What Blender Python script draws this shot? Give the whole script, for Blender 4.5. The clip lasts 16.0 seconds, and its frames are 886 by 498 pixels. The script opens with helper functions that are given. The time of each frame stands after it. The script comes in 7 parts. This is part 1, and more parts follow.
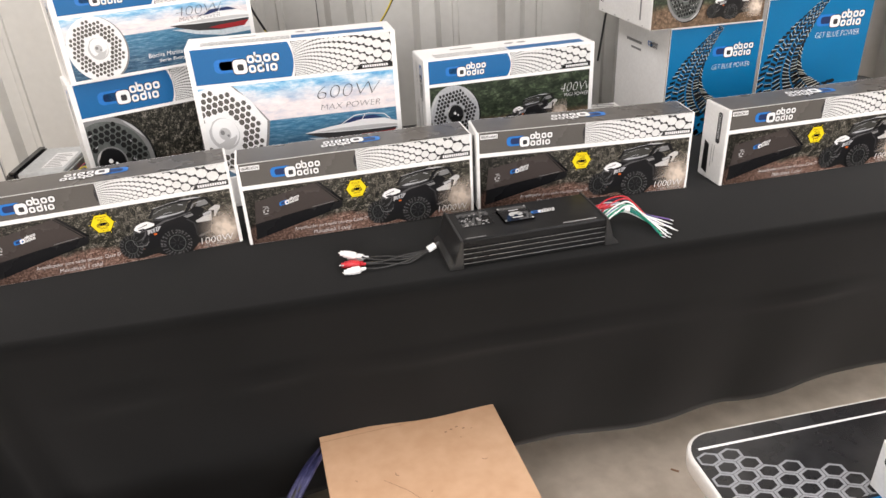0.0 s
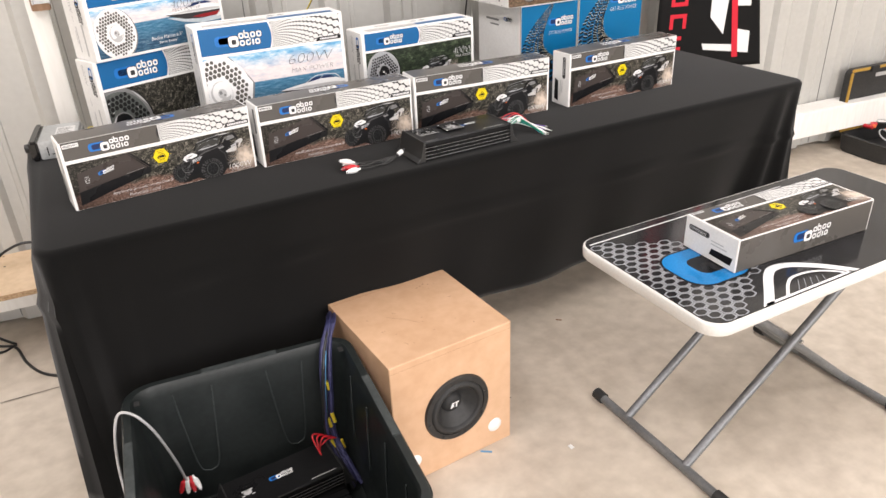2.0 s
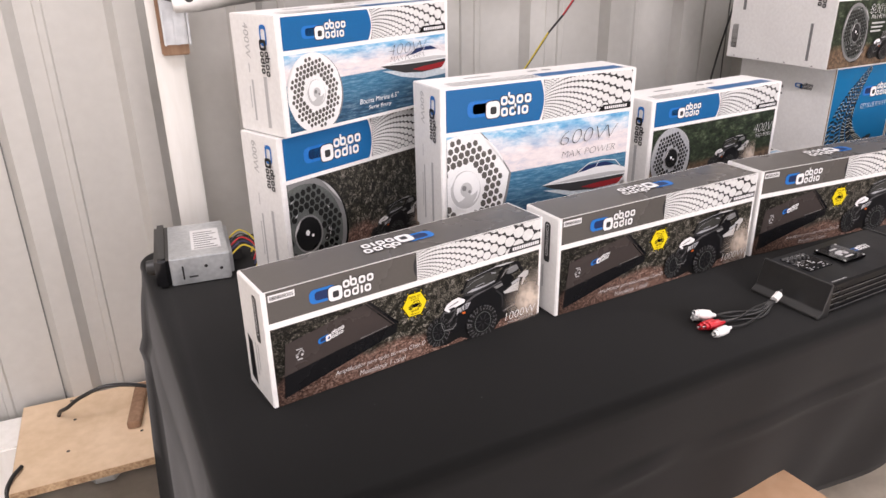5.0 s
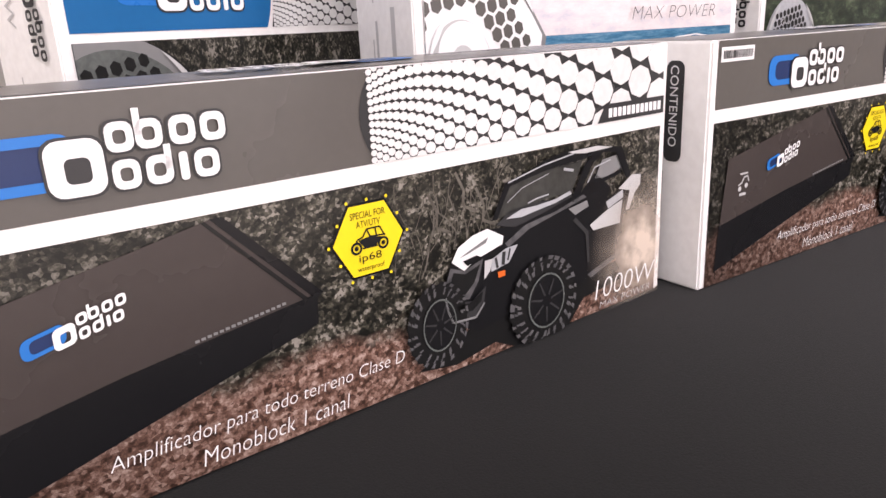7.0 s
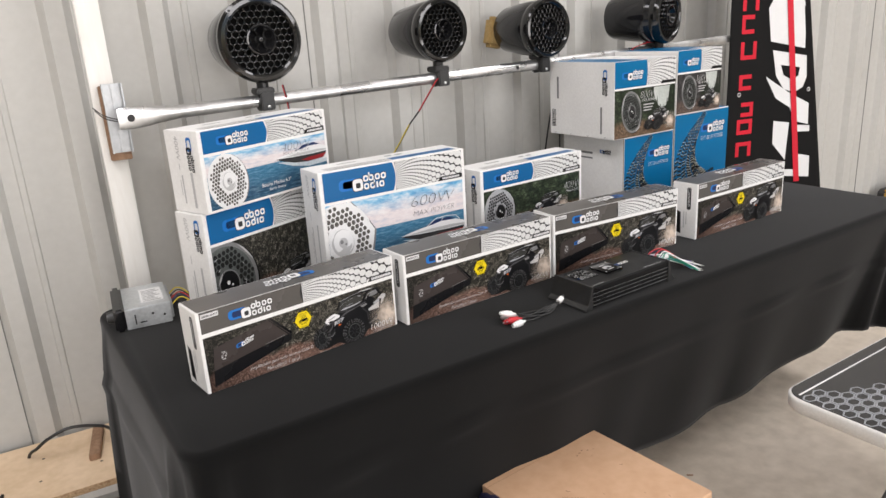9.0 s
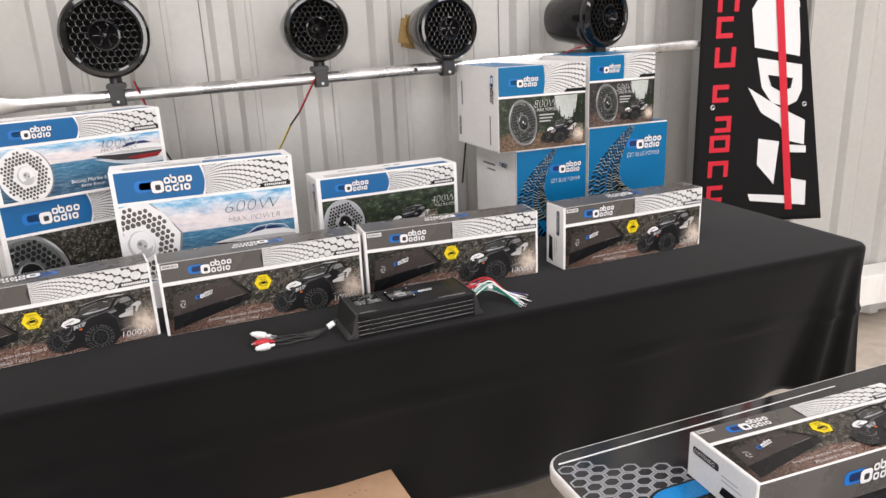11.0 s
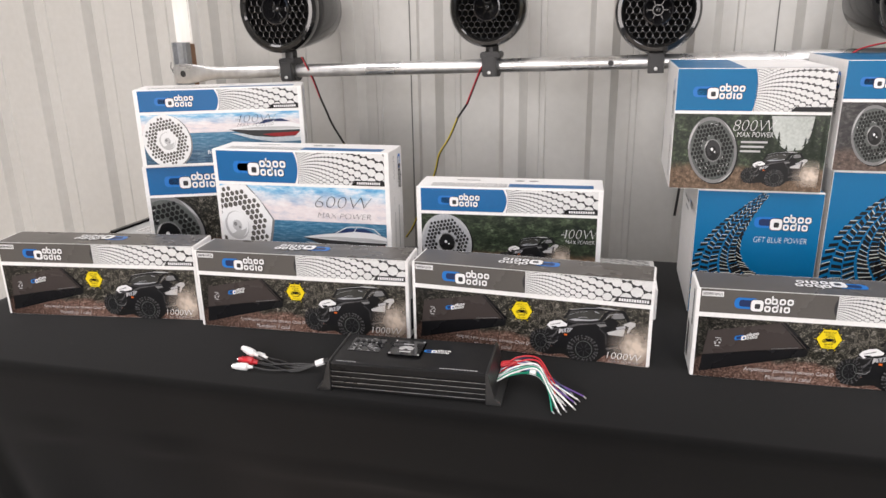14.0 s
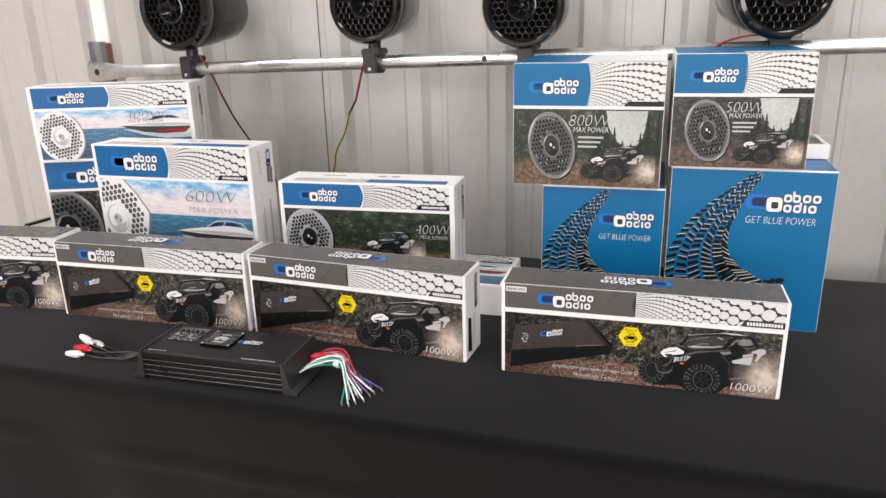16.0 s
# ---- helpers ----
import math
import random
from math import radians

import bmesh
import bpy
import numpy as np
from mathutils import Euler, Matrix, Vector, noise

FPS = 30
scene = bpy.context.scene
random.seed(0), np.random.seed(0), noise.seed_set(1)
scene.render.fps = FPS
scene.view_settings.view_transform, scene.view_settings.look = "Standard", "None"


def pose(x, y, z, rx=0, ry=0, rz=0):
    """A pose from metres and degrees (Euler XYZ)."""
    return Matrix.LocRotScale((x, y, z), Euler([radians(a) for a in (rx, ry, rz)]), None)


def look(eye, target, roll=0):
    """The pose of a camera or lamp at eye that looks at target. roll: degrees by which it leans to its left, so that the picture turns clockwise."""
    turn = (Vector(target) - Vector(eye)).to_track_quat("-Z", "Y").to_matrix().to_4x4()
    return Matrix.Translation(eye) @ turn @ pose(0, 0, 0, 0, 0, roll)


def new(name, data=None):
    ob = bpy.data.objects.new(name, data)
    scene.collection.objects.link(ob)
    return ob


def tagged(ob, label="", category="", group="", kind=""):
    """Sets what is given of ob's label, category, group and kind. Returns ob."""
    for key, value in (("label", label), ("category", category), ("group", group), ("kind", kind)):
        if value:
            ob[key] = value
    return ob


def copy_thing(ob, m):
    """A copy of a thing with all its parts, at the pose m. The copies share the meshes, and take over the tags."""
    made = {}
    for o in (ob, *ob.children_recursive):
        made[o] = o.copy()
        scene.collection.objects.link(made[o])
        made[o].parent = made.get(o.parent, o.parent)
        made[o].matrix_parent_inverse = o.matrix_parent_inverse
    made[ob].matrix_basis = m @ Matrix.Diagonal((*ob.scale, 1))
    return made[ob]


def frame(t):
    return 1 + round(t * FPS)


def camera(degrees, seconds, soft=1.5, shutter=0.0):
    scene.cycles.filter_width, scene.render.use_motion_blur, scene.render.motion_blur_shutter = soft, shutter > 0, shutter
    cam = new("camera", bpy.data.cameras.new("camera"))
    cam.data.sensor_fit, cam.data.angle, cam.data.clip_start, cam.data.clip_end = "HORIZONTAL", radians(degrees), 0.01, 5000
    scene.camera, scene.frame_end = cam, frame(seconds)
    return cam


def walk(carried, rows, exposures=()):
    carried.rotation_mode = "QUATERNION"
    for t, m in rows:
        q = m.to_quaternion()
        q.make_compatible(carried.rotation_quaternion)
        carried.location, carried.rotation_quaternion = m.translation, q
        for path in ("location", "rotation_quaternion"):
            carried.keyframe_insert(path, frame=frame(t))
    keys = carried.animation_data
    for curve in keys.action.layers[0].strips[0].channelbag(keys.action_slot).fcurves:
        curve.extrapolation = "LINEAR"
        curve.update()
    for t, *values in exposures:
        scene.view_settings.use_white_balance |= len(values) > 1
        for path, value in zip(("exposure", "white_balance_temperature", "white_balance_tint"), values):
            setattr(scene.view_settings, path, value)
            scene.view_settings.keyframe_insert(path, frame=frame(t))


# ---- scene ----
cam = camera(63.5, 16.0)
PATH = [
    (0, (0.066, -0.001, 1.36), (0.416, 1.725, 0.412), -3.1),
    (0.5, (0.005, -0.218, 1.381), (0.454, 1.465, 0.399), -2.2),
    (1, (-0.122, -0.352, 1.42), (0.475, 1.281, 0.43), -1.9),
    (1.5, (-0.342, -0.409, 1.406), (0.365, 1.172, 0.405), -1.7),
    (2, (-0.472, -0.512, 1.398), (0.358, 1.055, 0.472), -2.5),
    (2.5, (-0.612, -0.553, 1.379), (0.276, 1.011, 0.503), -1.4),
    (3, (-0.766, -0.401, 1.39), (0.092, 1.215, 0.582), -1.1),
    (3.5, (-0.841, -0.236, 1.385), (-0.006, 1.394, 0.58), -1.4),
    (3.7, (-0.831, -0.165, 1.371), (-0.003, 1.474, 0.579), -1.7),
    (5.8, (-0.519, 0.823, 1.038), (0.376, 2.44, 0.272), -1.1),
    (6, (-0.479, 0.894, 0.947), (0.46, 2.547, 0.327), -3.6),
    (6.5, (-0.418, 1.001, 0.89), (0.576, 2.625, 0.276), -2.5),
    (7, (-0.433, 0.961, 0.919), (0.583, 2.579, 0.329), -2.8),
    (7.5, (-0.529, 0.8, 1.08), (0.489, 2.405, 0.46), -1.8),
    (8, (-0.701, 0.552, 1.294), (0.306, 2.168, 0.68), -2.1),
    (8.5, (-0.803, 0.316, 1.388), (0.208, 1.931, 0.783), -2.5),
    (9, (-0.789, -0.025, 1.372), (0.265, 1.568, 0.779), -3.5),
    (9.5, (-0.705, -0.203, 1.387), (0.314, 1.406, 0.776), -2.5),
    (10, (-0.44, -0.264, 1.367), (0.514, 1.377, 0.738), -3.3),
    (10.2, (-0.353, -0.288, 1.352), (0.574, 1.372, 0.734), -3.0),
    (12.3, (0.492, -0.219, 1.341), (0.628, 1.682, 0.736), -2.1),
    (12.5, (0.564, -0.174, 1.344), (0.612, 1.727, 0.727), -1.7),
    (13, (0.75, -0.118, 1.349), (0.505, 1.774, 0.749), -2.0),
    (13.5, (0.819, -0.07, 1.349), (0.439, 1.798, 0.745), -1.2),
    (14, (0.746, 0.036, 1.337), (0.312, 1.89, 0.724), -1.0),
    (14.5, (0.697, 0.095, 1.328), (0.238, 1.945, 0.721), -1.1),
    (15, (0.791, 0.081, 1.329), (0.306, 1.927, 0.732), -1.6),
    (15.5, (1.011, 0.039, 1.332), (0.492, 1.877, 0.739), -1.7),
    (16, (1.133, 0.123, 1.321), (0.584, 1.947, 0.711), -1.5),
]
walk(cam, [(t, look(eye, target, roll)) for t, eye, target, roll in PATH], [(0.0, 0.22, 6450, 10), (0.5, 0.40, 6450, 10), (1.0, 0.42, 6450, 10), (1.5, 0.32, 6500, 11), (2.5, 0.28, 6500, 10), (3.5, 0.2, 6450, 10), (5.8, 0.1, 6400, 22), (6.5, 0.06, 6450, 24), (7.0, 0.36, 6400, 20), (7.5, 0.1, 6150, 12), (8.5, -0.17, 6150, 11), (9.0, -0.08, 6250, 9), (10.0, -0.02, 6300, 11), (12.3, -0.05, 6250, 11), (16.0, -0.02, 6350, 12)])

# ---------------------------------------------------------------- light
world = bpy.data.worlds.new("overcast_sky")
scene.world = world
world.use_nodes = True
wn = world.node_tree.nodes
sky = wn.new("ShaderNodeTexSky")
sky.sky_type = "NISHITA"
sky.sun_disc = False
sky.sun_elevation = radians(50)
sky.sun_rotation = radians(200)
world.node_tree.links.new(sky.outputs[0], wn["Background"].inputs[0])
wn["Background"].inputs[1].default_value = 0.12


def area_lamp(name, eye, target, sx, sy, watts, colour):
    data = bpy.data.lights.new(name, "AREA")
    data.shape, data.size, data.size_y, data.energy, data.color = "RECTANGLE", sx, sy, watts, colour
    ob = new(name, data)
    ob.matrix_world = look(eye, target)
    return ob


sun = bpy.data.lights.new("sun", "SUN")
sun.energy, sun.angle, sun.color = 0.6, radians(20), (1.0, 0.96, 0.9)
new("sun", sun).matrix_world = look((2, -6, 8), (0, 0, 0))
# daylight lamps for an assumed open door behind and assumed roof lights, all unseen
# door lamp split into three strips to streak the gloss reflections
for bay in (-1.9, 0.5, 2.9):
    area_lamp("assumed_door_light", (bay, -4.9, 2.0), (bay * 0.6 + 0.2, 2.0, 1.2), 1.15, 3.3, 102, (1.0, 0.918, 0.872))
area_lamp("assumed_roof_light_a", (-1.6, 0.2, 3.95), (-1.6, 0.2, 0), 0.9, 4.6, 112, (1.0, 0.93, 0.895))
area_lamp("assumed_roof_light_b", (2.4, 0.2, 3.95), (2.4, 0.2, 0), 0.9, 4.6, 112, (1.0, 0.93, 0.895))


# ---------------------------------------------------------------- materials
def shader(name):
    m = bpy.data.materials.new(name)
    m.use_nodes = True
    return m, m.node_tree.nodes, m.node_tree.links, m.node_tree.nodes["Principled BSDF"]


def ramp_node(nodes, stops):
    r = nodes.new("ShaderNodeValToRGB")
    while len(r.color_ramp.elements) < len(stops):
        r.color_ramp.elements.new(0.5)
    for e, (p, c) in zip(r.color_ramp.elements, stops):
        e.position, e.color = p, (*c, 1)
    return r


def surface(name, a, b, fine=60.0, broad=4.0, rough=0.5, metal=0.0, bump=0.1, coat=0.0, spread=0.08, stretch=(1, 1, 1), bump_size=0.001):
    """A surface between two colours, varied at two scales, with fine relief."""
    m, n, l, p = shader(name)
    co = n.new("ShaderNodeTexCoord")
    mp = n.new("ShaderNodeMapping")
    mp.inputs["Scale"].default_value = stretch
    l.new(co.outputs["Object"], mp.inputs[0])
    big, small = n.new("ShaderNodeTexNoise"), n.new("ShaderNodeTexNoise")
    big.inputs["Scale"].default_value, small.inputs["Scale"].default_value = broad, fine
    big.inputs["Detail"].default_value = small.inputs["Detail"].default_value = 5
    for t in (big, small):
        l.new(mp.outputs[0], t.inputs["Vector"])
    mix = n.new("ShaderNodeMath")
    mix.operation = "ADD"
    half = n.new("ShaderNodeMath")
    half.operation = "MULTIPLY"
    half.inputs[1].default_value = 0.5
    l.new(big.outputs[0], mix.inputs[0])
    l.new(small.outputs[0], mix.inputs[1])
    l.new(mix.outputs[0], half.inputs[0])
    r = ramp_node(n, [(0.36, a), (0.64, b)])
    l.new(half.outputs[0], r.inputs[0])
    l.new(r.outputs[0], p.inputs["Base Color"])
    rr = n.new("ShaderNodeMapRange")
    rr.inputs["From Min"].default_value, rr.inputs["From Max"].default_value = 0.35, 0.65
    rr.inputs["To Min"].default_value, rr.inputs["To Max"].default_value = rough - spread, rough + spread
    l.new(big.outputs[0], rr.inputs[0])
    l.new(rr.outputs[0], p.inputs["Roughness"])
    p.inputs["Metallic"].default_value = metal
    p.inputs["Coat Weight"].default_value = coat
    p.inputs["Coat Roughness"].default_value = 0.12
    if bump:
        bp = n.new("ShaderNodeBump")
        bp.inputs["Strength"].default_value, bp.inputs["Distance"].default_value = bump, bump_size
        l.new(small.outputs[0], bp.inputs["Height"])
        l.new(bp.outputs[0], p.inputs["Normal"])
    return m


def ink(name, c, rough=0.35, vary=0.06):
    """Printed colour on card with a thin gloss varnish."""
    d = tuple(max(0.0, x * (1 - vary)) for x in c)
    m = surface(name, d, c, fine=220, broad=9, rough=rough, bump=0.04, spread=0.05)
    m.node_tree.nodes["Principled BSDF"].inputs["Specular IOR Level"].default_value = 0.24
    return m


M_CARD = surface("white_card", (0.76, 0.75, 0.735), (0.85, 0.845, 0.83), 150, 6, 0.45, bump=0.06)
M_KRAFT = surface("kraft_card", (0.26, 0.18, 0.10), (0.36, 0.25, 0.15), 120, 8, 0.8)
M_BLUE = ink("print_blue", (0.010, 0.115, 0.305))
M_CYAN = ink("print_bright_blue", (0.002, 0.130, 0.305))
M_GREY = ink("print_grey", (0.098, 0.091, 0.083), 0.3)
M_WHITE = ink("print_white", (0.78, 0.78, 0.78), 0.35)
M_PALE = ink("print_pale_grey", (0.48, 0.48, 0.48), 0.35)
M_MID = ink("print_mid_grey", (0.20, 0.20, 0.20), 0.35)
M_DARK = ink("print_black", (0.008, 0.008, 0.009), 0.3)
M_SHADE = ink("print_dark_grey", (0.035, 0.035, 0.036), 0.32)
M_LOGO = ink("print_logo_blue", (0.02, 0.16, 0.50), 0.3)
M_NAVY = ink("print_navy", (0.015, 0.03, 0.10), 0.35)
M_YELLOW = ink("print_yellow", (0.80, 0.62, 0.01), 0.35)
M_RED = ink("print_red", (0.26, 0.016, 0.02), 0.35)
M_LAMP = ink("print_orange", (0.65, 0.13, 0.02), 0.35)
M_FIR = ink("print_fir_green", (0.022, 0.032, 0.02), 0.3, 0.6)
M_MIST = ink("print_mist", (0.50, 0.53, 0.50), 0.3, 0.35)
M_SILVER = ink("print_silver_cell", (0.70, 0.70, 0.69), 0.3, 0.12)
M_CREAM = ink("print_cream", (0.60, 0.60, 0.52), 0.35)
M_TYRE = ink("print_tyre", (0.010, 0.010, 0.010), 0.3)
M_TREAD = ink("print_tread", (0.105, 0.103, 0.106), 0.32, 0.6)
M_AMP = ink("print_amplifier_grey", (0.050, 0.041, 0.038), 0.28)
M_LATTICE = ink("print_lattice_grey", (0.118, 0.129, 0.122), 0.3, 0.4)
M_GLASS_PRINT = ink("print_windscreen", (0.055, 0.055, 0.05), 0.3, 0.5)
M_BRANCH = ink("print_branch", (0.17, 0.155, 0.13), 0.3, 0.6)
M_CHROME = ink("print_silver", (0.42, 0.43, 0.45), 0.3, 0.25)


def uv_nodes(n, l):
    uv = n.new("ShaderNodeUVMap")
    sep = n.new("ShaderNodeSeparateXYZ")
    l.new(uv.outputs[0], sep.inputs[0])
    return uv, sep


def picture(name, top, foot, line, wobble, grain_top, grain_foot, aspect=2.0, soft=0.06, cells=(0, 0), sway=0.2, dim=1.0):
    """A printed photograph: a scenery above, a ground below, met at a wavering line."""
    m, n, l, p = shader(name)
    uv, sep = uv_nodes(n, l)
    mp = n.new("ShaderNodeMapping")
    mp.inputs["Scale"].default_value = (aspect, 1, 1)
    l.new(uv.outputs[0], mp.inputs[0])
    cols = []
    for scale, stops in ((grain_top, top), (grain_foot, foot)):
        t = n.new("ShaderNodeTexNoise")
        t.inputs["Scale"].default_value, t.inputs["Detail"].default_value, t.inputs["Roughness"].default_value = scale, 8, 0.72
        l.new(mp.outputs[0], t.inputs["Vector"])
        r = ramp_node(n, stops)
        spot = cells[len(cols)]
        if spot:
            # leaves or pebbles: each small cell takes its own tone
            vo = n.new("ShaderNodeTexVoronoi")
            vo.inputs["Scale"].default_value = spot
            l.new(mp.outputs[0], vo.inputs["Vector"])
            tone = n.new("ShaderNodeSeparateColor")
            l.new(vo.outputs["Color"], tone.inputs[0])
            less = n.new("ShaderNodeMath")
            less.operation = "MULTIPLY_ADD"
            less.inputs[1].default_value, less.inputs[2].default_value = sway, -0.5 * sway
            l.new(tone.outputs[0], less.inputs[0])
            both = n.new("ShaderNodeMath")
            both.operation = "ADD"
            l.new(less.outputs[0], both.inputs[0])
            l.new(t.outputs[0], both.inputs[1])
            l.new(both.outputs[0], r.inputs[0])
        else:
            l.new(t.outputs[0], r.inputs[0])
        cols.append(r)
    w = n.new("ShaderNodeTexNoise")
    w.inputs["Scale"].default_value = 5
    l.new(mp.outputs[0], w.inputs["Vector"])
    a = n.new("ShaderNodeMath")
    a.operation = "MULTIPLY_ADD"
    a.inputs[1].default_value = wobble
    l.new(w.outputs[0], a.inputs[0])
    l.new(sep.outputs[1], a.inputs[2])
    s = n.new("ShaderNodeMapRange")
    c = line + wobble * 0.5
    s.inputs["From Min"].default_value, s.inputs["From Max"].default_value = c - soft, c + soft
    l.new(a.outputs[0], s.inputs[0])
    mix = n.new("ShaderNodeMix")
    mix.data_type = "RGBA"
    l.new(s.outputs[0], mix.inputs[0])
    l.new(cols[1].outputs[0], mix.inputs[6])
    l.new(cols[0].outputs[0], mix.inputs[7])
    # colour is darker towards the left end of the picture
    tone = n.new("ShaderNodeMapRange")
    tone.inputs["From Min"].default_value, tone.inputs["From Max"].default_value = 0.0, 0.4
    tone.inputs["To Min"].default_value, tone.inputs["To Max"].default_value = dim, 1.0
    l.new(sep.outputs[0], tone.inputs[0])
    deep = n.new("ShaderNodeVectorMath")
    deep.operation = "SCALE"
    l.new(mix.outputs[2], deep.inputs[0])
    l.new(tone.outputs[0], deep.inputs["Scale"])
    l.new(deep.outputs[0], p.inputs["Base Color"])
    p.inputs["Roughness"].default_value = 0.28
    p.inputs["Specular IOR Level"].default_value = 0.34
    return m


M_FOREST = picture("print_woodland", [(0.40, (0.005, 0.005, 0.004)), (0.51, (0.023, 0.022, 0.016)), (0.58, (0.075, 0.070, 0.053)), (0.68, (0.25, 0.23, 0.20))],
                   [(0.34, (0.030, 0.015, 0.010)), (0.48, (0.125, 0.066, 0.048)), (0.58, (0.23, 0.145, 0.115)), (0.70, (0.42, 0.31, 0.26))], 0.32, 0.25, 11, 30, 3.4, 0.05, (70, 60), 0.24, 0.35)
M_TRACK = picture("print_forest_track", [(0.35, (0.005, 0.009, 0.005)), (0.52, (0.022, 0.032, 0.018)), (0.62, (0.055, 0.075, 0.042)), (0.75, (0.14, 0.17, 0.12))],
                  [(0.34, (0.05, 0.03, 0.018)), (0.5, (0.12, 0.078, 0.048)), (0.66, (0.22, 0.15, 0.10))], 0.30, 0.15, 7, 16, 2.0, 0.06, (34, 24), 0.16)
M_DUSK = picture("print_dusk_track", [(0.35, (0.012, 0.011, 0.013)), (0.52, (0.036, 0.034, 0.034)), (0.64, (0.08, 0.076, 0.072)), (0.78, (0.22, 0.22, 0.22))],
                 [(0.34, (0.035, 0.024, 0.022)), (0.5, (0.09, 0.062, 0.05)), (0.66, (0.17, 0.13, 0.105))], 0.30, 0.12, 7, 16, 1.4, 0.06, (30, 22), 0.16)
M_SKY = picture("print_sky", [(0.38, (0.05, 0.27, 0.52)), (0.50, (0.26, 0.50, 0.68)), (0.60, (0.66, 0.70, 0.75))],
                [(0.36, (0.50, 0.50, 0.57)), (0.5, (0.70, 0.63, 0.63)), (0.64, (0.76, 0.73, 0.73))], 0.66, 0.5, 3.0, 3.0, 2.0, 0.25)
M_SEA = picture("print_sea", [(0.38, (0.02, 0.10, 0.20)), (0.5, (0.05, 0.17, 0.28)), (0.64, (0.16, 0.29, 0.40))],
                [(0.38, (0.006, 0.03, 0.07)), (0.5, (0.02, 0.075, 0.14)), (0.68, (0.18, 0.27, 0.34))], 0.55, 0.4, 22, 14, 0.7, 0.3)


def dust_print():
    """Printed dust that thins out from its middle."""
    m, n, l, p = shader("print_dust")
    uv, sep = uv_nodes(n, l)
    g = n.new("ShaderNodeTexGradient")
    g.gradient_type = "QUADRATIC_SPHERE"
    mp = n.new("ShaderNodeMapping")
    mp.inputs["Location"].default_value = (-1.15, -0.62, 0)
    mp.inputs["Scale"].default_value = (1.5, 1.5, 1)
    l.new(uv.outputs[0], mp.inputs[0])
    l.new(mp.outputs[0], g.inputs[0])
    t = n.new("ShaderNodeTexNoise")
    t.inputs["Scale"].default_value, t.inputs["Detail"].default_value = 6, 6
    l.new(uv.outputs[0], t.inputs["Vector"])
    k = n.new("ShaderNodeMath")
    k.operation = "MULTIPLY"
    l.new(g.outputs[1], k.inputs[0])
    l.new(t.outputs[0], k.inputs[1])
    k2 = n.new("ShaderNodeMath")
    k2.operation, k2.use_clamp = "MULTIPLY", True
    k2.inputs[1].default_value = 2.7
    l.new(k.outputs[0], k2.inputs[0])
    l.new(k2.outputs[0], p.inputs["Alpha"])
    p.inputs["Base Color"].default_value = (0.62, 0.52, 0.43, 1)
    p.inputs["Roughness"].default_value = 0.4
    return m


M_DUST = dust_print()
M_FOAM = ink("print_foam", (0.6, 0.66, 0.7), 0.35, 0.35)

M_CLOTH = surface("black_cloth", (0.0030, 0.0030, 0.0030), (0.0064, 0.0064, 0.0063), 900, 5, 0.92, bump=0.25, spread=0.04, bump_size=0.0006)
M_CLOTH.node_tree.nodes["Principled BSDF"].inputs["Specular IOR Level"].default_value = 0.06
M_CLOTH.node_tree.nodes["Principled BSDF"].inputs["Sheen Weight"].default_value = 0.125
M_CONCRETE = surface("concrete", (0.445, 0.384, 0.312), (0.635, 0.563, 0.475), 17, 1.5, 0.56, bump=0.02, spread=0.16, bump_size=0.001)
M_SHEET = surface("ribbed_sheet_paint", (0.455, 0.447, 0.42), (0.50, 0.492, 0.465), 40, 2.0, 0.5, bump=0.03)
M_LAP = surface("sheet_lap_shadow_gap", (0.10, 0.10, 0.095), (0.16, 0.16, 0.15), 60, 6, 0.7)
M_CEIL = surface("roof_sheet_paint", (0.5, 0.5, 0.48), (0.6, 0.6, 0.58), 30, 2.0, 0.6, bump=0.03)
M_TIMBER = surface("white_painted_timber", (0.76, 0.745, 0.70), (0.85, 0.84, 0.81), 70, 5, 0.6, bump=0.15, stretch=(1, 1, 0.15))
M_BARE = surface("bare_timber", (0.20, 0.11, 0.06), (0.34, 0.21, 0.13), 80, 10, 0.75, bump=0.2, stretch=(1, 1, 0.1))
M_CHIP = surface("chipboard_face", (0.60, 0.44, 0.28), (0.72, 0.55, 0.38), 40, 6, 0.6, bump=0.1)
M_CHIPEDGE = surface("chipboard_edge", (0.24, 0.14, 0.07), (0.56, 0.40, 0.24), 160, 40, 0.85, bump=0.6, bump_size=0.003)
M_MDF = surface("mdf", (0.54, 0.335, 0.20), (0.63, 0.41, 0.26), 30, 3.5, 0.55, bump=0.05)
M_MDFSIDE = surface("mdf_side", (0.36, 0.21, 0.11), (0.46, 0.28, 0.155), 60, 3.5, 0.6, bump=0.05)
M_STEEL = surface("galvanised_tube", (0.52, 0.52, 0.52), (0.72, 0.72, 0.71), 50, 9, 0.32, 0.9, bump=0.05, spread=0.1)
M_ZINC = surface("zinc_channel", (0.34, 0.35, 0.36), (0.48, 0.49, 0.5), 60, 12, 0.42, 0.8, bump=0.08)
M_GLOSS = surface("gloss_black_plastic", (0.006, 0.006, 0.007), (0.011, 0.011, 0.012), 60, 6, 0.08, bump=0.0, spread=0.04)
M_GRILLE = surface("moulded_black_grille", (0.005, 0.005, 0.005), (0.009, 0.009, 0.009), 60, 6, 0.12, bump=0.0, spread=0.05)
M_GRILLE.node_tree.nodes["Principled BSDF"].inputs["Specular IOR Level"].default_value = 0.65
M_SATIN = surface("satin_black_plastic", (0.012, 0.012, 0.012), (0.02, 0.02, 0.02), 90, 8, 0.42, bump=0.08)
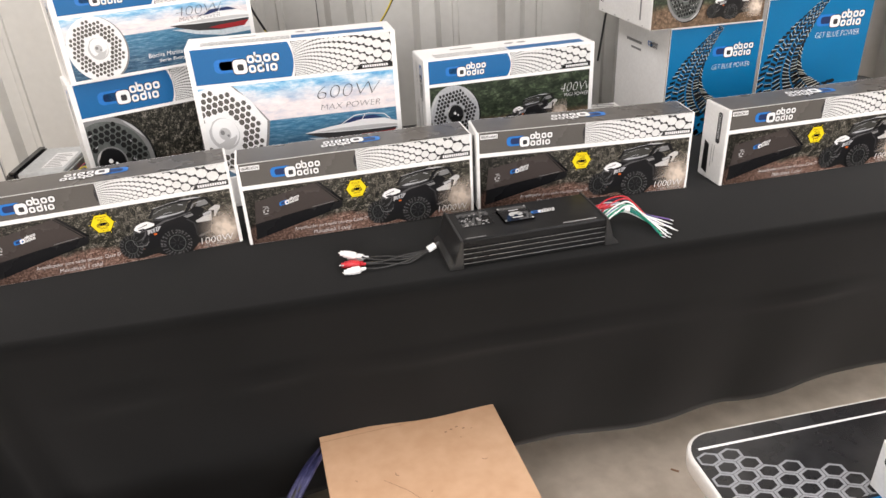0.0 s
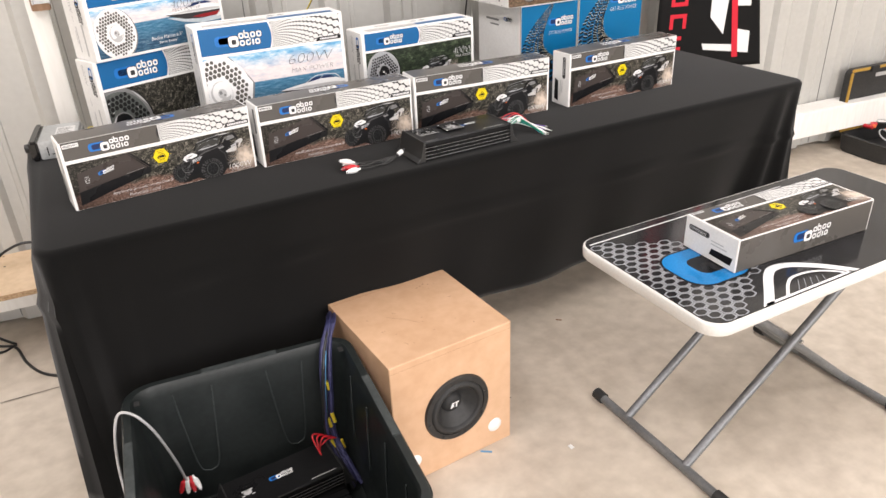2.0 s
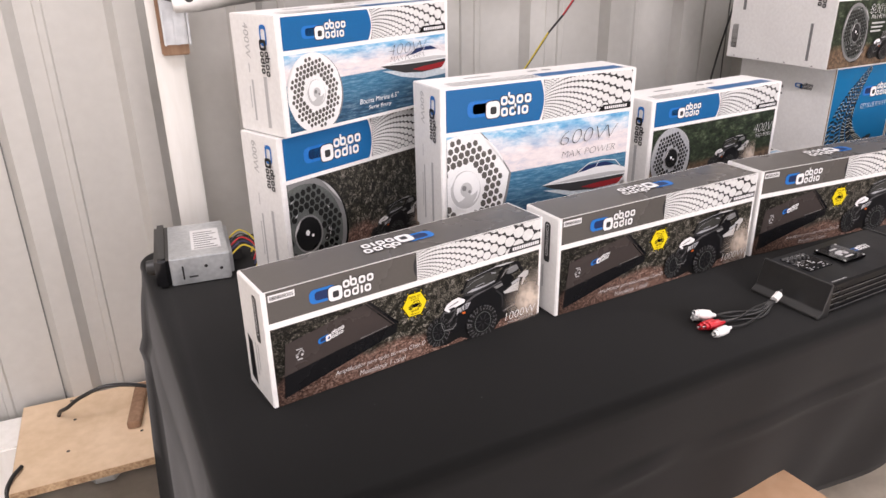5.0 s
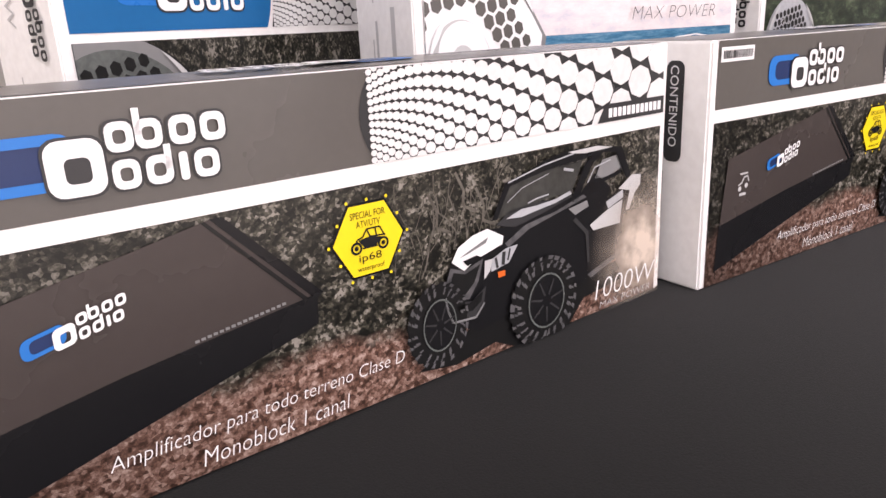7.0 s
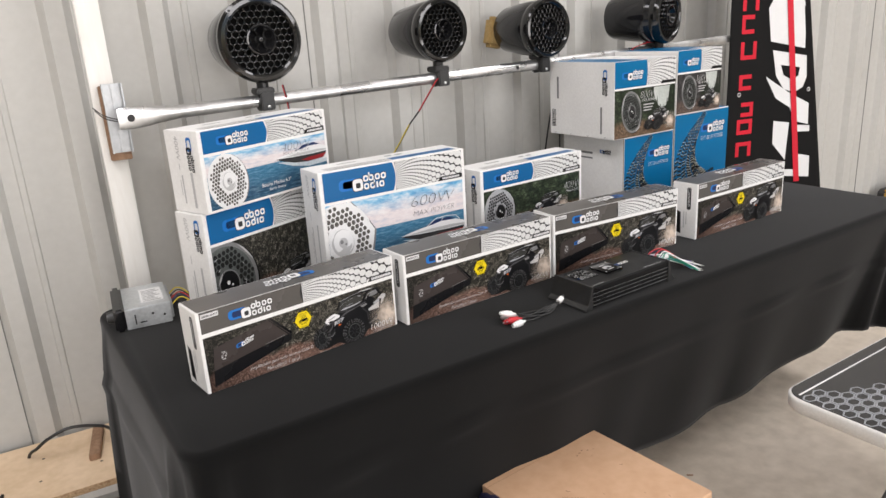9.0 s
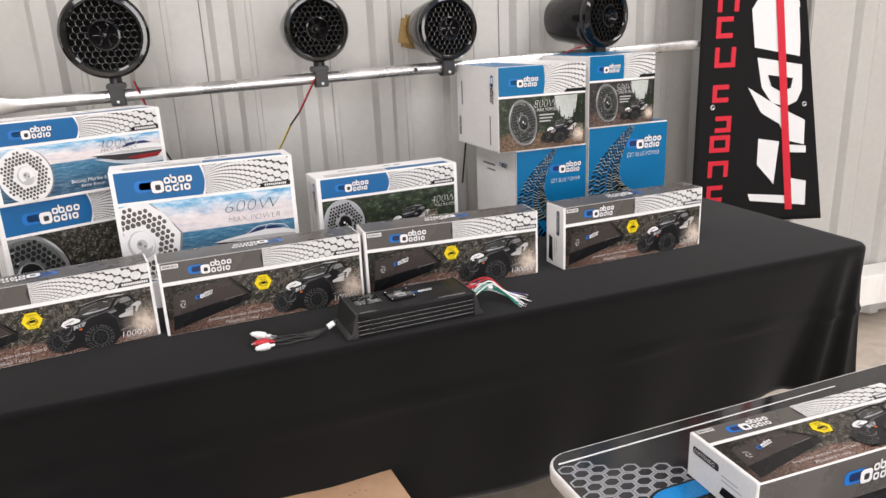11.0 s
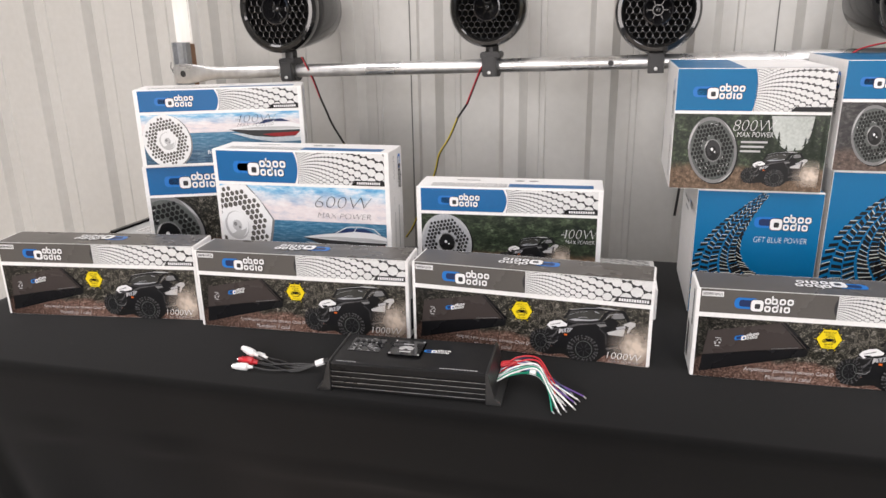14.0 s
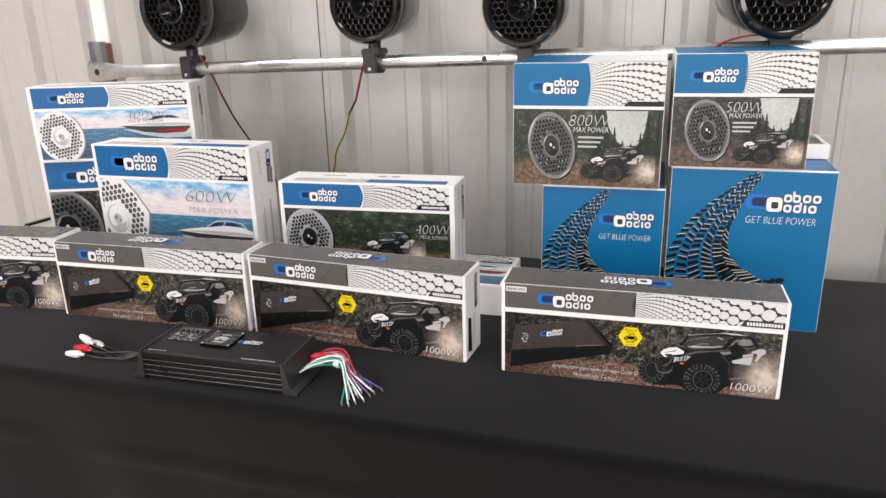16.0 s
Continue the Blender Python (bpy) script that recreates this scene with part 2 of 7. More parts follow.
M_PIT = surface("dark_cone", (0.0025, 0.0025, 0.0025), (0.005, 0.005, 0.005), 120, 12, 0.7, bump=0.1)
M_PIT.node_tree.nodes["Principled BSDF"].inputs["Specular IOR Level"].default_value = 0.2
M_CONE = surface("cone_paper", (0.022, 0.022, 0.022), (0.04, 0.04, 0.04), 120, 12, 0.5, bump=0.1)
M_RUBBER = surface("rubber", (0.012, 0.012, 0.012), (0.022, 0.022, 0.022), 90, 8, 0.6, bump=0.1)
M_ANOD = surface("anodised_black", (0.006, 0.006, 0.0062), (0.010, 0.010, 0.0105), 240, 10, 0.34, 0.0, bump=0.04)
M_ANOD.node_tree.nodes["Principled BSDF"].inputs["Specular IOR Level"].default_value = 0.16
# bright metal for the highlights laid on the amplifier ribs
M_EDGE = surface("rib_highlight_metal", (0.30, 0.30, 0.30), (0.5, 0.5, 0.5), 90, 14, 0.35, 0.8, bump=0.05)
M_TOTE = surface("tote_plastic", (0.006, 0.0085, 0.0083), (0.015, 0.0195, 0.019), 70, 5, 0.5, bump=0.12, spread=0.12)
M_SCUFF = surface("scuffed_plastic", (0.022, 0.027, 0.027), (0.052, 0.06, 0.06), 90, 9, 0.6, bump=0.2)
M_WTABLE = surface("white_table_plastic", (0.66, 0.65, 0.62), (0.76, 0.75, 0.73), 200, 6, 0.5, bump=0.1)
M_VINYL = surface("glossy_black_vinyl", (0.012, 0.012, 0.013), (0.03, 0.03, 0.032), 20, 3, 0.12, bump=0.02, spread=0.04)
M_VGREY = ink("vinyl_grey", (0.30, 0.31, 0.33), 0.12, 0.2)
M_VWHITE = ink("vinyl_white", (0.78, 0.78, 0.79), 0.12)
M_VBLUE = ink("vinyl_blue", (0.02, 0.22, 0.55), 0.12, 0.3)
M_LEG = surface("grey_leg_enamel", (0.13, 0.135, 0.14), (0.19, 0.195, 0.20), 120, 8, 0.4, 0.3, bump=0.04)
M_BANNER = surface("banner_fabric", (0.006, 0.006, 0.006), (0.012, 0.0115, 0.0115), 500, 5, 0.8, bump=0.15)
M_BANNER.node_tree.nodes["Principled BSDF"].inputs["Specular IOR Level"].default_value = 0.12
M_BRED = ink("banner_red", (0.55, 0.012, 0.03), 0.5)
M_BWHITE = ink("banner_white", (0.72, 0.72, 0.72), 0.5)
M_CRED = surface("red_plastic", (0.42, 0.012, 0.02), (0.55, 0.02, 0.03), 90, 9, 0.35, bump=0.03)
M_CWHITE = surface("white_plastic", (0.7, 0.7, 0.69), (0.8, 0.8, 0.79), 90, 9, 0.35, bump=0.03)
M_CGREEN = surface("green_sleeve", (0.005, 0.22, 0.13), (0.01, 0.30, 0.19), 90, 9, 0.4, bump=0.03)
M_CBLUE = surface("navy_sleeve", (0.016, 0.017, 0.06), (0.055, 0.055, 0.135), 90, 30, 0.5, bump=0.1)
M_CLBLUE = surface("pale_blue_sleeve", (0.10, 0.30, 0.55), (0.15, 0.38, 0.62), 90, 30, 0.5, bump=0.1)
M_CPURPLE = surface("purple_sleeve", (0.10, 0.05, 0.22), (0.15, 0.08, 0.30), 90, 9, 0.45, bump=0.03)
M_CYEL = surface("yellow_sleeve", (0.55, 0.42, 0.02), (0.66, 0.52, 0.04), 90, 9, 0.45, bump=0.03)
M_CBLACK = surface("black_sleeve", (0.010, 0.010, 0.010), (0.018, 0.018, 0.018), 90, 9, 0.4, bump=0.03)
M_CGREY = surface("grey_sleeve", (0.34, 0.34, 0.34), (0.44, 0.44, 0.44), 90, 9, 0.45, bump=0.03)
M_CORANGE = surface("orange_sleeve", (0.62, 0.10, 0.02), (0.75, 0.15, 0.03), 90, 9, 0.45, bump=0.03)
M_TIN = surface("tinned_steel", (0.46, 0.48, 0.49), (0.62, 0.64, 0.65), 120, 14, 0.38, 0.6, bump=0.05)
M_PVC = surface("green_junction_plastic", (0.01, 0.17, 0.09), (0.02, 0.24, 0.13), 80, 10, 0.5, bump=0.05)
M_ORANGE = surface("ochre_case_trim", (0.34, 0.20, 0.03), (0.46, 0.28, 0.05), 80, 8, 0.6, bump=0.05)
M_CASE = surface("black_case_plastic", (0.014, 0.014, 0.014), (0.03, 0.03, 0.03), 90, 9, 0.55, bump=0.15)


# ---------------------------------------------------------------- mesh tools
def part(name, bm, material, parent=None, label=""):
    """Links a bmesh as one mesh object under a thing or a part."""
    me = bpy.data.meshes.new(name)
    bm.to_mesh(me)
    bm.free()
    ob = new(name, me)
    for m in material if isinstance(material, (list, tuple)) else (material,):
        me.materials.append(m)
    if parent is not None:
        ob.parent = parent
    return tagged(ob, label)


def smooth(ob, angle=40):
    for f in ob.data.polygons:
        f.use_smooth = True
    ob.data.set_sharp_from_angle(angle=radians(angle))
    return ob


def thing(name, m, label, category, group="", kind=""):
    ob = new(name)
    ob.empty_display_size = 0.05
    ob.matrix_world = m
    return tagged(ob, label, category, group, kind)


def block(x0, x1, y0, y1, z0, z1, bevel=0.002, bm=None, seg=2):
    """A bevelled block, alone or added to bm."""
    b = bmesh.new()
    r = bmesh.ops.create_cube(b, size=1.0)
    for v in r["verts"]:
        v.co = Vector(((x0 + x1) / 2 + v.co.x * (x1 - x0), (y0 + y1) / 2 + v.co.y * (y1 - y0), (z0 + z1) / 2 + v.co.z * (z1 - z0)))
    if bevel:
        bmesh.ops.bevel(b, geom=b.edges[:], offset=bevel, segments=seg, affect="EDGES", clamp_overlap=True)
    if bm is None:
        return b
    merge(bm, b)
    return bm


def merge(bm, other, m=None):
    me = bpy.data.meshes.new("scratch")
    if m is not None:
        bmesh.ops.transform(other, matrix=m, verts=other.verts)
    other.to_mesh(me)
    other.free()
    bm.from_mesh(me)
    bpy.data.meshes.remove(me)


def lathe(profile, seg=40, bm=None, m=None):
    """Turns (radius, height) pairs about z."""
    b = bmesh.new()
    rings = []
    for r, z in profile:
        rings.append([b.verts.new((r * math.cos(a), r * math.sin(a), z)) for a in (2 * math.pi * i / seg for i in range(seg))] if r > 1e-6 else [b.verts.new((0, 0, z))])
    for p, q in zip(rings, rings[1:]):
        for i in range(seg):
            j = (i + 1) % seg
            if len(p) == 1 and len(q) > 1:
                b.faces.new((p[0], q[j], q[i]))
            elif len(q) == 1 and len(p) > 1:
                b.faces.new((p[i], p[j], q[0]))
            elif len(p) > 1:
                b.faces.new((p[i], p[j], q[j], q[i]))
    bmesh.ops.recalc_face_normals(b, faces=b.faces[:])
    if m is not None:
        bmesh.ops.transform(b, matrix=m, verts=b.verts)
    if bm is None:
        return b
    merge(bm, b)
    return bm


def curve_points(pts, steps=8):
    """A smooth line through the given points."""
    p = [Vector(q) for q in pts]
    p = [p[0] * 2 - p[1], *p, p[-1] * 2 - p[-2]]
    out = []
    for a, b, c, d in zip(p, p[1:], p[2:], p[3:]):
        for i in range(steps):
            t = i / steps
            out.append(0.5 * ((2 * b) + (c - a) * t + (2 * a - 5 * b + 4 * c - d) * t * t + (3 * b - a - 3 * c + d) * t ** 3))
    out.append(p[-2])
    return out


def tube(pts, r, seg=8, steps=8, bm=None, bend=True):
    """A round cord or rod along points."""
    b = bmesh.new()
    line = curve_points(pts, steps) if bend else [Vector(q) for q in pts]
    side, rings = None, []
    for i, q in enumerate(line):
        way = (line[min(i + 1, len(line) - 1)] - line[max(i - 1, 0)]).normalized()
        if side is None:
            side = way.orthogonal().normalized()
        side = (side - way * side.dot(way)).normalized()
        up = way.cross(side)
        rings.append([b.verts.new(q + r * (side * math.cos(a) + up * math.sin(a))) for a in (2 * math.pi * k / seg for k in range(seg))])
    for p, q in zip(rings, rings[1:]):
        for i in range(seg):
            b.faces.new((p[i], p[(i + 1) % seg], q[(i + 1) % seg], q[i]))
    b.faces.new(rings[0][::-1])
    b.faces.new(rings[-1])
    if bm is None:
        return b
    merge(bm, b)
    return bm


def round_rect(w, d, r, seg=6):
    """Points of a rectangle with round corners, anticlockwise, about the origin."""
    out = []
    for cx, cy, a0 in ((w / 2 - r, d / 2 - r, 0), (-w / 2 + r, d / 2 - r, 90), (-w / 2 + r, -d / 2 + r, 180), (w / 2 - r, -d / 2 + r, 270)):
        for i in range(seg + 1):
            a = radians(a0 + 90 * i / seg)
            out.append((cx + r * math.cos(a), cy + r * math.sin(a)))
    return out


def loft(loops, close=True, cap0=False, cap1=False):
    b = bmesh.new()
    rings = [[b.verts.new(p) for p in loop] for loop in loops]
    n = len(rings[0])
    for p, q in zip(rings, rings[1:]):
        for i in range(n if close else n - 1):
            b.faces.new((p[i], p[(i + 1) % n], q[(i + 1) % n], q[i]))
    if cap0:
        b.faces.new(rings[0][::-1])
    if cap1:
        b.faces.new(rings[-1])
    bmesh.ops.recalc_face_normals(b, faces=b.faces[:])
    return b


# ---------------------------------------------------------------- flat print on card
LAYER = 0.00035


class Face:
    """One printed face of a carton: u to the right, v up, from its lower left corner."""

    def __init__(self, parent, origin, eu, ev):
        self.parent, self.o, self.eu, self.ev = parent, Vector(origin), Vector(eu), Vector(ev)
        self.n = self.eu.cross(self.ev)

    def at(self, u, v, layer):
        return self.o + self.eu * u + self.ev * v + self.n * (LAYER * (layer + 1))


def clip(poly, rect):
    """Cuts a polygon to (u0, v0, u1, v1)."""
    u0, v0, u1, v1 = rect
    for axis, lim, sign in ((0, u0, 1), (0, u1, -1), (1, v0, 1), (1, v1, -1)):
        out = []
        for a, b in zip(poly, poly[1:] + poly[:1]):
            da, db = sign * (a[axis] - lim), sign * (b[axis] - lim)
            if da >= 0:
                out.append(a)
            if (da >= 0) != (db >= 0):
                t = da / (da - db)
                out.append((a[0] + (b[0] - a[0]) * t, a[1] + (b[1] - a[1]) * t))
        poly = out
        if len(poly) < 3:
            return []
    return poly


def flat(name, face, polys, material, layer, rect=None, label="", parent=None, kind=""):
    """Flat shapes printed on a face, as one mesh; rect cuts them off."""
    b = bmesh.new()
    uv = b.loops.layers.uv.new("UVMap")
    done = []
    for poly in polys:
        poly = clip(list(poly), rect) if rect else list(poly)
        if len(poly) >= 3:
            done.append(poly)
    if not done:
        b.free()
        return None
    us, vs = [p[0] for q in done for p in q], [p[1] for q in done for p in q]
    u0, v0, du, dv = min(us), min(vs), max(max(us) - min(us), 1e-6), max(max(vs) - min(vs), 1e-6)
    for poly in done:
        area = sum(a[0] * c[1] - c[0] * a[1] for a, c in zip(poly, poly[1:] + poly[:1]))
        if area < 0:
            poly = poly[::-1]
        f = b.faces.new([b.verts.new(face.at(u, v, layer)) for u, v in poly])
        for lp, (u, v) in zip(f.loops, poly):
            lp[uv].uv = ((u - u0) / du, (v - v0) / dv)
    return tagged(part(name, b, material, parent or face.parent, label), kind=kind)


def rect_poly(u0, v0, u1, v1):
    return [(u0, v0), (u1, v0), (u1, v1), (u0, v1)]


def ring_polys(pts, k, c):
    """A band inside a closed outline: k is the inner outline's size."""
    inner = [(c[0] + (u - c[0]) * k, c[1] + (v - c[1]) * k) for u, v in pts]
    n = len(pts)
    return [[pts[i], pts[(i + 1) % n], inner[(i + 1) % n], inner[i]] for i in range(n)]


def disc(c, ru, rv, n=36, turn=0.0):
    return [(c[0] + ru * math.cos(a) * math.cos(turn) - rv * math.sin(a) * math.sin(turn), c[1] + ru * math.cos(a) * math.sin(turn) + rv * math.sin(a) * math.cos(turn))
            for a in (2 * math.pi * i / n for i in range(n))]


def rr_poly(u0, v0, u1, v1, r, seg=4):
    c = ((u0 + u1) / 2, (v0 + v1) / 2)
    return [(c[0] + x, c[1] + y) for x, y in round_rect(u1 - u0, v1 - v0, r, seg)]


def turned(polys, face_turn):
    """Shapes turned by quarter turns about the origin and moved: (quarters, du, dv)."""
    q, du, dv = face_turn
    c, s = ((1, 0), (0, 1), (-1, 0), (0, -1))[q % 4]
    return [[(du + u * c - v * s, dv + u * s + v * c) for u, v in p] for p in polys]


def stroke(pts, k):
    """A line of even thickness through points, as small four-cornered pieces."""
    out = []
    for a, b in zip(pts, pts[1:]):
        d = Vector((b[0] - a[0], b[1] - a[1]))
        if d.length > 1e-9:
            d.normalize()
            x, y = -d.y * k / 2, d.x * k / 2
            out.append([(a[0] - x, a[1] - y), (b[0] - x, b[1] - y), (b[0] + x, b[1] + y), (a[0] + x, a[1] + y)])
    return out


def ribbon(pts, k):
    """One band of even thickness along a curved line."""
    one, two = [], []
    for i, p in enumerate(pts):
        a, b = pts[max(0, i - 1)], pts[min(len(pts) - 1, i + 1)]
        d = Vector((b[0] - a[0], b[1] - a[1])).normalized()
        one.append((p[0] - d.y * k / 2, p[1] + d.x * k / 2))
        two.append((p[0] + d.y * k / 2, p[1] - d.x * k / 2))
    return one + two[::-1]


def emblem(face, u, v, h, layer=1, turn=0, dark=False, slope=0.0):
    """The maker's mark as plain shapes: a blue open ring, a white block and two rows of small white rings."""
    def put(polys):
        return [[(a, b + slope * (a - u)) for a, b in p] for p in turned(polys, (turn, u, v))]
    whole = rr_poly(0, 0.12 * h, 1.45 * h, 0.88 * h, 0.28 * h)
    blue = ring_polys(whole, 0.62, (0.75 * h, 0.5 * h))
    block_box = rr_poly(1.0 * h, 0.0, 1.75 * h, 0.78 * h, 0.2 * h)
    pale = M_DARK if dark else M_WHITE
    if not dark:
        flat("mark_ground", face, put([whole]), M_NAVY, layer, label="dark blue emblem ground")
    ob = flat("mark_ring", face, put(blue), M_LOGO, layer + 1, label="blue open ring emblem")
    loops, edges = [], [rr_poly(0.96 * h, -0.04 * h, 1.79 * h, 0.82 * h, 0.22 * h)]
    for k, (x0, y0) in enumerate([(1.80, 0.53), (2.20, 0.53), (2.68, 0.53), (3.14, 0.53), (1.82, 0.0), (2.28, 0.0), (2.76, 0.0), (2.98, 0.0)]):
        wide = 0.38 if k != 6 else 0.13
        x1, y1 = x0 + wide, y0 + 0.42
        box = rr_poly(x0 * h, y0 * h, x1 * h, y1 * h, 0.13 * h if wide > 0.2 else 0.05 * h, 3)
        shape = ring_polys(box, 0.46, ((x0 + x1) / 2 * h, (y0 + y1) / 2 * h)) if wide > 0.2 else [box]
        if k == 1:
            shape.append(rect_poly(x0 * h, (y0 + 0.2) * h, (x0 + 0.1) * h, (y0 + 0.58) * h))
        if k == 5:
            shape.append(rect_poly((x1 - 0.1) * h, (y0 + 0.2) * h, x1 * h, (y0 + 0.56) * h))
        loops.append(shape)
    edge = [rr_poly((x - 0.035) * h, (y - 0.035) * h, (x + 0.035) * h + wd * h, (y + 0.455) * h, 0.14 * h, 3) for x, y, wd in ((1.80, 0.53, 0.38), (2.20, 0.53, 0.38), (2.68, 0.53, 0.38), (3.14, 0.53, 0.38), (1.82, 0.0, 0.38), (2.28, 0.0, 0.38), (2.98, 0.0, 0.38))]
    if not dark and h > 0.02:
        flat("mark_edge", face, put(edges), M_SHADE, layer + 2, label="dark emblem outline")
        for e, x in zip(edge, range(9)):
            flat("mark_edge", face, put(ring_polys(e, 0.86, (sum(p[0] for p in e) / len(e), sum(p[1] for p in e) / len(e)))), M_SHADE, layer + 2)
    flat("mark_block", face, put(ring_polys(block_box, 0.45, (1.42 * h, 0.32 * h))), pale, layer + 3, label="rounded emblem block")
    for shape in loops:
        flat("mark_loop", face, put(shape), pale, layer + 3)
    return ob


TEXTS = {}


def letters(name, body, face, u, v, width, height, material, layer=2, turn=0, slant=0.0, thin=0.0):
    """Words in the built-in font, fitted to a width and a height, lower left corner at u, v."""
    key = (body, slant, thin)
    if key not in TEXTS:
        cu = bpy.data.curves.new("words", "FONT")
        cu.body, cu.size, cu.shear, cu.resolution_u, cu.offset = body, 1.0, slant, 3, -thin
        ob = bpy.data.objects.new("words", cu)
        scene.collection.objects.link(ob)
        me = bpy.data.meshes.new_from_object(ob.evaluated_get(bpy.context.evaluated_depsgraph_get()))
        bpy.data.objects.remove(ob)
        bpy.data.curves.remove(cu)
        co = [tuple(x.co) for x in me.vertices]
        faces = [tuple(p.vertices) for p in me.polygons]
        bpy.data.meshes.remove(me)
        TEXTS[key] = (co, faces)
    co, faces = TEXTS[key]
    x0, x1 = min(c[0] for c in co), max(c[0] for c in co)
    y0, y1 = min(c[1] for c in co), max(c[1] for c in co)
    polys = [[((co[i][0] - x0) / (x1 - x0) * width, (co[i][1] - y0) / (y1 - y0) * height) for i in f] for f in faces]
    return flat(name, face, turned(polys, (turn, u, v)), material, layer, label=f'words "{body}"')


def mesh_band(face, u0, u1, v0, v1, layer, cell, grow, bend=0.012, ground=None):
    """The printed metal-mesh pattern: pale cells on dark, small at one end and large at the other."""
    n = 10
    edge = [(u0 + bend * (1 - (2 * i / n - 1) ** 2) * -1, v0 + (v1 - v0) * i / n) for i in range(n + 1)]
    flat("mesh_ground", face, [[(u1, v0), (u1, v1), *edge[::-1]]], ground or M_MID, layer, label="grey mesh pattern ground")
    polys, u, w, k = [], u0 - bend * 0.4, cell, 0
    while u < u1:
        h = w * 0.95
        v = v0 - h * (0.5 if k % 2 else 0.0)
        while v < v1:
            c = (u + w * 0.42, v + h / 2)
            polys.append([(c[0] + w * 0.50 * math.cos(a), c[1] + h * 0.455 * math.sin(a)) for a in (math.pi / 4 * i for i in range(8))])
            v += h
        u += w * 0.84
        w *= grow
        k += 1
    flat("mesh_pattern", face, polys, M_SILVER, layer + 1, (u0 - bend * 0.5, v0, u1, v1), "pale mesh cells", kind="stuff")


def speaker_picture(face, c, r, layer, rect, body, hole, cone, squash=0.78, turn=0.2, hexagon=False):
    """A printed loudspeaker seen at a slant: rim, pierced face, horn, dome and glints."""
    ct, st = math.cos(turn), math.sin(turn)
    pale = body is M_WHITE

    def at(x, y):
        return (c[0] + r * (x * squash * ct - y * st), c[1] + r * (x * squash * st + y * ct))

    def e(k, du=0.0, dv=0.0, n=48, six=False):
        out = []
        for i in range(n):
            a = 2 * math.pi * i / n
            # a six-sided face has its corners drawn out a little
            q = k if not six else k * (0.93 / math.cos((a % (math.pi / 3)) - math.pi / 6)) ** 0.75
            out.append(at(q * math.cos(a) + du, q * math.sin(a) + dv))
        return out

    def arc(k, a0, a1, thick, n=12):
        one = [at(k * math.cos(a0 + (a1 - a0) * i / n), k * math.sin(a0 + (a1 - a0) * i / n)) for i in range(n + 1)]
        two = [at((k - thick * math.sin(math.pi * i / n)) * math.cos(a0 + (a1 - a0) * i / n), (k - thick * math.sin(math.pi * i / n)) * math.sin(a0 + (a1 - a0) * i / n)) for i in range(n + 1)]
        return one + two[::-1]
    flat("speaker_edge", face, [e(1.0, 0.04, -0.03, 48, hexagon)], M_MID if pale else M_TYRE, layer, rect, "printed shaded speaker edge")
    flat("speaker_rim", face, [e(0.99, 0, 0, 48, hexagon)], M_WHITE if pale else M_MID if body is M_LATTICE else M_CHROME, layer + 1, rect, "printed speaker rim")
    flat("speaker_face", face, [e(0.965 if pale else 0.885, 0, 0, 48, hexagon)], body, layer + 2, rect, "printed speaker face")
    horn = 0.37 if pale else 0.34
    holes, s = [], 0.138 if pale else 0.140
    for i in range(-8, 9):
        for j in range(-8, 9):
            x, y = (i + 0.5 * (j % 2)) * s, j * s * 0.87
            d = math.hypot(x, y)
            if horn + 0.05 < d < 0.85:
                # the holes close up towards the rim, as on a domed grille
                q = 0.50 - 0.10 * (d / 0.84) ** 3
                holes.append([at(x + s * q * math.sin(math.pi / 3 * k), y + s * q * math.cos(math.pi / 3 * k)) for k in range(6)])
    flat("speaker_grille", face, holes, hole, layer + 3, rect, "printed speaker grille holes", kind="stuff")
    flat("speaker_horn", face, [e(horn, 0.02)], M_PALE if pale else M_TYRE, layer + 4, rect, "printed speaker horn")
    flat("horn_edge", face, ring_polys(e(horn, 0.02), 0.90, at(0.02, 0)), M_WHITE if pale else M_MID, layer + 5, rect, "printed horn edge")
    flat("speaker_cone", face, [e(horn * 0.80, 0.05, 0.02)], M_WHITE if pale else cone, layer + 5, rect, "printed speaker cone")
    flat("cone_shade", face, [arc(horn * 0.78, -2.6, -0.3, horn * 0.5)], M_PALE if pale else M_TYRE, layer + 6, rect, "printed shade in the cone")
    flat("speaker_dome", face, [e(0.13, 0.03, 0.0, 20)], M_PALE if pale else M_DARK, layer + 7, rect, "printed speaker dome")
    flat("dome_glint", face, [e(0.05, -0.01, 0.04, 12), e(0.03, 0.09, -0.05, 10)], M_WHITE if not pale else M_MID, layer + 8, rect, "printed dome glint")
    glints = [arc(0.975, 1.9, 3.0, 0.07), arc(0.975, 0.2, 0.9, 0.05), arc(0.975, -1.5, -0.8, 0.05), arc(horn * 0.95, 1.8, 2.9, 0.05)]
    rng = random.Random(int(r * 9999))
    for k in range(16 if body is not M_WHITE else 0):
        a, d = 6.28 * rng.random(), 0.44 + 0.38 * rng.random()
        glints.append(arc(d, a, a + 0.10 + 0.12 * rng.random(), 0.025, 4))
    flat("rim_glint", face, glints, M_WHITE if pale else M_PALE, layer + 8, rect, "printed glints on the speaker", kind="stuff")


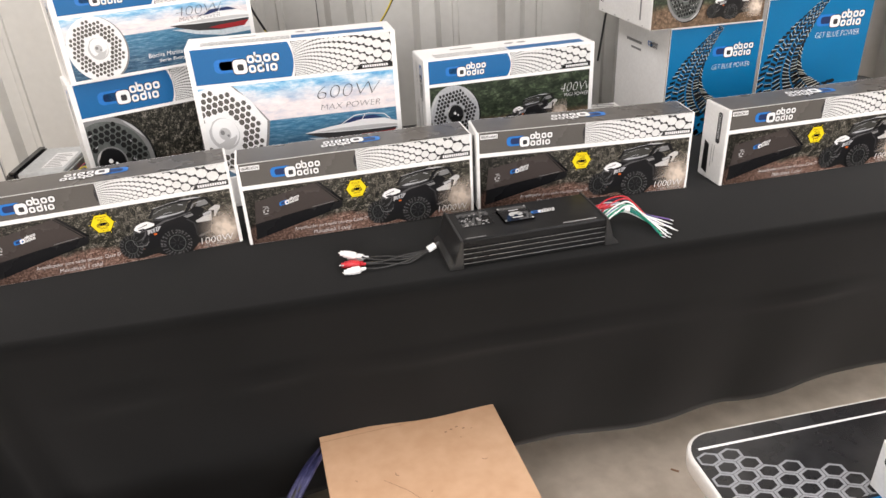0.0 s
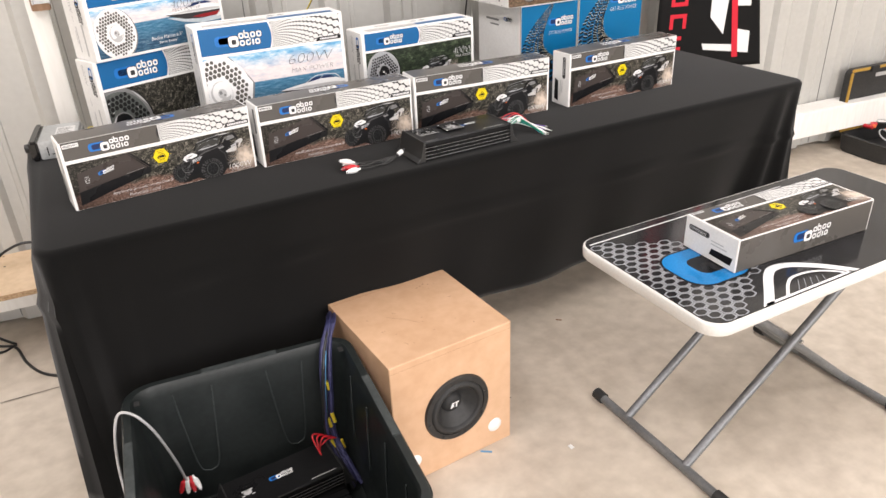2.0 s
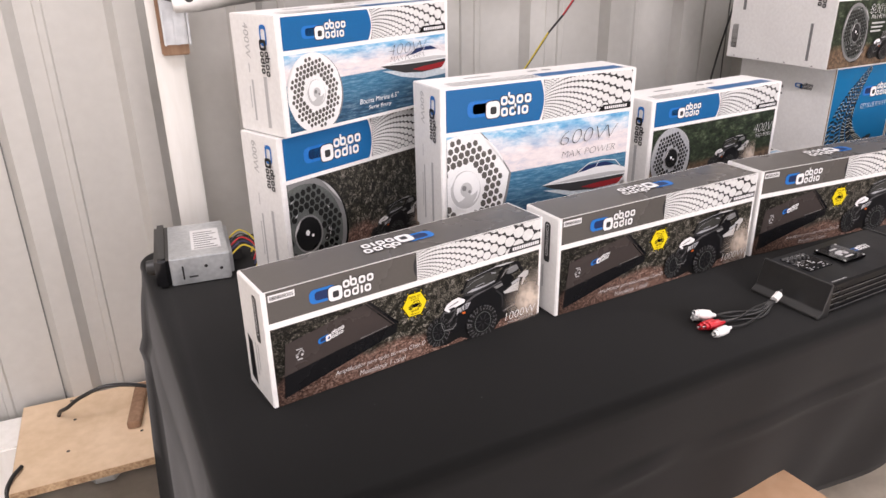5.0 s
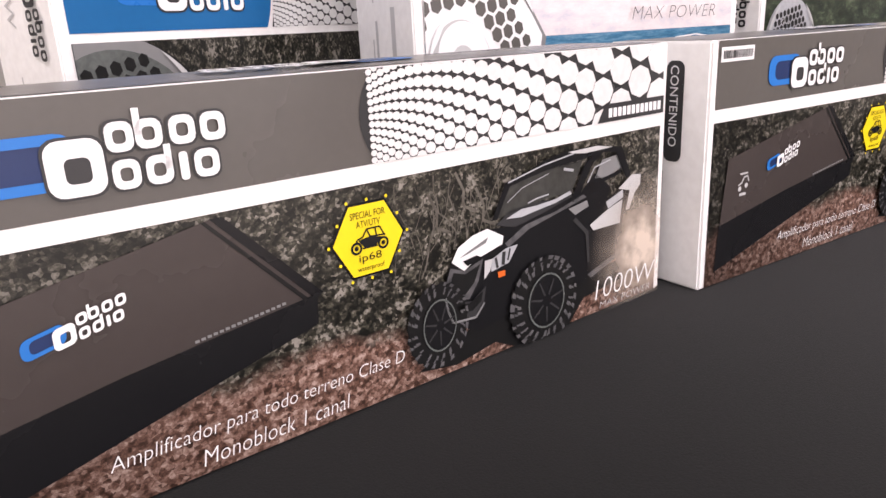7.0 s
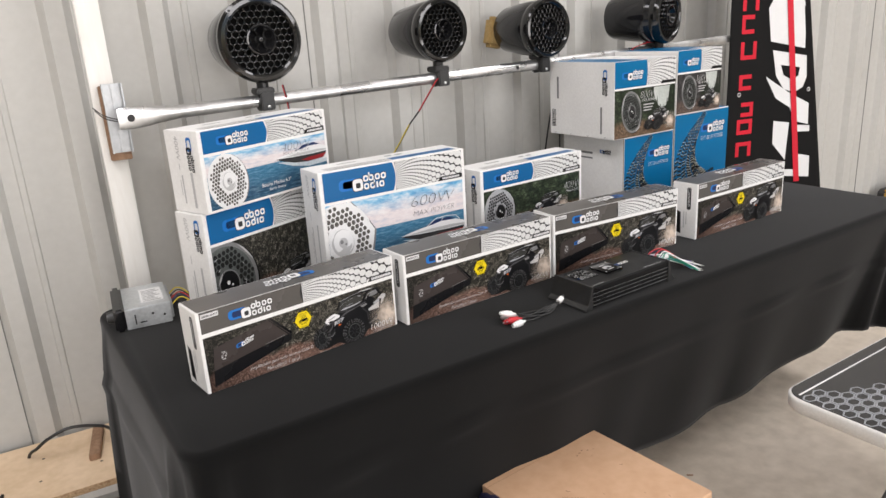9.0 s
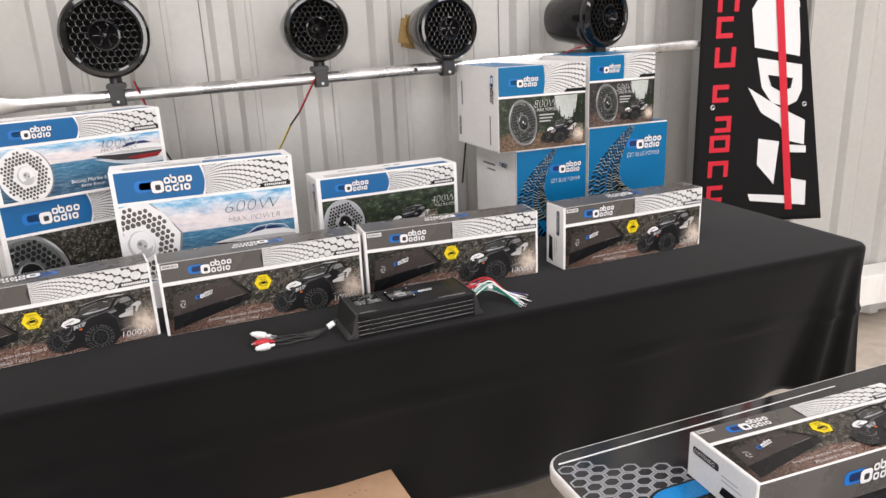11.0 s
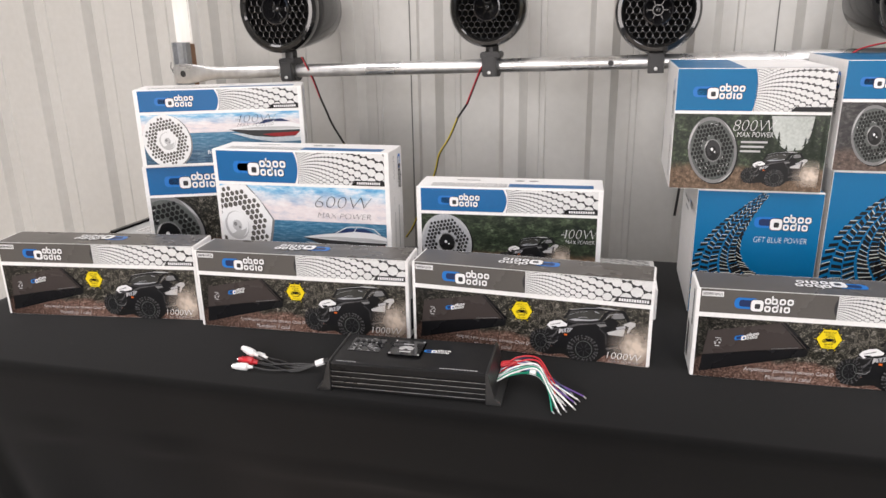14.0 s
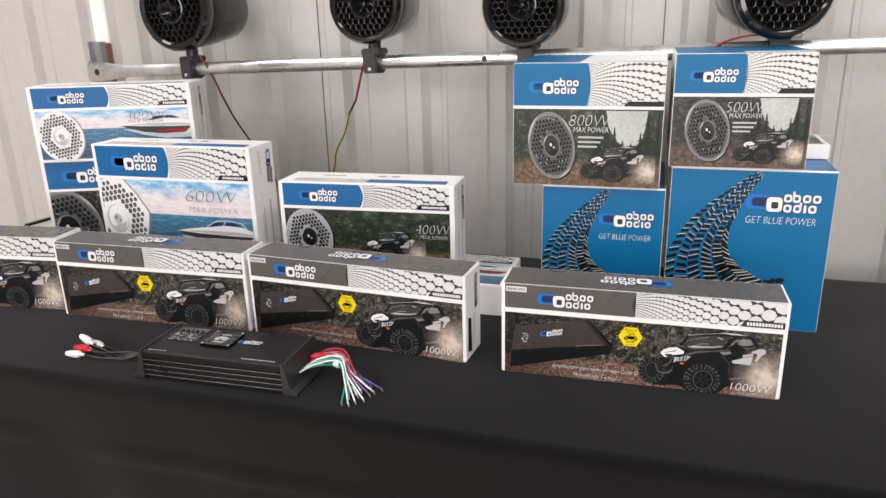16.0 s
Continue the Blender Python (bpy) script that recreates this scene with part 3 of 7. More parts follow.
def buggy_picture(face, u, v, w, layer, rect):
    """A printed off-road buggy: knobbly tyres, dark body, pale panels, open cage, dust behind."""
    def q(pts):
        return [(u + x * w, v + y * w) for x, y in pts]

    def ink_shape(name, pts, material, up, label=""):
        flat(name, face, [q(pts)], material, layer + up, rect, label)
    ink_shape("ground_shadow", [(0.04, 0.02), (0.16, 0.0), (0.30, 0.02), (0.40, -0.03), (0.58, -0.03), (0.66, 0.05), (0.90, 0.07), (0.85, 0.13), (0.3, 0.12)], M_TYRE, 0, "printed shadow under the buggy")

    def tyre(name, cx, cy, rx, ry, n, lean, up):
        pts = []
        for i in range(2 * n):
            k = 1.0 if i % 2 else 0.92
            a = math.pi * i / n
            pts.append((cx + rx * k * math.cos(a), cy + ry * k * math.sin(a)))
        ob = flat(name, face, [q(pts)], M_TYRE, layer + up, rect, "printed knobbly tyre")
        marks, rng = [], random.Random(n)
        for k in range(n):
            a = 2 * math.pi * (k + 0.5 * rng.random()) / n
            for r0, r1, d, wd in ((0.86 + 0.04 * rng.random(), 0.97, 0.0, 0.06 + 0.10 * rng.random()), (0.66 + 0.05 * rng.random(), 0.79, 0.10 * rng.random(), 0.05 + 0.06 * rng.random()), (0.79, 0.86, 0.05 * rng.random(), 0.05)):
                marks.append(q([(cx + lean * rx * (1 - r) + rx * r * math.cos(a + e), cy + ry * r * math.sin(a + e)) for r, e in ((r0, d), (r1, d - 0.05), (r1, d + wd - 0.03), (r0, d + wd))]))
        flat("tread", face, marks, M_TREAD, layer + up + 1, rect, "printed grey tread blocks", kind="stuff")
        c = (cx + rx * lean * 0.5, cy)
        flat("rim", face, [q(disc(c, rx * 0.55, ry * 0.62, 24))], M_DARK, layer + up + 1, rect, "printed black rim")
        flat("rim_edge", face, [q(p) for p in ring_polys(disc(c, rx * 0.53, ry * 0.60, 24), 0.93, c)], M_LATTICE, layer + up + 2, rect, "printed grey rim edge")
        marks = []
        for k in range(7):
            a = 2 * math.pi * k / 7 + 0.3
            marks.append(q([(c[0] + rx * r * math.cos(a + e), c[1] + ry * r * math.sin(a + e)) for r, e in ((0.12, -0.3), (0.46, -0.12), (0.48, -0.04), (0.14, 0.1))]))
        flat("spoke", face, marks, M_SHADE, layer + up + 2, rect, "printed spokes", kind="stuff")
        return ob
    # seen through the cabin
    ink_shape("far_side", [(0.62, 0.36), (0.70, 0.42), (0.77, 0.37), (0.75, 0.32), (0.66, 0.33)], M_DARK, 1, "printed dark seats")
    ink_shape("windscreen", [(0.305, 0.36), (0.36, 0.446), (0.52, 0.462), (0.645, 0.466), (0.61, 0.40), (0.60, 0.385), (0.45, 0.38)], M_GLASS_PRINT, 1, "printed hazy windscreen")
    ink_shape("dash", [(0.31, 0.345), (0.36, 0.375), (0.45, 0.38), (0.54, 0.375), (0.60, 0.385), (0.60, 0.34), (0.40, 0.32)], M_SHADE, 1, "printed dark dashboard")
    ink_shape("windscreen_glare", [(0.345, 0.356), (0.40, 0.372), (0.46, 0.371), (0.53, 0.375), (0.592, 0.388), (0.599, 0.378), (0.531, 0.364), (0.46, 0.357), (0.40, 0.350)], M_CHROME, 2, "printed glare along the windscreen")
    ink_shape("rear_view", [(0.70, 0.405), (0.73, 0.455), (0.80, 0.46), (0.82, 0.42), (0.76, 0.40)], M_MID, 1, "printed bright gap behind the cabin")
    ink_shape("buggy_body", [(0.139, 0.244), (0.154, 0.287), (0.203, 0.312), (0.283, 0.342), (0.38, 0.328), (0.483, 0.345), (0.593, 0.368), (0.661, 0.345), (0.72, 0.33), (0.82, 0.355), (0.86, 0.385), (0.85, 0.30), (0.834, 0.217), (0.807, 0.155), (0.666, 0.108), (0.60, 0.09), (0.46, 0.10), (0.352, 0.09), (0.243, 0.071), (0.132, 0.123), (0.115, 0.2)], M_DARK, 2, "printed black buggy body")
    ink_shape("belt_line", [(0.337, 0.292), (0.414, 0.327), (0.532, 0.341), (0.645, 0.368), (0.66, 0.358), (0.533, 0.333), (0.426, 0.312), (0.349, 0.277)], M_TREAD, 3, "printed grey belt line")
    ink_shape("front_pillar", [(0.293, 0.362), (0.344, 0.453), (0.366, 0.453), (0.311, 0.360)], M_DARK, 3)
    ink_shape("middle_pillar", [(0.591, 0.358), (0.651, 0.455), (0.708, 0.487), (0.742, 0.484), (0.681, 0.448), (0.618, 0.35)], M_DARK, 3)
    ink_shape("rear_pillar", [(0.782, 0.478), (0.823, 0.469), (0.848, 0.418), (0.862, 0.389), (0.838, 0.383), (0.813, 0.426)], M_DARK, 3)
    ink_shape("rear_bar", [(0.690, 0.395), (0.815, 0.414), (0.82, 0.404), (0.700, 0.385)], M_DARK, 3)
    ink_shape("roof", [(0.344, 0.453), (0.415, 0.468), (0.476, 0.487), (0.571, 0.502), (0.70, 0.502), (0.814, 0.482), (0.823, 0.466), (0.729, 0.478), (0.649, 0.470), (0.524, 0.466), (0.41, 0.450), (0.35, 0.440)], M_DARK, 4, "printed black roof")
    ink_shape("roof_sheen", [(0.577, 0.499), (0.70, 0.500), (0.77, 0.488), (0.648, 0.486), (0.60, 0.492)], M_PALE, 5, "printed roof sheen")
    ink_shape("hood", [(0.154, 0.283), (0.176, 0.316), (0.223, 0.337), (0.275, 0.345), (0.331, 0.314), (0.326, 0.293), (0.233, 0.272), (0.193, 0.252)], M_WHITE, 4, "printed white hood")
    ink_shape("hood_crease", [(0.178, 0.290), (0.243, 0.312), (0.275, 0.323), (0.268, 0.310), (0.203, 0.293)], M_MID, 5)
    ink_shape("hood_vent", [(0.188, 0.279), (0.233, 0.285), (0.250, 0.276), (0.203, 0.263)], M_DARK, 6)
    flat("cabin_glint", face, [q(p) for p in stroke([(0.345, 0.40), (0.40, 0.43), (0.50, 0.452)], 0.002) + stroke([(0.42, 0.385), (0.455, 0.392), (0.50, 0.395)], 0.004) + stroke([(0.56, 0.455), (0.60, 0.445)], 0.008) + stroke([(0.66, 0.40), (0.69, 0.44), (0.76, 0.452)], 0.004) + stroke([(0.35, 0.452), (0.48, 0.478), (0.60, 0.492)], 0.004)], M_CHROME, layer + 5, rect, "printed glints in the cabin", kind="stuff")
    ink_shape("grille_frame", [(0.149, 0.269), (0.193, 0.252), (0.258, 0.270), (0.240, 0.213), (0.207, 0.172), (0.148, 0.185), (0.125, 0.212)], M_TREAD, 4, "printed grey grille frame")
    ink_shape("grille", [(0.157, 0.256), (0.195, 0.243), (0.246, 0.258), (0.225, 0.215), (0.194, 0.189), (0.156, 0.195), (0.140, 0.213)], M_TYRE, 5, "printed black grille")
    ink_shape("bumper", [(0.12, 0.205), (0.143, 0.180), (0.212, 0.166), (0.262, 0.194), (0.253, 0.151), (0.222, 0.118), (0.142, 0.125), (0.128, 0.160)], M_SHADE, 6, "printed dark bumper")
    ink_shape("bumper_gap", [(0.162, 0.168), (0.202, 0.163), (0.250, 0.184), (0.243, 0.158), (0.212, 0.140), (0.167, 0.146)], M_TYRE, 7)
    flat("bumper_light", face, [q(p) for p in stroke([(0.124, 0.198), (0.132, 0.160), (0.146, 0.126), (0.222, 0.120), (0.252, 0.152)], 0.006)], M_MID, layer + 8, rect, "printed bumper edge")
    ink_shape("headlamp", [(0.284, 0.258), (0.337, 0.278), (0.382, 0.280), (0.349, 0.237), (0.285, 0.226)], M_CHROME, 4, "printed headlamp")
    flat("lamp_bar", face, [q(p) for p in stroke([(0.30, 0.262), (0.306, 0.232)], 0.008) + stroke([(0.33, 0.272), (0.326, 0.236)], 0.012) + stroke([(0.352, 0.276), (0.343, 0.245)], 0.006)], M_SHADE, layer + 5, rect, "printed lamp bars")
    ink_shape("wing", [(0.262, 0.262), (0.289, 0.262), (0.279, 0.231), (0.258, 0.212)], M_PALE, 5, "printed white wing")
    ink_shape("side_lamp", [(0.306, 0.221), (0.333, 0.220), (0.333, 0.205), (0.308, 0.204)], M_LAMP, 5, "printed orange lamp")
    ink_shape("door_top", [(0.582, 0.338), (0.66, 0.349), (0.668, 0.330), (0.61, 0.315)], M_MID, 4, "printed pale door top")
    ink_shape("side_panel", [(0.674, 0.272), (0.754, 0.304), (0.822, 0.322), (0.816, 0.281), (0.812, 0.251), (0.689, 0.253)], M_PALE, 4, "printed pale side panel")
    ink_shape("upper_panel", [(0.745, 0.328), (0.822, 0.352), (0.825, 0.328), (0.755, 0.306)], M_CHROME, 4, "printed pale upper panel")
    ink_shape("tail", [(0.799, 0.358), (0.862, 0.392), (0.905, 0.386), (0.905, 0.357), (0.877, 0.332), (0.853, 0.285), (0.837, 0.287), (0.853, 0.345)], M_PALE, 5, "printed white tail")
    ink_shape("door_edge", [(0.60, 0.30), (0.655, 0.25), (0.665, 0.16), (0.675, 0.16), (0.668, 0.255), (0.612, 0.308)], M_SHADE, 4)
    ink_shape("sill", [(0.666, 0.122), (0.822, 0.166), (0.835, 0.155), (0.682, 0.108)], M_TREAD, 4, "printed grey sill")
    tyre("rear_tyre", 0.905, 0.153, 0.058, 0.084, 16, 0.0, 3)
    flat("dust", face, [q([(0.60, -0.03), (1.08, -0.03), (1.08, 0.40), (0.60, 0.40)])], M_DUST, layer + 6, rect, "printed dust cloud")
    tyre("far_tyre", 0.100, 0.133, 0.100, 0.116, 20, 0.05, 7)
    tyre("near_tyre", 0.474, 0.094, 0.138, 0.136, 24, 0.12, 8)


def boat_picture(face, u, v, w, layer, rect):
    """A printed speedboat: long white deck, dark to red hull, raked cabin glass, rail and spray."""
    def q(pts):
        return [(u + x * w, v + y * w) for x, y in pts]

    def shape(name, pts, material, up, label):
        flat(name, face, [q(pts)], material, layer + up, rect, label)
    shape("wake", [(0.02, 0.12), (0.30, 0.03), (0.62, -0.03), (1.10, -0.02), (1.25, 0.10), (1.10, 0.16), (0.60, 0.06)], M_FOAM, 0, "printed white wake")
    flat("spray", face, [q(disc((0.98 + 0.05 * math.cos(2.4 * k), 0.03 + 0.012 * k % 0.09), 0.05, 0.016, 10)) for k in range(7)], M_WHITE, layer + 1, rect, "printed spray", kind="stuff")
    shape("hull", [(0.0, 0.168), (0.14, 0.118), (0.34, 0.066), (0.60, 0.040), (0.92, 0.050), (1.0, 0.135), (0.60, 0.150), (0.25, 0.160)], M_SHADE, 2, "printed dark hull")
    shape("red_hull", [(0.46, 0.086), (0.60, 0.054), (0.74, 0.048), (0.92, 0.056), (0.985, 0.112), (0.80, 0.104), (0.62, 0.100)], M_RED, 3, "printed red stern")
    shape("deck", [(0.0, 0.172), (0.12, 0.196), (0.30, 0.222), (0.46, 0.238), (0.62, 0.262), (0.86, 0.250), (1.0, 0.205), (1.005, 0.140), (0.70, 0.140), (0.30, 0.152)], M_WHITE, 3, "printed white deck")
    shape("deck_shade", [(0.10, 0.172), (0.40, 0.192), (0.80, 0.190), (1.0, 0.170), (1.0, 0.150), (0.60, 0.150)], M_PALE, 4, "printed shade along the deck")
    shape("cabin_glass", [(0.36, 0.232), (0.50, 0.292), (0.74, 0.300), (0.86, 0.258), (0.62, 0.262), (0.48, 0.240)], M_NAVY, 4, "printed cabin window")
    flat("cabin_rail", face, [q(p) for p in stroke([(0.40, 0.236), (0.54, 0.312), (0.70, 0.322), (0.86, 0.300), (0.93, 0.235)], 0.008) + stroke([(0.62, 0.262), (0.66, 0.318)], 0.006)], M_WHITE, layer + 5, rect, "printed white cabin frame")


# ---------------------------------------------------------------- the shed
WALL = pose(-0.9, 2.225, 0, 0, 0, -5.7)
TOP = 0.742


def structure(ob, label, category):
    return tagged(ob, label, category, kind="structure")


bm = block(-7, 9, -9, 4.5, -0.15, 0.0, 0)
structure(part("floor", bm, M_CONCRETE), "bare grey-beige concrete slab with stains and a joint", "floor")

# joint sawn into the slab, filled with dirt
bm = bmesh.new()
line = curve_points([(-3.0, 1.84, 0.0), (-1.6, 1.765, 0.0), (-1.0, 1.715, 0.0), (-0.5, 1.685, 0.0), (1.2, 1.6, 0)], 10)
for a, b in zip(line, line[1:]):
    w = 0.0022 + 0.0012 * noise.noise(a * 9)
    bm.faces.new([bm.verts.new(p) for p in ((a.x, a.y - w, 0.0022), (b.x, b.y - w, 0.0022), (b.x, b.y + w, 0.0022), (a.x, a.y + w, 0.0022))])
structure(part("floor_joint", bm, surface("joint_dirt", (0.14, 0.12, 0.10), (0.22, 0.19, 0.16), 90, 12, 0.9)), "dark dirt-filled joint across the concrete", "joint")


def ribbed(u0, u1, z0, z1, period, depth):
    """A trapezoid-ribbed sheet in its own plane, ribs standing up, 1 mm thick look with a real back."""
    b = bmesh.new()
    prof, u = [], u0
    while u < u1:
        for du, v in ((0.0, 0.0), (0.062, 0.0), (0.082, -depth), (0.130, -depth), (0.150, 0.0), (0.186, 0.0), (0.190, -0.004), (0.204, -0.004), (0.208, 0.0)):
            prof.append((u + du * period / 0.27, v))
        u += period
    prof.append((u, 0.0))
    front = [[b.verts.new((x, v, z)) for x, v in prof] for z in (z0, z1)]
    back = [[b.verts.new((x, v + 0.006, z)) for x, v in prof] for z in (z0, z1)]
    for i in range(len(prof) - 1):
        b.faces.new((front[0][i], front[0][i + 1], front[1][i + 1], front[1][i]))
        b.faces.new((back[0][i + 1], back[0][i], back[1][i], back[1][i + 1]))
        b.faces.new((front[0][i + 1], front[0][i], back[0][i], back[0][i + 1]))
    return b


wall = part("wall_back", ribbed(-5.134, 9.0, 0.012, 4.1, 0.247, 0.026), M_SHEET)
wall.matrix_world = WALL
structure(wall, "pale grey ribbed steel sheet wall of a shed", "wall")
ob = part("wall_backing", block(-5.134, 9.2, 0.03, 0.10, 0.0, 4.1, 0), M_CEIL)
ob.matrix_world = WALL
structure(ob, "plain outer skin of the sheet wall", "wall")
# lapped edges of the sheets, one every four ribs
# no real step: a dark strip carries the shadow of each lap
for k in range(-1, 5):
    ob = part("trim", block(0.106 + 0.97 * k, 0.1085 + 0.97 * k, -0.0022, 0.0, 0.02, 4.05, 0), M_LAP)
    ob.matrix_world = WALL
    structure(ob, "thin dark strip drawing the shadow gap between two lapped wall sheets", "trim")
# low girt with a flat painted top, and the high one
for z0, z1, d in ((0.125, 0.26, 0.155), (2.35, 2.45, 0.10)):
    ob = part("girt", block(-4.8, 8.8, -d, -0.028, z0, z1, 0.004), M_TIMBER)
    ob.matrix_world = WALL
    structure(ob, "white painted horizontal rail along the sheet wall", "rail")
# flashing strip where two runs of sheet meet, beyond the banner
ob = part("trim", block(3.32, 3.42, -0.045, -0.027, 0.3, 4.0, 0.004), M_SHEET)
ob.matrix_world = WALL
structure(ob, "pale folded flashing strip on the wall", "trim")
# side walls, front wall and roof are unseen, added to close the shed
for name, q in (("wall_left", (-5.6, -5.5, -5.2, 3.4)), ("wall_right", (7.6, 7.7, -5.2, 3.4))):
    structure(part(name, block(*q, 0, 4.1, 0), M_CEIL), "plain pale shed wall", "wall")
for name, q in (("wall_front_a", (-5.5, -2.6, 0.0, 4.1)), ("wall_front_b", (3.6, 7.6, 0.0, 4.1)), ("wall_front_c", (-2.6, 3.6, 3.8, 4.1))):
    structure(part(name, block(q[0], q[1], -5.2, -5.1, q[2], q[3], 0), M_CEIL), "plain pale wall added beside an assumed door, out of view", "wall")
bm = bmesh.new()
for x0, x1 in ((-5.6, -2.1), (-1.1, 1.9), (2.9, 7.7)):
    block(x0, x1, -5.2, 3.4, 4.1, 4.16, 0, bm)
for y0, y1 in ((-5.2, -2.2), (2.6, 3.4)):
    block(-2.1, -1.1, y0, y1, 4.1, 4.16, 0, bm)
    block(1.9, 2.9, y0, y1, 4.1, 4.16, 0, bm)
structure(part("ceiling", bm, M_CEIL), "assumed pale sheet roof, out of view, with two openings", "ceiling")


def on_wall(u, v, z, **k):
    return WALL @ pose(u, v, z, **k)


def wall_uv(x, y):
    p = WALL.inverted() @ Vector((x, y, 0))
    return p.x, p.y


# ---------------------------------------------------------------- long table and its cloth
X0, X1, Y0, Y1 = -0.600, 1.750, 1.010, 1.850
TURN_T = -0.9


def table_cloth():
    """One sheet over the table: flat top, rounded edge, hanging sides with folds, a slanting hem."""
    cx, cy = (X0 + X1) / 2, (Y0 + Y1) / 2
    w, d = X1 - X0, Y1 - Y0
    rim = []
    r = 0.035
    base = round_rect(w - 0.03, d - 0.03, r, 7)
    pts = []
    for a, b in zip(base, base[1:] + base[:1]):
        n = max(1, int(math.hypot(b[0] - a[0], b[1] - a[1]) / 0.02))
        pts += [(a[0] + (b[0] - a[0]) * i / n, a[1] + (b[1] - a[1]) * i / n) for i in range(n)]
    n = len(pts)
    normals = []
    for i in range(n):
        t = Vector((pts[(i + 1) % n][0] - pts[i - 1][0], pts[(i + 1) % n][1] - pts[i - 1][1])).normalized()
        normals.append((t.y, -t.x))

    def hem(x, y):
        k = min(1.0, max(0.0, (x + w / 2) / w))
        z = 0.014 + 0.196 * min(1.0, k / 0.30) + 0.09 * max(0.0, (k - 0.6) / 0.4)
        return z + 0.004 * noise.noise((x * 4, y * 4, 0))

    rows = 26
    b = bmesh.new()
    rings = []
    for j in range(-3, rows + 1):
        ring = []
        for (x, y), (nx, ny) in zip(pts, normals):
            corner = max(0.0, 1.0 - math.hypot(abs(x) - w / 2, abs(y) - d / 2) / 0.16)
            if j <= 0:
                a = (j + 3) / 3 * math.pi / 2
                out, z = 0.014 * math.sin(a), TOP - 0.0006 - 0.014 * (1 - math.cos(a))
            else:
                k = j / rows
                z = (TOP - 0.015) + (hem(x, y) - TOP + 0.015) * k
                fold = corner * (0.082 * k ** 0.45 * math.cos((x - y) * 60) + 0.05 * k)
                soft = (0.022 if x < 0.4 else 0.014) * k * noise.noise((x * 5.5, y * 5.5, k * 0.7)) + 0.008 * k * math.sin(x * 17 + 2.5 * noise.noise((x * 2, y, 1)))
                crease = 0.008 * math.exp(-((z - 0.565 + 0.02 * x) / 0.006) ** 2) + 0.003 * math.exp(-((x - 0.05) / 0.006) ** 2)
                out = 0.014 + 0.010 * k + fold * (0.55 if y < 0 else 0.9) + soft + crease
                if nx < -0.5:
                    out += 0.028 * k ** 0.6
                if ny < -0.5:
                    out -= 0.26 * (TOP - z - 0.015) * min(1.0, 1.0 - 0.8 * max(0.0, corner))
            ring.append(b.verts.new((x + nx * out, y + ny * out, z)))
        rings.append(ring)
    for p, q in zip(rings, rings[1:]):
        for i in range(n):
            b.faces.new((p[i], q[i], q[(i + 1) % n], p[(i + 1) % n]))
    b.faces.new(rings[0])
    bmesh.ops.recalc_face_normals(b, faces=b.faces[:])
    ob = part("tablecloth", b, M_CLOTH)
    s = ob.modifiers.new("cloth", "SOLIDIFY")
    s.thickness, s.offset = 0.0012, -1
    ob.matrix_world = pose(cx, cy, 0, 0, 0, TURN_T)
    smooth(ob, 60)
    return tagged(ob, "plain black cloth draped over the long table, slightly creased", "tablecloth")


table_cloth()
tb = thing("folding_table", pose((X0 + X1) / 2, (Y0 + Y1) / 2, 0, 0, 0, TURN_T), "long folding table hidden under a black cloth", "table")
w, d = X1 - X0 - 0.05, Y1 - Y0 - 0.05
part("tabletop", block(-w / 2, w / 2, -d / 2, d / 2, TOP - 0.042, TOP - 0.004, 0.006), M_WTABLE, tb)
for sx in (-1, 1):
    for sy in (-1, 1):
        part("leg", tube([(sx * (w / 2 - 0.62), sy * 0.12 + 0.24, 0.0), (sx * (w / 2 - 0.62), sy * 0.12 + 0.24, TOP - 0.042)], 0.014, bend=False), M_SATIN, tb)


# ---------------------------------------------------------------- cartons
def carton(name, w, h, d, m, label, body, top=None, group=""):
    """A carton, origin at the middle of its base, front towards -y. Returns the thing and its faces."""
    t = thing(name, m, label, "box", group)
    smooth(part("carton_body", block(-w / 2, w / 2, -d / 2, d / 2, 0, h, 0.0014), body, t), 30)
    f = {
        "front": Face(t, (-w / 2, -d / 2, 0), (1, 0, 0), (0, 0, 1)),
        "left": Face(t, (-w / 2, d / 2, 0), (0, -1, 0), (0, 0, 1)),
        "right": Face(t, (w / 2, -d / 2, 0), (0, 1, 0), (0, 0, 1)),
        "top": Face(t, (-w / 2, -d / 2, h), (1, 0, 0), (0, 1, 0)),
        "bottom": Face(t, (-w / 2, d / 2, 0), (1, 0, 0), (0, -1, 0)),
        "back": Face(t, (w / 2, d / 2, 0), (-1, 0, 0), (0, 0, 1)),
    }
    return t, f


def bars(face, name, spots, material, layer=2, label="unreadable small print"):
    flat(name, face, [rect_poly(*s) for s in spots], material, layer, label=label, kind="stuff")


def barcode(face, u, v, w, h, layer=2, turn=0):
    rng = random.Random(5)
    x, out = 0.0, []
    while x < w:
        k = w * rng.choice((0.012, 0.02, 0.03))
        out.append(rect_poly(x, 0, min(w, x + k), h))
        x += k + w * rng.choice((0.014, 0.022))
    flat("barcode", face, turned(out, (turn, u, v)), M_SHADE, layer, label="printed barcode", kind="stuff")


AW, AH, AD = 0.441, 0.162, 0.083


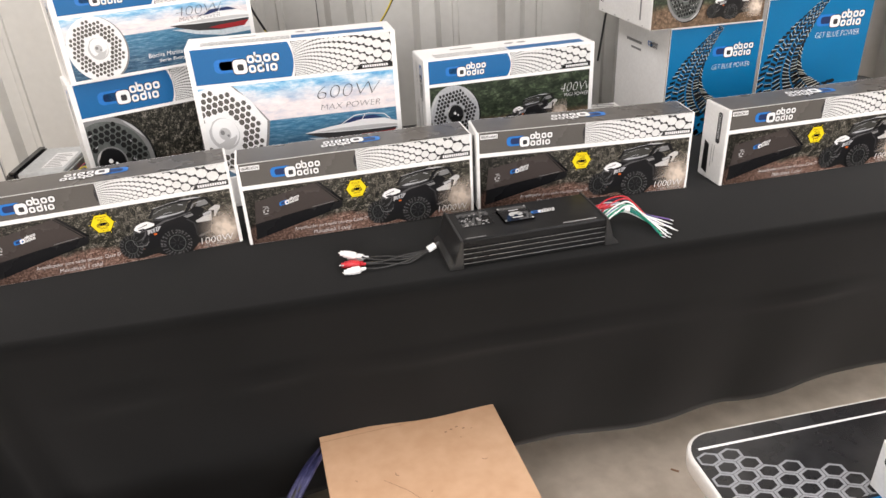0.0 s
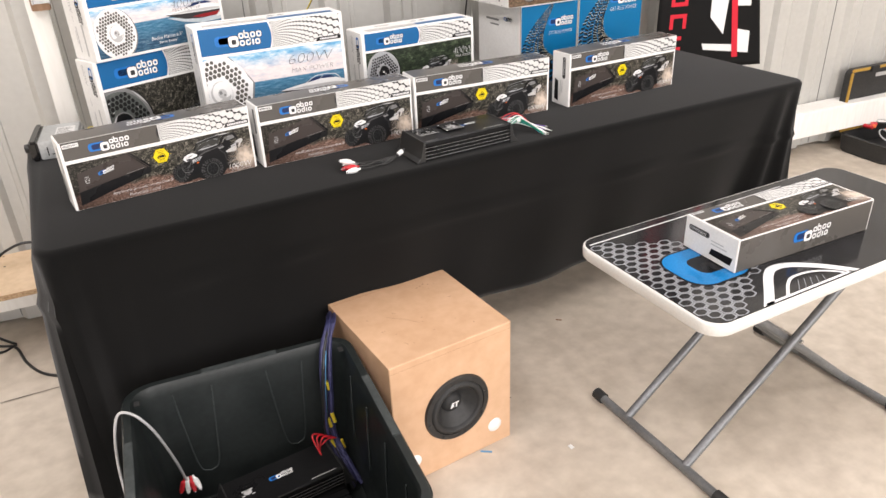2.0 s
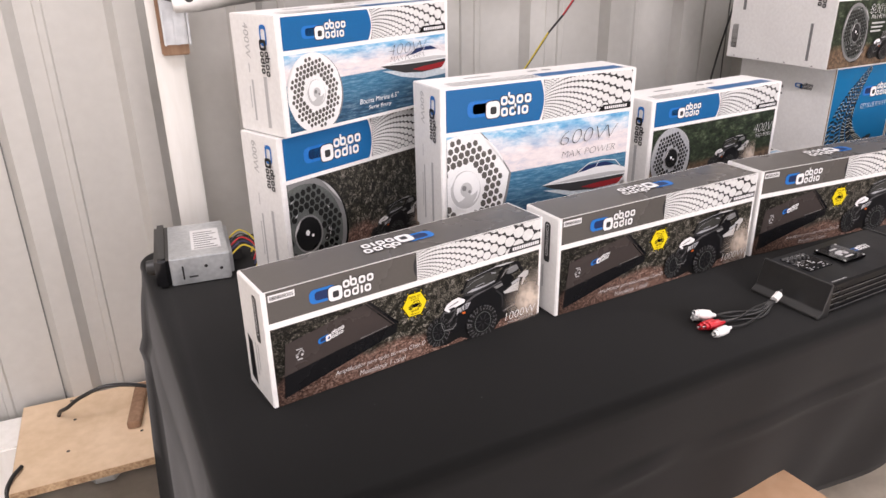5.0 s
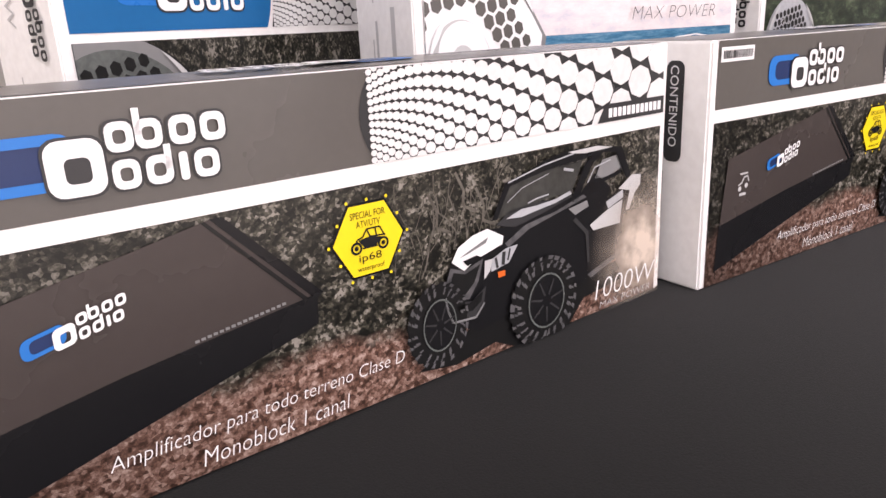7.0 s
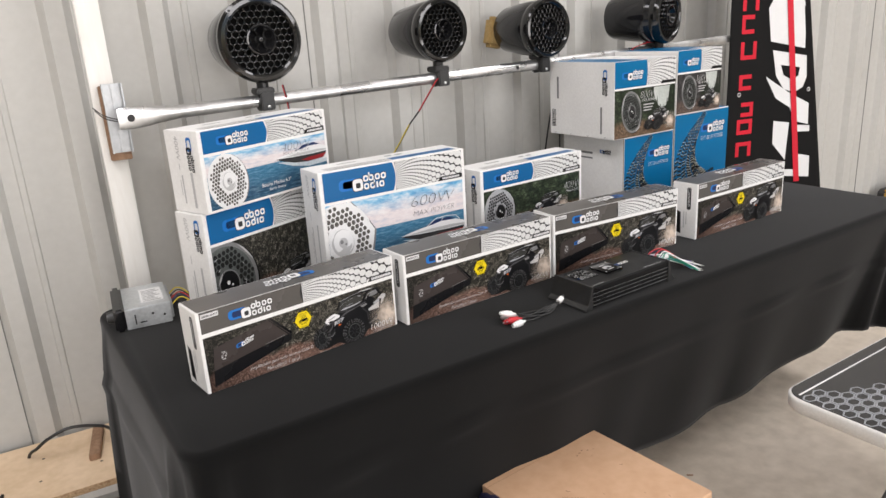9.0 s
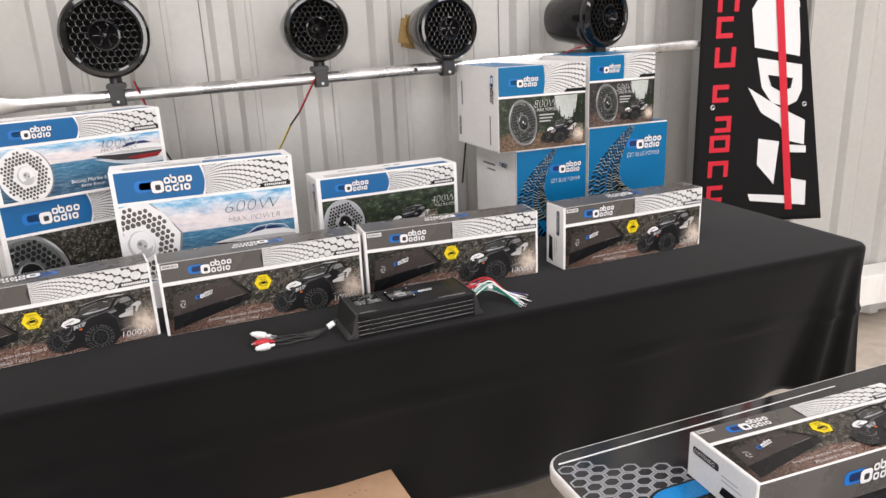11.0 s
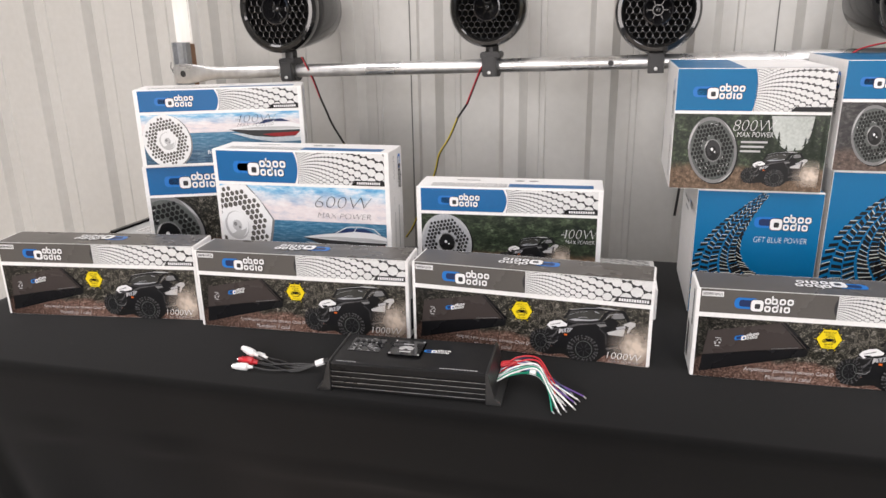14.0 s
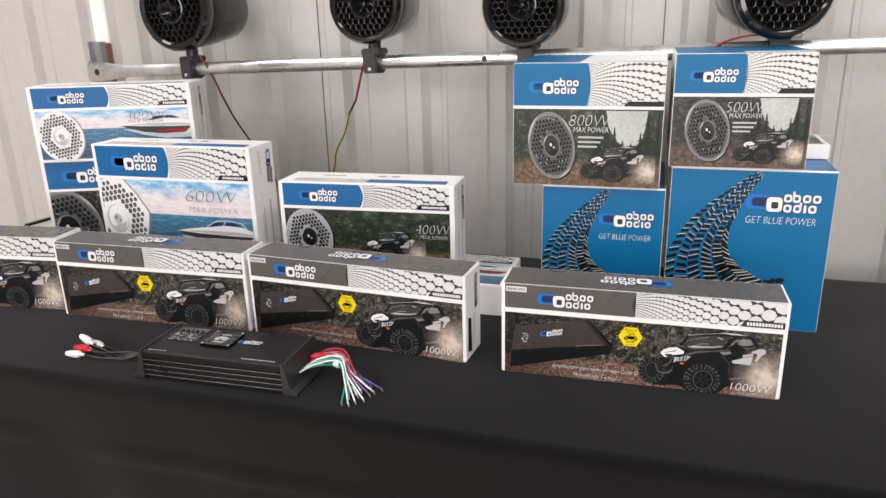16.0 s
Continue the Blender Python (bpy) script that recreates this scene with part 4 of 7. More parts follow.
def amplifier_box(m):
    """The long grey amplifier carton with its woodland picture."""
    t, f = carton("amplifier_box", AW, AH, AD, m, "long grey and white printed amplifier carton with an off-road buggy picture", M_CARD, group="amplifier boxes")
    w, h = AW, AH
    g = f["front"]
    photo = (0.006, 0.001, w - 0.006, 0.1112)
    flat("woodland_print", g, [rect_poly(*photo)], M_FOREST, 0, label="printed woodland and gravel picture")
    flat("grey_band", g, [rect_poly(0.006, 0.1195, w - 0.005, h - 0.0005)], M_GREY, 0, label="printed grey band")
    mesh_band(g, 0.498 * w, w - 0.005, 0.1195, h - 0.0005, 1, 0.0034, 1.085, 0.008, M_SHADE)
    flat("code_ground", g, [[(0.845 * w, 0.1195), (w - 0.005, 0.1195), (w - 0.005, 0.1300), (0.868 * w, 0.1300), (0.856 * w, 0.1275)]], M_SHADE, 3, label="dark plate")
    bars(g, "code_strip", [(0.866 * w + k * 0.0043, 0.1220, 0.866 * w + k * 0.0043 + 0.0032, 0.1273) for k in range(12)], M_WHITE, 4, "unreadable code as bars")
    emblem(g, 0.136 * w, 0.1265, 0.0256)
    flat("sticker", g, [rect_poly(0.008, 0.1485, 0.042, 0.1575)], M_WHITE, 2, label="small white sticker")
    barcode(g, 0.010, 0.1505, 0.030, 0.005, 3)
    # the pictured amplifier
    flat("pictured_amplifier_side", g, [[(0.034 * w, 0.010), (0.040 * w, 0.042), (0.22 * w, 0.058), (0.414 * w, 0.0665), (0.412 * w, 0.052), (0.25 * w, 0.034)]], M_DARK, 1, photo, "printed black amplifier side")
    flat("pictured_amplifier", g, [[(0.040 * w, 0.042), (0.052 * w, 0.086), (0.318 * w, 0.1095), (0.414 * w, 0.0665), (0.22 * w, 0.0555)]], M_AMP, 2, photo, "printed dark amplifier top")
    flat("pictured_amplifier_lip", g, [[(0.314 * w, 0.1095), (0.326 * w, 0.1095), (0.420 * w, 0.0665), (0.411 * w, 0.064)]], M_DARK, 3, photo, "printed amplifier end")
    emblem(g, 0.150 * w, 0.0705, 0.0105, 3, slope=0.24)
    flat("pictured_ridge", g, [[(0.306 * w, 0.1085), (0.310 * w, 0.1088), (0.402 * w, 0.0660), (0.397 * w, 0.0655)]], M_TYRE, 3, photo, "printed dark groove")
    b0 = (0.078 * w, 0.0665)
    sign = [disc((b0[0] + 0.002, b0[1] - 0.002), 0.0018, 0.0018, 10), disc((b0[0] + 0.009, b0[1] - 0.0005), 0.0018, 0.0018, 10)]
    sign += stroke([(b0[0], b0[1] + 0.0005), (b0[0] + 0.004, b0[1] + 0.002), (b0[0] + 0.006, b0[1] + 0.0055), (b0[0] + 0.010, b0[1] + 0.006), (b0[0] + 0.0115, b0[1] + 0.002)], 0.001)
    sign += [rect_poly(b0[0] + 0.0015, b0[1] + 0.0075, b0[0] + 0.010, b0[1] + 0.0087), rect_poly(b0[0] + 0.002, b0[1] - 0.0070, b0[0] + 0.009, b0[1] - 0.0052)]
    flat("pictured_sign", g, sign, M_PALE, 4, label="small pale vehicle sign")
    bars(g, "pictured_lettering", [(0.285 * w + k * 0.0026, 0.0605 + k * 0.00035, 0.285 * w + k * 0.0026 + 0.0018, 0.0617 + k * 0.00035) for k in range(16)], M_MID, 4)
    # the yellow badge
    c = (0.479 * w, 0.0855)
    flat("yellow_badge_edge", g, [[(c[0] + 0.0205 * math.cos(math.pi / 3 * k), c[1] + 0.0205 * math.sin(math.pi / 3 * k)) for k in range(6)]], M_DARK, 2, label="dark badge edge")
    flat("yellow_badge", g, [[(c[0] + 0.0192 * math.cos(math.pi / 3 * k), c[1] + 0.0192 * math.sin(math.pi / 3 * k)) for k in range(6)]], M_YELLOW, 3, label="yellow six-sided badge")
    letters("badge_lettering", "SPECIAL FOR", g, c[0] - 0.0095, c[1] + 0.0105, 0.019, 0.0032, M_DARK, 4)
    letters("badge_lettering", "ATV/UTV", g, c[0] - 0.0065, c[1] + 0.0062, 0.013, 0.0032, M_DARK, 4)
    letters("badge_lettering", "ip68", g, c[0] - 0.0062, c[1] - 0.0112, 0.0124, 0.0048, M_DARK, 4)
    letters("badge_lettering", "waterproof", g, c[0] - 0.0075, c[1] - 0.0152, 0.015, 0.003, M_DARK, 4)
    tiny = []
    for dx in (-0.0072, 0.0075):
        o = disc((c[0] + dx, c[1] - 0.0032), 0.0031, 0.0031, 14)
        tiny += ring_polys(o, 0.62, (c[0] + dx, c[1] - 0.0032)) + [disc((c[0] + dx, c[1] - 0.0032), 0.0012, 0.0012, 8)]
    for line in ([(-0.0065, 0.0008), (-0.0035, 0.0016), (-0.0012, 0.0050), (0.0060, 0.0050), (0.0085, 0.0002)], [(-0.0012, 0.0050), (0.0005, 0.0012)], [(0.0035, 0.0050), (0.0040, 0.0010)], [(-0.0070, 0.0008), (-0.0065, -0.0008)],
                 [(-0.0040, -0.0038), (0.0042, -0.0038)], [(0.0005, 0.0012), (0.0090, 0.0006)]):
        tiny += stroke([(c[0] + a, c[1] + b) for a, b in line], 0.0008)
    tiny.append([(c[0] + a, c[1] + b) for a, b in ((-0.0060, 0.0004), (0.0005, 0.0014), (0.0070, -0.0002), (0.0035, -0.0036), (-0.0030, -0.0034))])
    flat("badge_stud", g, [disc((c[0] + r * math.cos(math.pi / 6 * k), c[1] + r * math.sin(math.pi / 6 * k)), 0.0008, 0.0008, 8) for k, r in ((k, 0.0215 if k % 2 == 0 else 0.0188) for k in range(12))], M_YELLOW, 4, label="small yellow studs")
    flat("badge_buggy", g, tiny, M_DARK, 4, label="small black buggy sign")
    rng = random.Random(3)
    twigs = []
    for k in range(52):
        x, y = (0.50 + 0.40 * rng.random() ** 1.4) * w, 0.110 - 0.02 * rng.random()
        lean, size = (rng.random() - 0.5) * 0.006, 0.0003 + 0.0006 * rng.random() ** 2
        line = [(x, y)]
        for j in range(6):
            x, y = x + lean + (rng.random() - 0.5) * 0.006, y - 0.003 - 0.006 * rng.random()
            line.append((x, y))
        twigs += stroke(line, size)
    for x, y in ((0.60, 0.108), (0.63, 0.098), (0.56, 0.10)):
        twigs += stroke([((x + d) * w, y - e) for d, e in ((0, 0), (0.012, 0.010), (0.010, 0.018), (0.030, 0.022))], 0.0016)
    flat("hanging_root", g, twigs, M_BRANCH, 1, photo, "printed hanging roots", kind="stuff")
    buggy_picture(g, 0.514 * w, 0.0045, 0.466 * w, 3, photo)
    letters("lettering", "Amplificador para todo terreno Clase D", g, 0.195 * w, 0.0165, 0.318 * w, 0.0085, M_WHITE, 5, slant=0.2, thin=0.014)
    letters("lettering", "Monoblock 1 canal", g, 0.275 * w, 0.0055, 0.163 * w, 0.0075, M_WHITE, 5, slant=0.2, thin=0.014)
    letters("lettering", "1000W", g, 0.832 * w, 0.0125, 0.135 * w, 0.0125, M_WHITE, 17, slant=0.15, thin=0.018)
    letters("lettering", "MAX POWER", g, 0.842 * w, 0.006, 0.115 * w, 0.0042, M_PALE, 17, slant=0.15, thin=0.018)
    # top and ends
    g = f["top"]
    flat("grey_top", g, [rect_poly(0.004, 0.001, w - 0.004, AD - 0.003)], M_GREY, 0, label="printed grey top")
    emblem(g, 0.615 * w, 0.060, 0.032, turn=2)
    g = f["bottom"]
    flat("grey_base", g, [rect_poly(0.004, 0.001, w - 0.004, AD - 0.003)], M_GREY, 0, label="printed grey underside")
    emblem(g, 0.40 * w, 0.026, 0.034)
    for side in ("left", "right"):
        g = f[side]
        flat("dark_tab", g, [rr_poly(0.050, 0.085, 0.064, 0.150, 0.005)], M_SHADE, 0, label="dark printed tab")
        letters("tab_word", "CONTENIDO", g, 0.0535, 0.147, 0.052, 0.0065, M_WHITE, 1, turn=3)
        bars(g, "small_print", [(0.040 + 0.008 * k, 0.030 + 0.01 * k, 0.0425 + 0.008 * k, 0.078) for k in range(2)], M_PALE, 0)
        flat("pictured_amplifier_end", g, [[(0.012, 0.015), (0.032, 0.010), (0.030, 0.074), (0.014, 0.080)]], M_DARK, 0, label="printed black amplifier end")
    return t


def sit(x0, y0, x1, y1, w, d, z):
    """The pose of a carton whose front lower edge starts at x0, y0 and runs towards x1, y1."""
    a = math.atan2(y1 - y0, x1 - x0)
    c = Vector((x0, y0)) + Vector((math.cos(a), math.sin(a))) * (w / 2) + Vector((-math.sin(a), math.cos(a))) * (d / 2)
    return pose(c.x, c.y, z, 0, 0, math.degrees(a))


A1 = amplifier_box(sit(-0.503, 1.228, -0.064, 1.273, AW, AD, TOP))
copy_thing(A1, sit(-0.051, 1.251, 0.388, 1.262, AW, AD, TOP))
copy_thing(A1, sit(0.398, 1.262, 0.838, 1.229, AW, AD, TOP))
copy_thing(A1, sit(0.904, 1.215, 1.345, 1.220, AW, AD, TOP))
lying = copy_thing(A1, Matrix.Translation((0.764 + AW / 2, 0.400 + AH, 0.5772 + AD / 2)) @ pose(0, 0, 0, 0, 0, -3) @ pose(0, 0, 0, -90, 0, 0) @ pose(0, 0, -AH, 0, 0, 0))
tagged(lying, "long grey amplifier carton lying flat on the small table")


def speaker_box(name, w, h, d, m, scene_kind, power, label, cone_kind, group):
    """A white and blue speaker carton: blue band with mesh above, a picture below."""
    t, f = carton(name, w, h, d, m, label, M_CARD, group=group)
    g = f["front"]
    b0, b1 = h - 0.062 * (h / 0.22), h - 0.003
    pw0, pw1 = 0.010, w - 0.010
    split = 0.475 * w
    n = 10
    arc = [(split + 0.008 * (1 - (2 * i / n - 1) ** 2), b0 + (b1 - b0) * i / n) for i in range(n + 1)]
    flat("blue_band", g, [[(pw0, b1), (pw0, b0), *arc]], M_BLUE, 1, label="printed blue band")
    mesh_band(g, split + 0.006, pw1, b0, b1, 0, 0.0040, 1.085, -0.004, M_SHADE)
    flat("code_ground", g, [[(0.79 * w, b0), (pw1, b0), (pw1, b0 + 0.011), (0.815 * w, b0 + 0.011)]], M_DARK, 4, label="black plate")
    bars(g, "code_strip", [(0.825 * w + k * 0.0049, b0 + 0.003, 0.825 * w + k * 0.0049 + 0.0035, b0 + 0.008) for k in range(11)], M_WHITE, 5, "unreadable code as bars")
    emblem(g, 0.12 * w, b0 + (b1 - b0) * 0.22, (b1 - b0) * 0.52)
    p1 = b0 - 0.007
    photo = (pw0, 0.006, pw1, p1)
    ph = p1 - 0.006
    if scene_kind == "sea":
        mid = 0.006 + ph * (0.54 if w > 0.40 else 0.62)
        flat("sky_print", g, [rect_poly(pw0, mid, pw1, p1)], M_SKY, 0, label="printed evening sky")
        flat("sea_print", g, [rect_poly(pw0, 0.006, pw1, mid)], M_SEA, 0, label="printed blue sea")
        boat_picture(g, *((0.50 * w, 0.006 + ph * 0.13, 0.475 * w) if w > 0.40 else (0.54 * w, 0.006 + ph * 0.42, 0.44 * w)), 1, photo)
        word = M_SHADE
    else:
        flat("track_print", g, [rect_poly(*photo)], M_FOREST if cone_kind == "black" else M_TRACK, 0, label="printed woodland track picture")
        buggy_picture(g, 0.45 * w, 0.012, 0.36 * w, 1, photo)
        word = M_WHITE
    kinds = {"white": (M_WHITE, M_GREY, M_PALE), "black": (M_LATTICE, M_TYRE, M_DARK), "silver": (M_CHROME, M_TYRE, M_DARK)}
    if w > 0.40:
        speaker_picture(g, (0.105 * w, 0.006 + ph * 0.44), ph * 0.60, 2, photo, *kinds[cone_kind], squash=0.86, hexagon=cone_kind == "white")
    else:
        speaker_picture(g, (0.165 * w, 0.006 + ph * 0.47), ph * 0.54, 2, photo, *kinds[cone_kind], squash=0.86)
    if scene_kind == "sea":
        letters("lettering", power, g, 0.585 * w, 0.006 + ph * (0.74 if w > 0.4 else 0.80), (0.32 if w > 0.4 else 0.25) * w, ph * 0.15, word, 12, slant=0.22, thin=0.030)
        letters("lettering", "MAX POWER", g, 0.595 * w, 0.006 + ph * (0.60 if w > 0.4 else 0.71), (0.30 if w > 0.4 else 0.22) * w, ph * 0.07, M_SHADE, 12, slant=0.2, thin=0.026)
    else:
        letters("lettering", power, g, 0.79 * w, 0.006 + ph * 0.64, 0.19 * w, ph * 0.16, word, 18, slant=0.2, thin=0.03)
        letters("lettering", "MAX POWER", g, 0.815 * w, 0.006 + ph * 0.54, 0.15 * w, ph * 0.07, word, 18, slant=0.1, thin=0.02)
    if scene_kind == "sea" and w < 0.40:
        letters("lettering", 'Bocina Marina 6.5"', g, 0.40 * w, 0.006 + ph * 0.19, 0.24 * w, ph * 0.075, M_WHITE, 10, slant=0.15)
        letters("lettering", "Serie Entry", g, 0.45 * w, 0.006 + ph * 0.08, 0.14 * w, ph * 0.07, M_WHITE, 10, slant=0.15)
    else:
        bars(g, "small_print", [(0.33 * w, 0.010 + k * 0.008, 0.56 * w - k * 0.02, 0.0125 + k * 0.008) for k in range(2)], M_PALE, 10)
    for side in ("left", "right"):
        g = f[side]
        emblem(g, 0.64 * d, h - 0.014, 0.022, turn=3, dark=True)
        letters("lettering", power, g, 0.30 * d, h - 0.012, 0.055, 0.013, M_PALE, 1, turn=3, slant=0.1)
        bars(g, "small_print", [(0.64 * d, 0.012, 0.71 * d, h * 0.50), (0.33 * d, h * 0.52, 0.35 * d, h * 0.60), (0.36 * d, 0.02, 0.40 * d, h * 0.46), (0.30 * d, 0.04, 0.32 * d, h * 0.40)], M_PALE, 0)
    g = f["top"]
    n0 = 0.012
    flat("top_band", g, [rect_poly(0.50 * w, n0, w - 0.02, n0 + 0.030)], M_BLUE, 0, label="printed blue strip")
    mesh_band(g, 0.03, 0.49 * w, n0, n0 + 0.030, 0, 0.004, 1.05, 0.0)
    flat("top_sign", g, [disc((0.55 * w + k * 0.03, 0.7 * d), 0.011, 0.006, 16) for k in range(2)] + [rect_poly(0.2 * w, 0.66 * d, 0.33 * w, 0.72 * d)], M_MID, 0, label="small printed signs", kind="stuff")
    return t


GS = "speaker boxes"
SW, SH, SD = 0.395, 0.186, 0.118
LW, LH, LD = 0.415, 0.258, 0.100
speaker_box("speaker_box", LW, LH, LD, sit(-0.374, 1.570, 0.013, 1.714, LW, LD, TOP), "wood", "600W", "white and blue carton with a black speaker picture, under another box", "black", GS)
speaker_box("speaker_box", SW, SH, SD, sit(-0.361, 1.558, 0.013, 1.698, SW, SD, TOP + LH + 0.0012), "sea", "400W", "white and blue carton with white speaker and speedboat picture", "white", GS)
# two cartons lying flat carry the next two
low = speaker_box("speaker_box", SW, SH, 0.066, Matrix.Translation((0.10, 1.442 + SH, TOP + 0.033)) @ pose(0, 0, 0, -90, 0, 0) @ pose(0, 0, -SH, 0, 0, 0), "sea", "400W", "white and blue carton lying flat beneath a larger box", "white", GS)
copy_thing(low, Matrix.Translation((0.6625, 1.447 + SH, TOP + 0.033)) @ pose(0, 0, 0, -90, 0, 0) @ pose(0, 0, -SH, 0, 0, 0))
speaker_box("speaker_box", LW, LH, LD, sit(-0.124, 1.482, 0.290, 1.482, LW, LD, TOP + 0.0665), "sea", "600W", "large white and blue carton with oval speaker and speedboat picture", "white", GS)
speaker_box("speaker_box", SW, SH, 0.105, sit(0.348, 1.492, 0.734, 1.508, SW, 0.105, TOP + 0.0665), "wood", "400W", "white and blue carton with silver speaker and buggy picture", "silver", GS)


def tall_speaker_box(w, h, d, m, power, label, paper, cone_kind):
    t, f = carton("speaker_box", w, h, d, m, label, M_CARD, group="stacked boxes")
    g = f["front"]
    b0 = h * 0.66
    n = 10
    arc = [(0.50 * w + 0.006 * (1 - (2 * i / n - 1) ** 2), b0 + (h - 0.001 - b0) * i / n) for i in range(n + 1)]
    flat("blue_band", g, [[(0.001, h - 0.001), (0.001, b0), *arc]], M_CYAN, 1, label="printed bright blue band")
    mesh_band(g, 0.505 * w, w - 0.001, b0, h - 0.001, 0, 0.0042, 1.085, -0.003, M_TREAD)
    flat("code_ground", g, [[(0.74 * w, b0), (w - 0.001, b0), (w - 0.001, b0 + 0.009), (0.77 * w, b0 + 0.009)]], M_DARK, 4, label="black plate")
    emblem(g, 0.11 * w, b0 + 0.022 * h / 0.23, 0.026 * h / 0.23)
    photo = (0.001, 0.001, w - 0.001, b0 - 0.006)
    ph = b0 - 0.007
    flat("track_print", g, [rect_poly(*photo)], paper, 0, label="printed forest track picture")
    rng = random.Random(int(w * 1000))
    # pale misty sky, cut into by firs from both sides
    sky = [(0.63, 0.99), (0.645, 0.80), (0.67, 0.72), (0.70, 0.61), (0.76, 0.54), (0.84, 0.56), (0.875, 0.66), (0.89, 0.80), (0.90, 0.99)]
    flat("bright_gap", g, [[(x * w, y * ph) for x, y in sky]], M_MIST, 1, photo, "printed misty sky between trees")
    for cx, y0, hh, wide in ((0.58, 0.42, 0.58, 0.055), (0.635, 0.42, 0.52, 0.05), (0.69, 0.42, 0.36, 0.045), (0.745, 0.42, 0.20, 0.035), (0.80, 0.42, 0.17, 0.035), (0.86, 0.42, 0.30, 0.04), (0.905, 0.42, 0.56, 0.055), (0.97, 0.40, 0.60, 0.06)):
        tree = []
        for j in range(14):
            y = ph * (y0 + hh * j / 14)
            half = wide * w * (1.05 - j / 14)
            for sx in (-1, 1):
                k = half * (0.5 + 0.9 * rng.random())
                tree.append([(cx * w, y), (cx * w + sx * k, y - ph * 0.02 * rng.random()), (cx * w + sx * k * 0.4, y + ph * hh * 0.05), (cx * w, y + ph * hh * 0.12)])
        flat("fir_tree", g, tree, M_FIR, 2, photo, "printed dark fir tree", kind="stuff")
    kinds = {"grey": (M_LATTICE, M_TYRE, M_SHADE), "dark": (M_LATTICE, M_TYRE, M_SHADE)}
    speaker_picture(g, (0.27 * w, ph * 0.53), ph * 0.45, 2, photo, *kinds[cone_kind], squash=0.68)
    buggy_picture(g, 0.47 * w, ph * 0.10, 0.46 * w, 3, photo)
    letters("lettering", power, g, 0.39 * w, ph * 0.80, 0.27 * w, ph * 0.14, M_WHITE, 18, slant=0.2, thin=0.03)
    letters("lettering", "MAX POWER", g, 0.42 * w, ph * 0.72, 0.23 * w, ph * 0.065, M_WHITE, 18, slant=0.1, thin=0.015)
    bars(g, "small_print", [(0.45 * w, ph * (0.64 - 0.06 * k), (0.62 - 0.02 * k) * w, ph * (0.665 - 0.06 * k)) for k in range(3)], M_PALE, 12)
    g = f["left"]
    emblem(g, 0.83 * d, h - 0.022, 0.022, turn=3, dark=True)
    barcode(g, 0.10 * d, 0.025, 0.055, 0.018, 1, turn=1)
    bars(g, "small_print", [(0.80 * d, 0.015, 0.825 * d, 0.42 * h), (0.12 * d, 0.5 * h, 0.15 * d, 0.8 * h)], M_MID, 0)
    bars(g, "staple_row", [((0.08 + 0.26 * k) * d, 0.004, (0.08 + 0.26 * k) * d + 0.005, 0.0055) for k in range(4)], M_SHADE, 1, "small dark staples")
    flat("blue_top", f["top"], [rect_poly(0.002, 0.002, w * (0.45 if h > 0.21 else 1) - 0.002, d * 0.96)], M_CYAN, 0, label="printed blue lid")
    flat("white_lid_edge", f["top"], [rect_poly(0.5 * w, 0.0, w - 0.002, 0.05)], M_WHITE, 1, label="pale lid edge")
    return t


